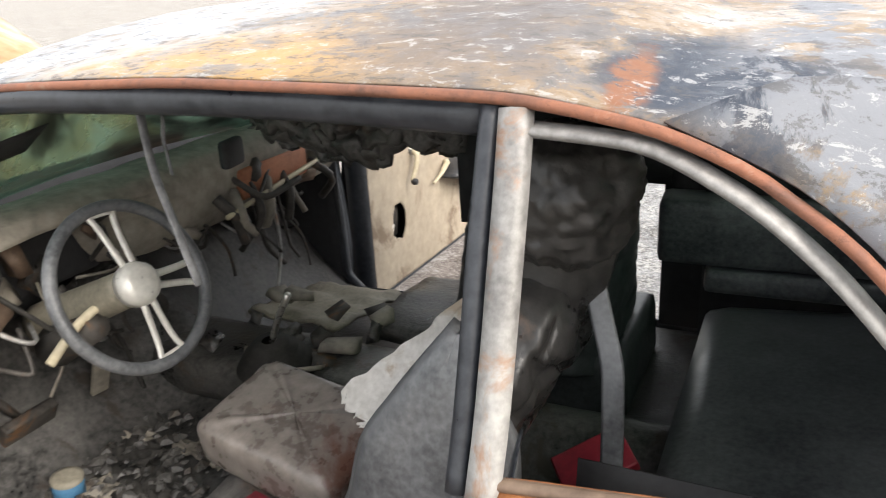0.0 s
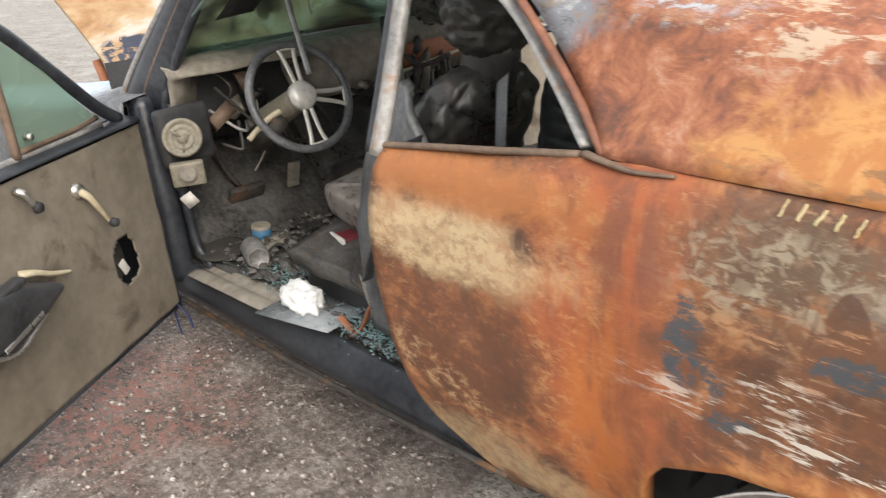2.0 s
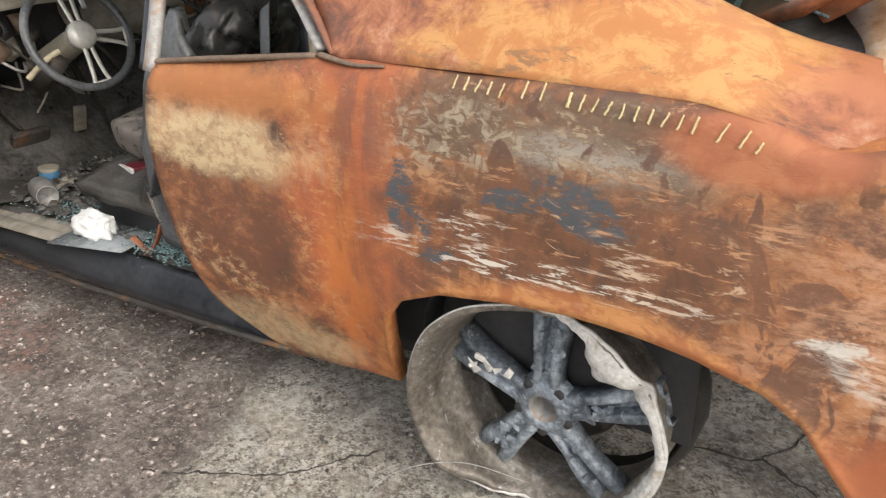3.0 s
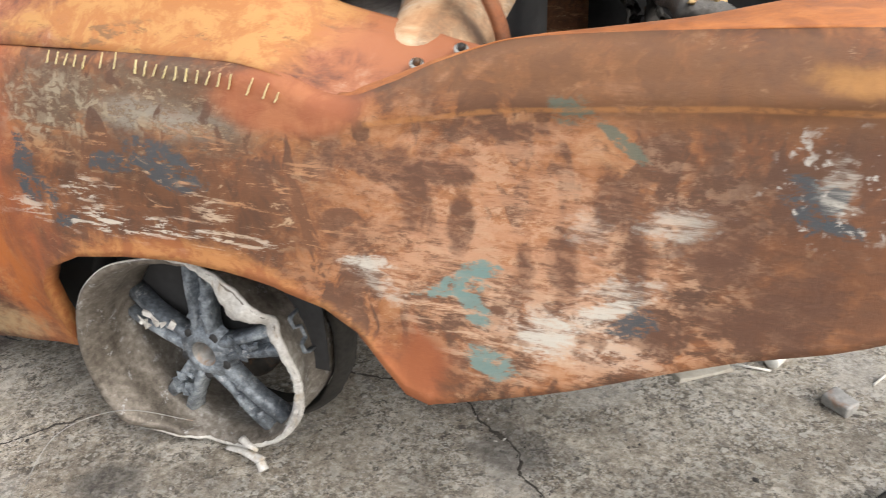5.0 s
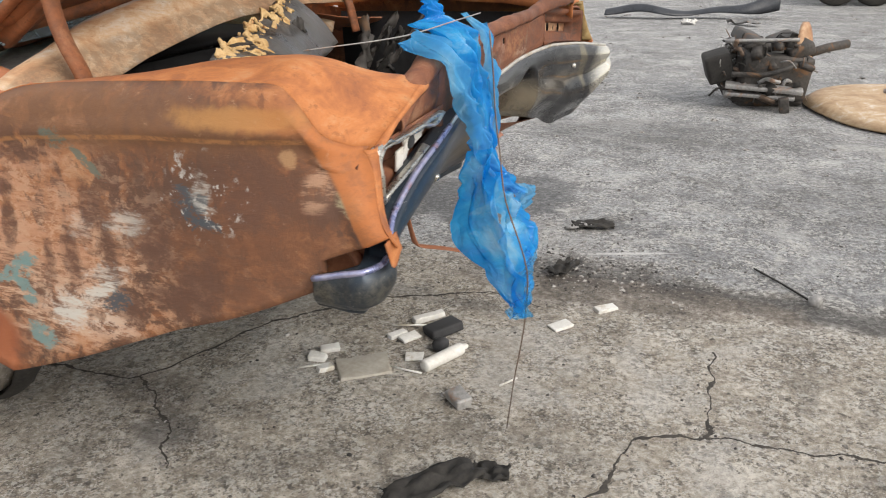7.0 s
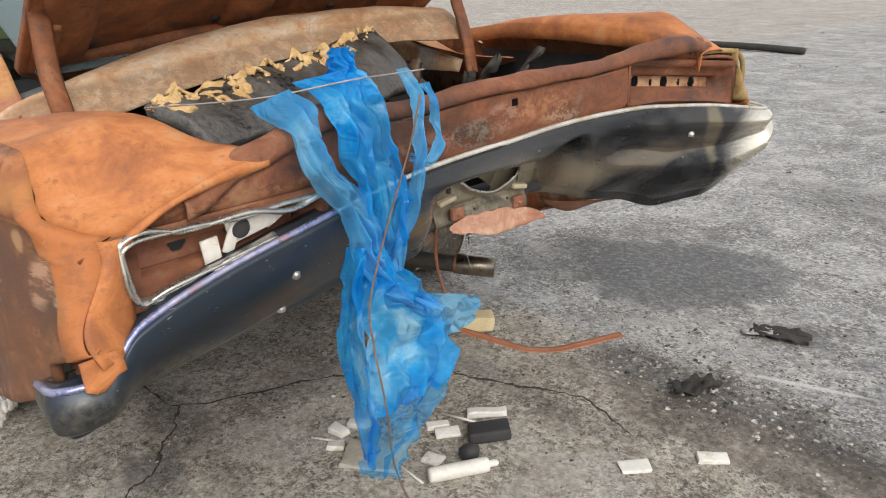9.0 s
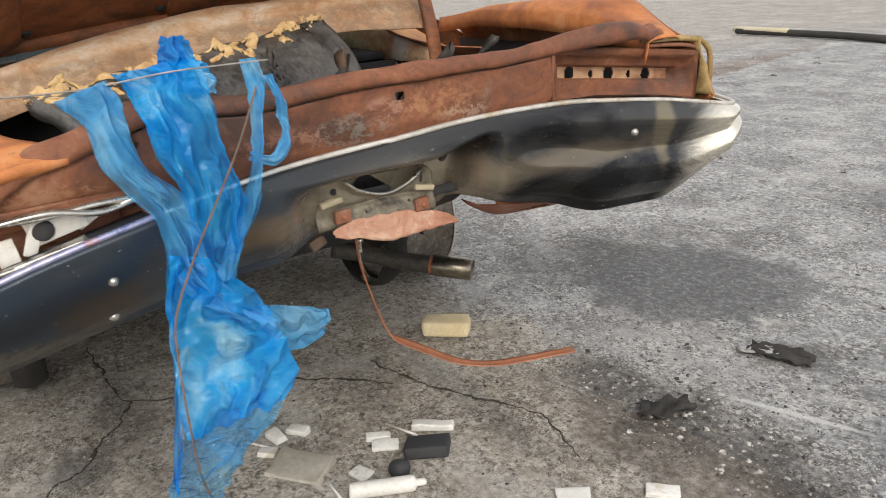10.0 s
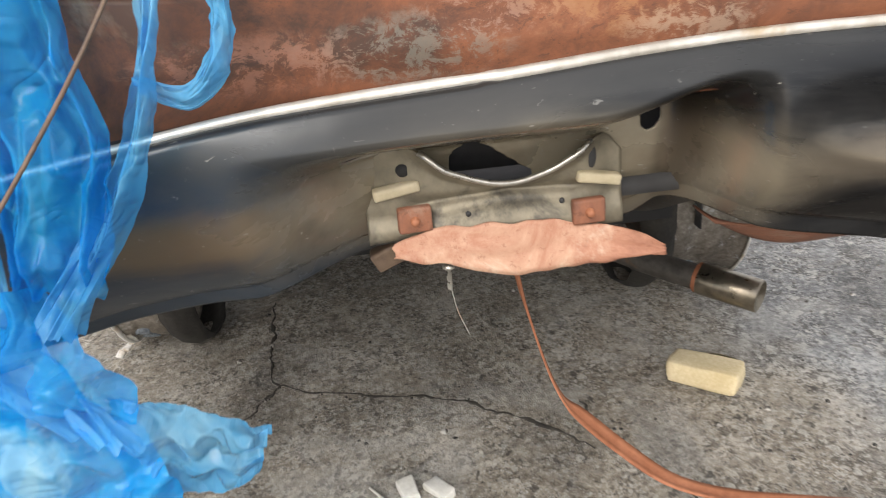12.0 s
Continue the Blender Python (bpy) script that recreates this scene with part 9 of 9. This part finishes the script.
part("tin_body", lathe([(0, 0), (0.037, 0), (0.037, 0.055), (0.034, 0.057)], 28, pose(-2.49, -0.575, 0.30, 0, 6, 0)), simple("blue_tin", (0.05, 0.14, 0.26), (0.09, 0.24, 0.40), 20, (0.4, 0.6)), tin)
part("tin_lid", lathe([(0.038, 0.052), (0.038, 0.062), (0.025, 0.064), (0, 0.062)], 28, pose(-2.49, -0.575, 0.30, 0, 6, 0)), AGED, tin, "pale stained lid")
lying("red_packet", add_box(bmesh.new(), (-1.885, -0.60, 0.478), (0.14, 0.055, 0.013), (0, -5, -15), 0, None, 0.004), simple("red_packet", (0.09, 0.01, 0.016), (0.2, 0.02, 0.032), 15, (0.4, 0.6)), "dark red and white packet on the seat base", "packet")
lying("red_packet", add_box(bmesh.new(), (-1.28, -0.25, 0.49), (0.16, 0.10, 0.03), (20, -25, 30), 0, None, 0.006), simple("red_folder", (0.2, 0.015, 0.03), (0.4, 0.03, 0.05), 15, (0.4, 0.6)), "red packet lying before the rear bench", "packet")
lying("packet_edge", add_box(bmesh.new(), (-1.895, -0.635, 0.476), (0.145, 0.012, 0.02), (0, -5, -15), 0, None, 0.003), WHITE, "white card strip beside the red packet", "card")


def cushion(u, v):
    a = 2 * math.pi * u
    b = math.pi * (v - 0.5)
    c, s = math.cos(a), math.sin(a)
    q = 0.26
    cc = max(0.0, math.cos(b)) ** q
    return Vector((0.195 * math.copysign(abs(c) ** q, c) * cc, 0.13 * math.copysign(abs(s) ** q, s) * cc, 0.06 * math.copysign(abs(math.sin(b)) ** 0.42, math.sin(b)) + 0.006 * noise.noise(Vector((c * 2, s * 2, v * 2)))))


cu = sheet(cushion, 56, 24, True)
cu.transform(Matrix.Translation((-1.86, -0.455, 0.555)) @ pose(0, 0, 0, 10, 4, -8))
lying("seat_cushion", cu, LEATHER, "loose singed brown leather seat cushion", "cushion")


rag = film([(-1.53, -0.33, 0.88), (-1.61, -0.37, 0.80), (-1.71, -0.40, 0.72), (-1.775, -0.421, 0.67), (-1.77, -0.43, 0.64)],
           [(-1.50, -0.34, 0.82), (-1.57, -0.39, 0.74), (-1.64, -0.43, 0.67), (-1.69, -0.45, 0.61), (-1.73, -0.45, 0.605)], "white_rag", "", None, 21.0, CLOTH, 2.5, 0.02, 0.006)
tagged(rag, "dirty white rag draped over the seat", "rag")
lying("rusty_bracket", add_tube(add_tube(bmesh.new(), [(-1.62, -0.80, 0.30), (-1.585, -0.79, 0.33), (-1.56, -0.77, 0.40)], 0.018, 6, 0.25, 8), [(-1.62, -0.80, 0.31), (-1.66, -0.81, 0.35)], 0.014, 6, 0.3), COPPER, "bent rusty bracket on the sill", "bracket")
lying("mirror_ring", lathe([(0.085, 0.0), (0.095, 0.008), (0.08, 0.012), (0.0, 0.008)], 32, pose(-2.50, -0.74, 0.308, 3, 4, 0)), TYRE, "black round lid on the cabin floor", "lid")
cloth_lump("yellow_paper", (-1.30, -0.80, 0.285), (0.04, 0.03, 0.02), simple("yellow_paper", (0.45, 0.4, 0.08), (0.6, 0.55, 0.16), 30), "crumpled yellow paper on the sill", "paper", 6)
lying("blue_wires", add_tube(add_tube(bmesh.new(), [(-2.57, -0.90, 0.17), (-2.52, -0.94, 0.16), (-2.47, -0.93, 0.13), (-2.42, -0.94, 0.10)], 0.004, 6, 1, 24), [(-2.55, -0.90, 0.15), (-2.53, -0.95, 0.13), (-2.50, -0.96, 0.10), (-2.46, -0.97, 0.07)], 0.004, 6, 1, 24), simple("blue_wire", (0.012, 0.022, 0.07), (0.03, 0.05, 0.14), 30), "blue wiring spilling from the hinge post", "wire")

rg = random.Random(77)
vv, ff = [], []
for i in range(800):
    x, y = rg.uniform(-2.7, -1.3), rg.uniform(-0.78, -0.2)
    add_pebble(vv, ff, (x, y, 0.300 + 0.02 * rg.random()), rg.uniform(0.006, 0.03), rg, 0.5)
tagged(from_lists("charred_debris", vv, ff, CHAR), "charred crumbs and scraps strewn over the cabin floor", "debris", kind="stuff")
vv, ff = [], []
for i in range(2200):
    x, y = (rg.gauss(-1.45, 0.12), rg.gauss(-0.76, 0.04)) if i % 3 else (rg.gauss(-2.12, 0.12), rg.gauss(-0.70, 0.05))
    add_pebble(vv, ff, (x, y, 0.29 + 0.045 * (x + 2.4) * 0.9 + rg.uniform(0, 0.012)), rg.uniform(0.002, 0.006), rg, 0.8)
tagged(from_lists("broken_glass", vv, ff, simple("glass_crumbs", (0.10, 0.17, 0.17), (0.26, 0.38, 0.38), 60, (0.08, 0.2))), "crumbs of green safety glass along the sill", "glass", kind="stuff")
for i in range(14):
    x, y = rg.uniform(-2.65, -1.95), rg.uniform(-0.68, -0.28)
    crumple("floor_scrap", x, y, rg.uniform(0.08, 0.2), rg.uniform(0.05, 0.12), 0.03, rg.uniform(0, 180), rg.choice((CHAR, DASH, TYRE, IRON)), "charred scrap on the cabin floor", 50 + i).location.z = 0.302

# ---- grit on the ground ----
vv, ff = [], []
for i in range(3600):
    x, y = rg.uniform(-3.1, -1.0), rg.uniform(-2.4, -0.62)
    if dirt_depth(x, y) > 0.5:
        s = 0.004 + 0.016 * rg.random() ** 3 + (0.008 if i % 60 == 0 else 0)
        add_pebble(vv, ff, (x, y, ground_z(x, y)), s, rg)
GRIT = Mat("mixed_gravel")
GRIT.color(GRIT.ramp(GRIT.noise(70, 1, 0.3), [(0.35, (0.09, 0.07, 0.058)), (0.5, (0.20, 0.16, 0.138)), (0.6, (0.33, 0.28, 0.245)), (0.68, (0.5, 0.46, 0.42))]))
GRIT.rough(0.85)
tagged(from_lists("gravel", vv, ff, GRIT.m), "mixed brown and white gravel on the dirt", "gravel", kind="stuff")
vv, ff = [], []
for i in range(7000):
    x, y = (rg.uniform(-1.0, 3.4), rg.uniform(-1.9, 2.6)) if i % 4 else (rg.gauss(1.25, 0.3), rg.gauss(1.05, 0.25))
    s = 0.0016 + 0.008 * rg.random() ** 6
    add_pebble(vv, ff, (x, y, ground_z(x, y)), s, rg)
for i in range(800):
    x, y = rg.uniform(-4, 6), rg.uniform(2.2, 13)
    add_pebble(vv, ff, (x, y, ground_z(x, y)), 0.008 + 0.05 * rg.random() ** 4, rg, 0.4)
for i in range(420):
    x, y = rg.uniform(-0.8, 3.6), rg.uniform(-1.9, 3.2)
    add_pebble(vv, ff, (x, y, ground_z(x, y)), 0.005 + 0.014 * rg.random() ** 3, rg, 0.5)
for i in range(900):
    x, y = rg.gauss(1.3, 0.26), rg.gauss(0.92, 0.10)
    add_pebble(vv, ff, (x, y, ground_z(x, y)), 0.003 + 0.013 * rg.random() ** 4, rg, 0.6)
for pts in CRACKS:
    for i, p in enumerate(path3([(x, y, 0) for x, y in pts], 120)):
        x, y = p.x + rg.gauss(0, 0.02), p.y + rg.gauss(0, 0.02)
        add_pebble(vv, ff, (x, y, ground_z(x, y)), 0.002 + 0.007 * rg.random() ** 3, rg, 0.6)
GRIT2 = Mat("crumbled_concrete")
GRIT2.color(GRIT2.ramp(GRIT2.noise(45, 1, 0.3), [(0.36, (0.035, 0.032, 0.03)), (0.5, (0.14, 0.125, 0.11)), (0.6, (0.30, 0.28, 0.255)), (0.7, (0.48, 0.46, 0.43))]))
GRIT2.rough(0.9)
tagged(from_lists("grit", vv, ff, GRIT2.m), "scattered crumbs of concrete and soot", "grit", kind="stuff")
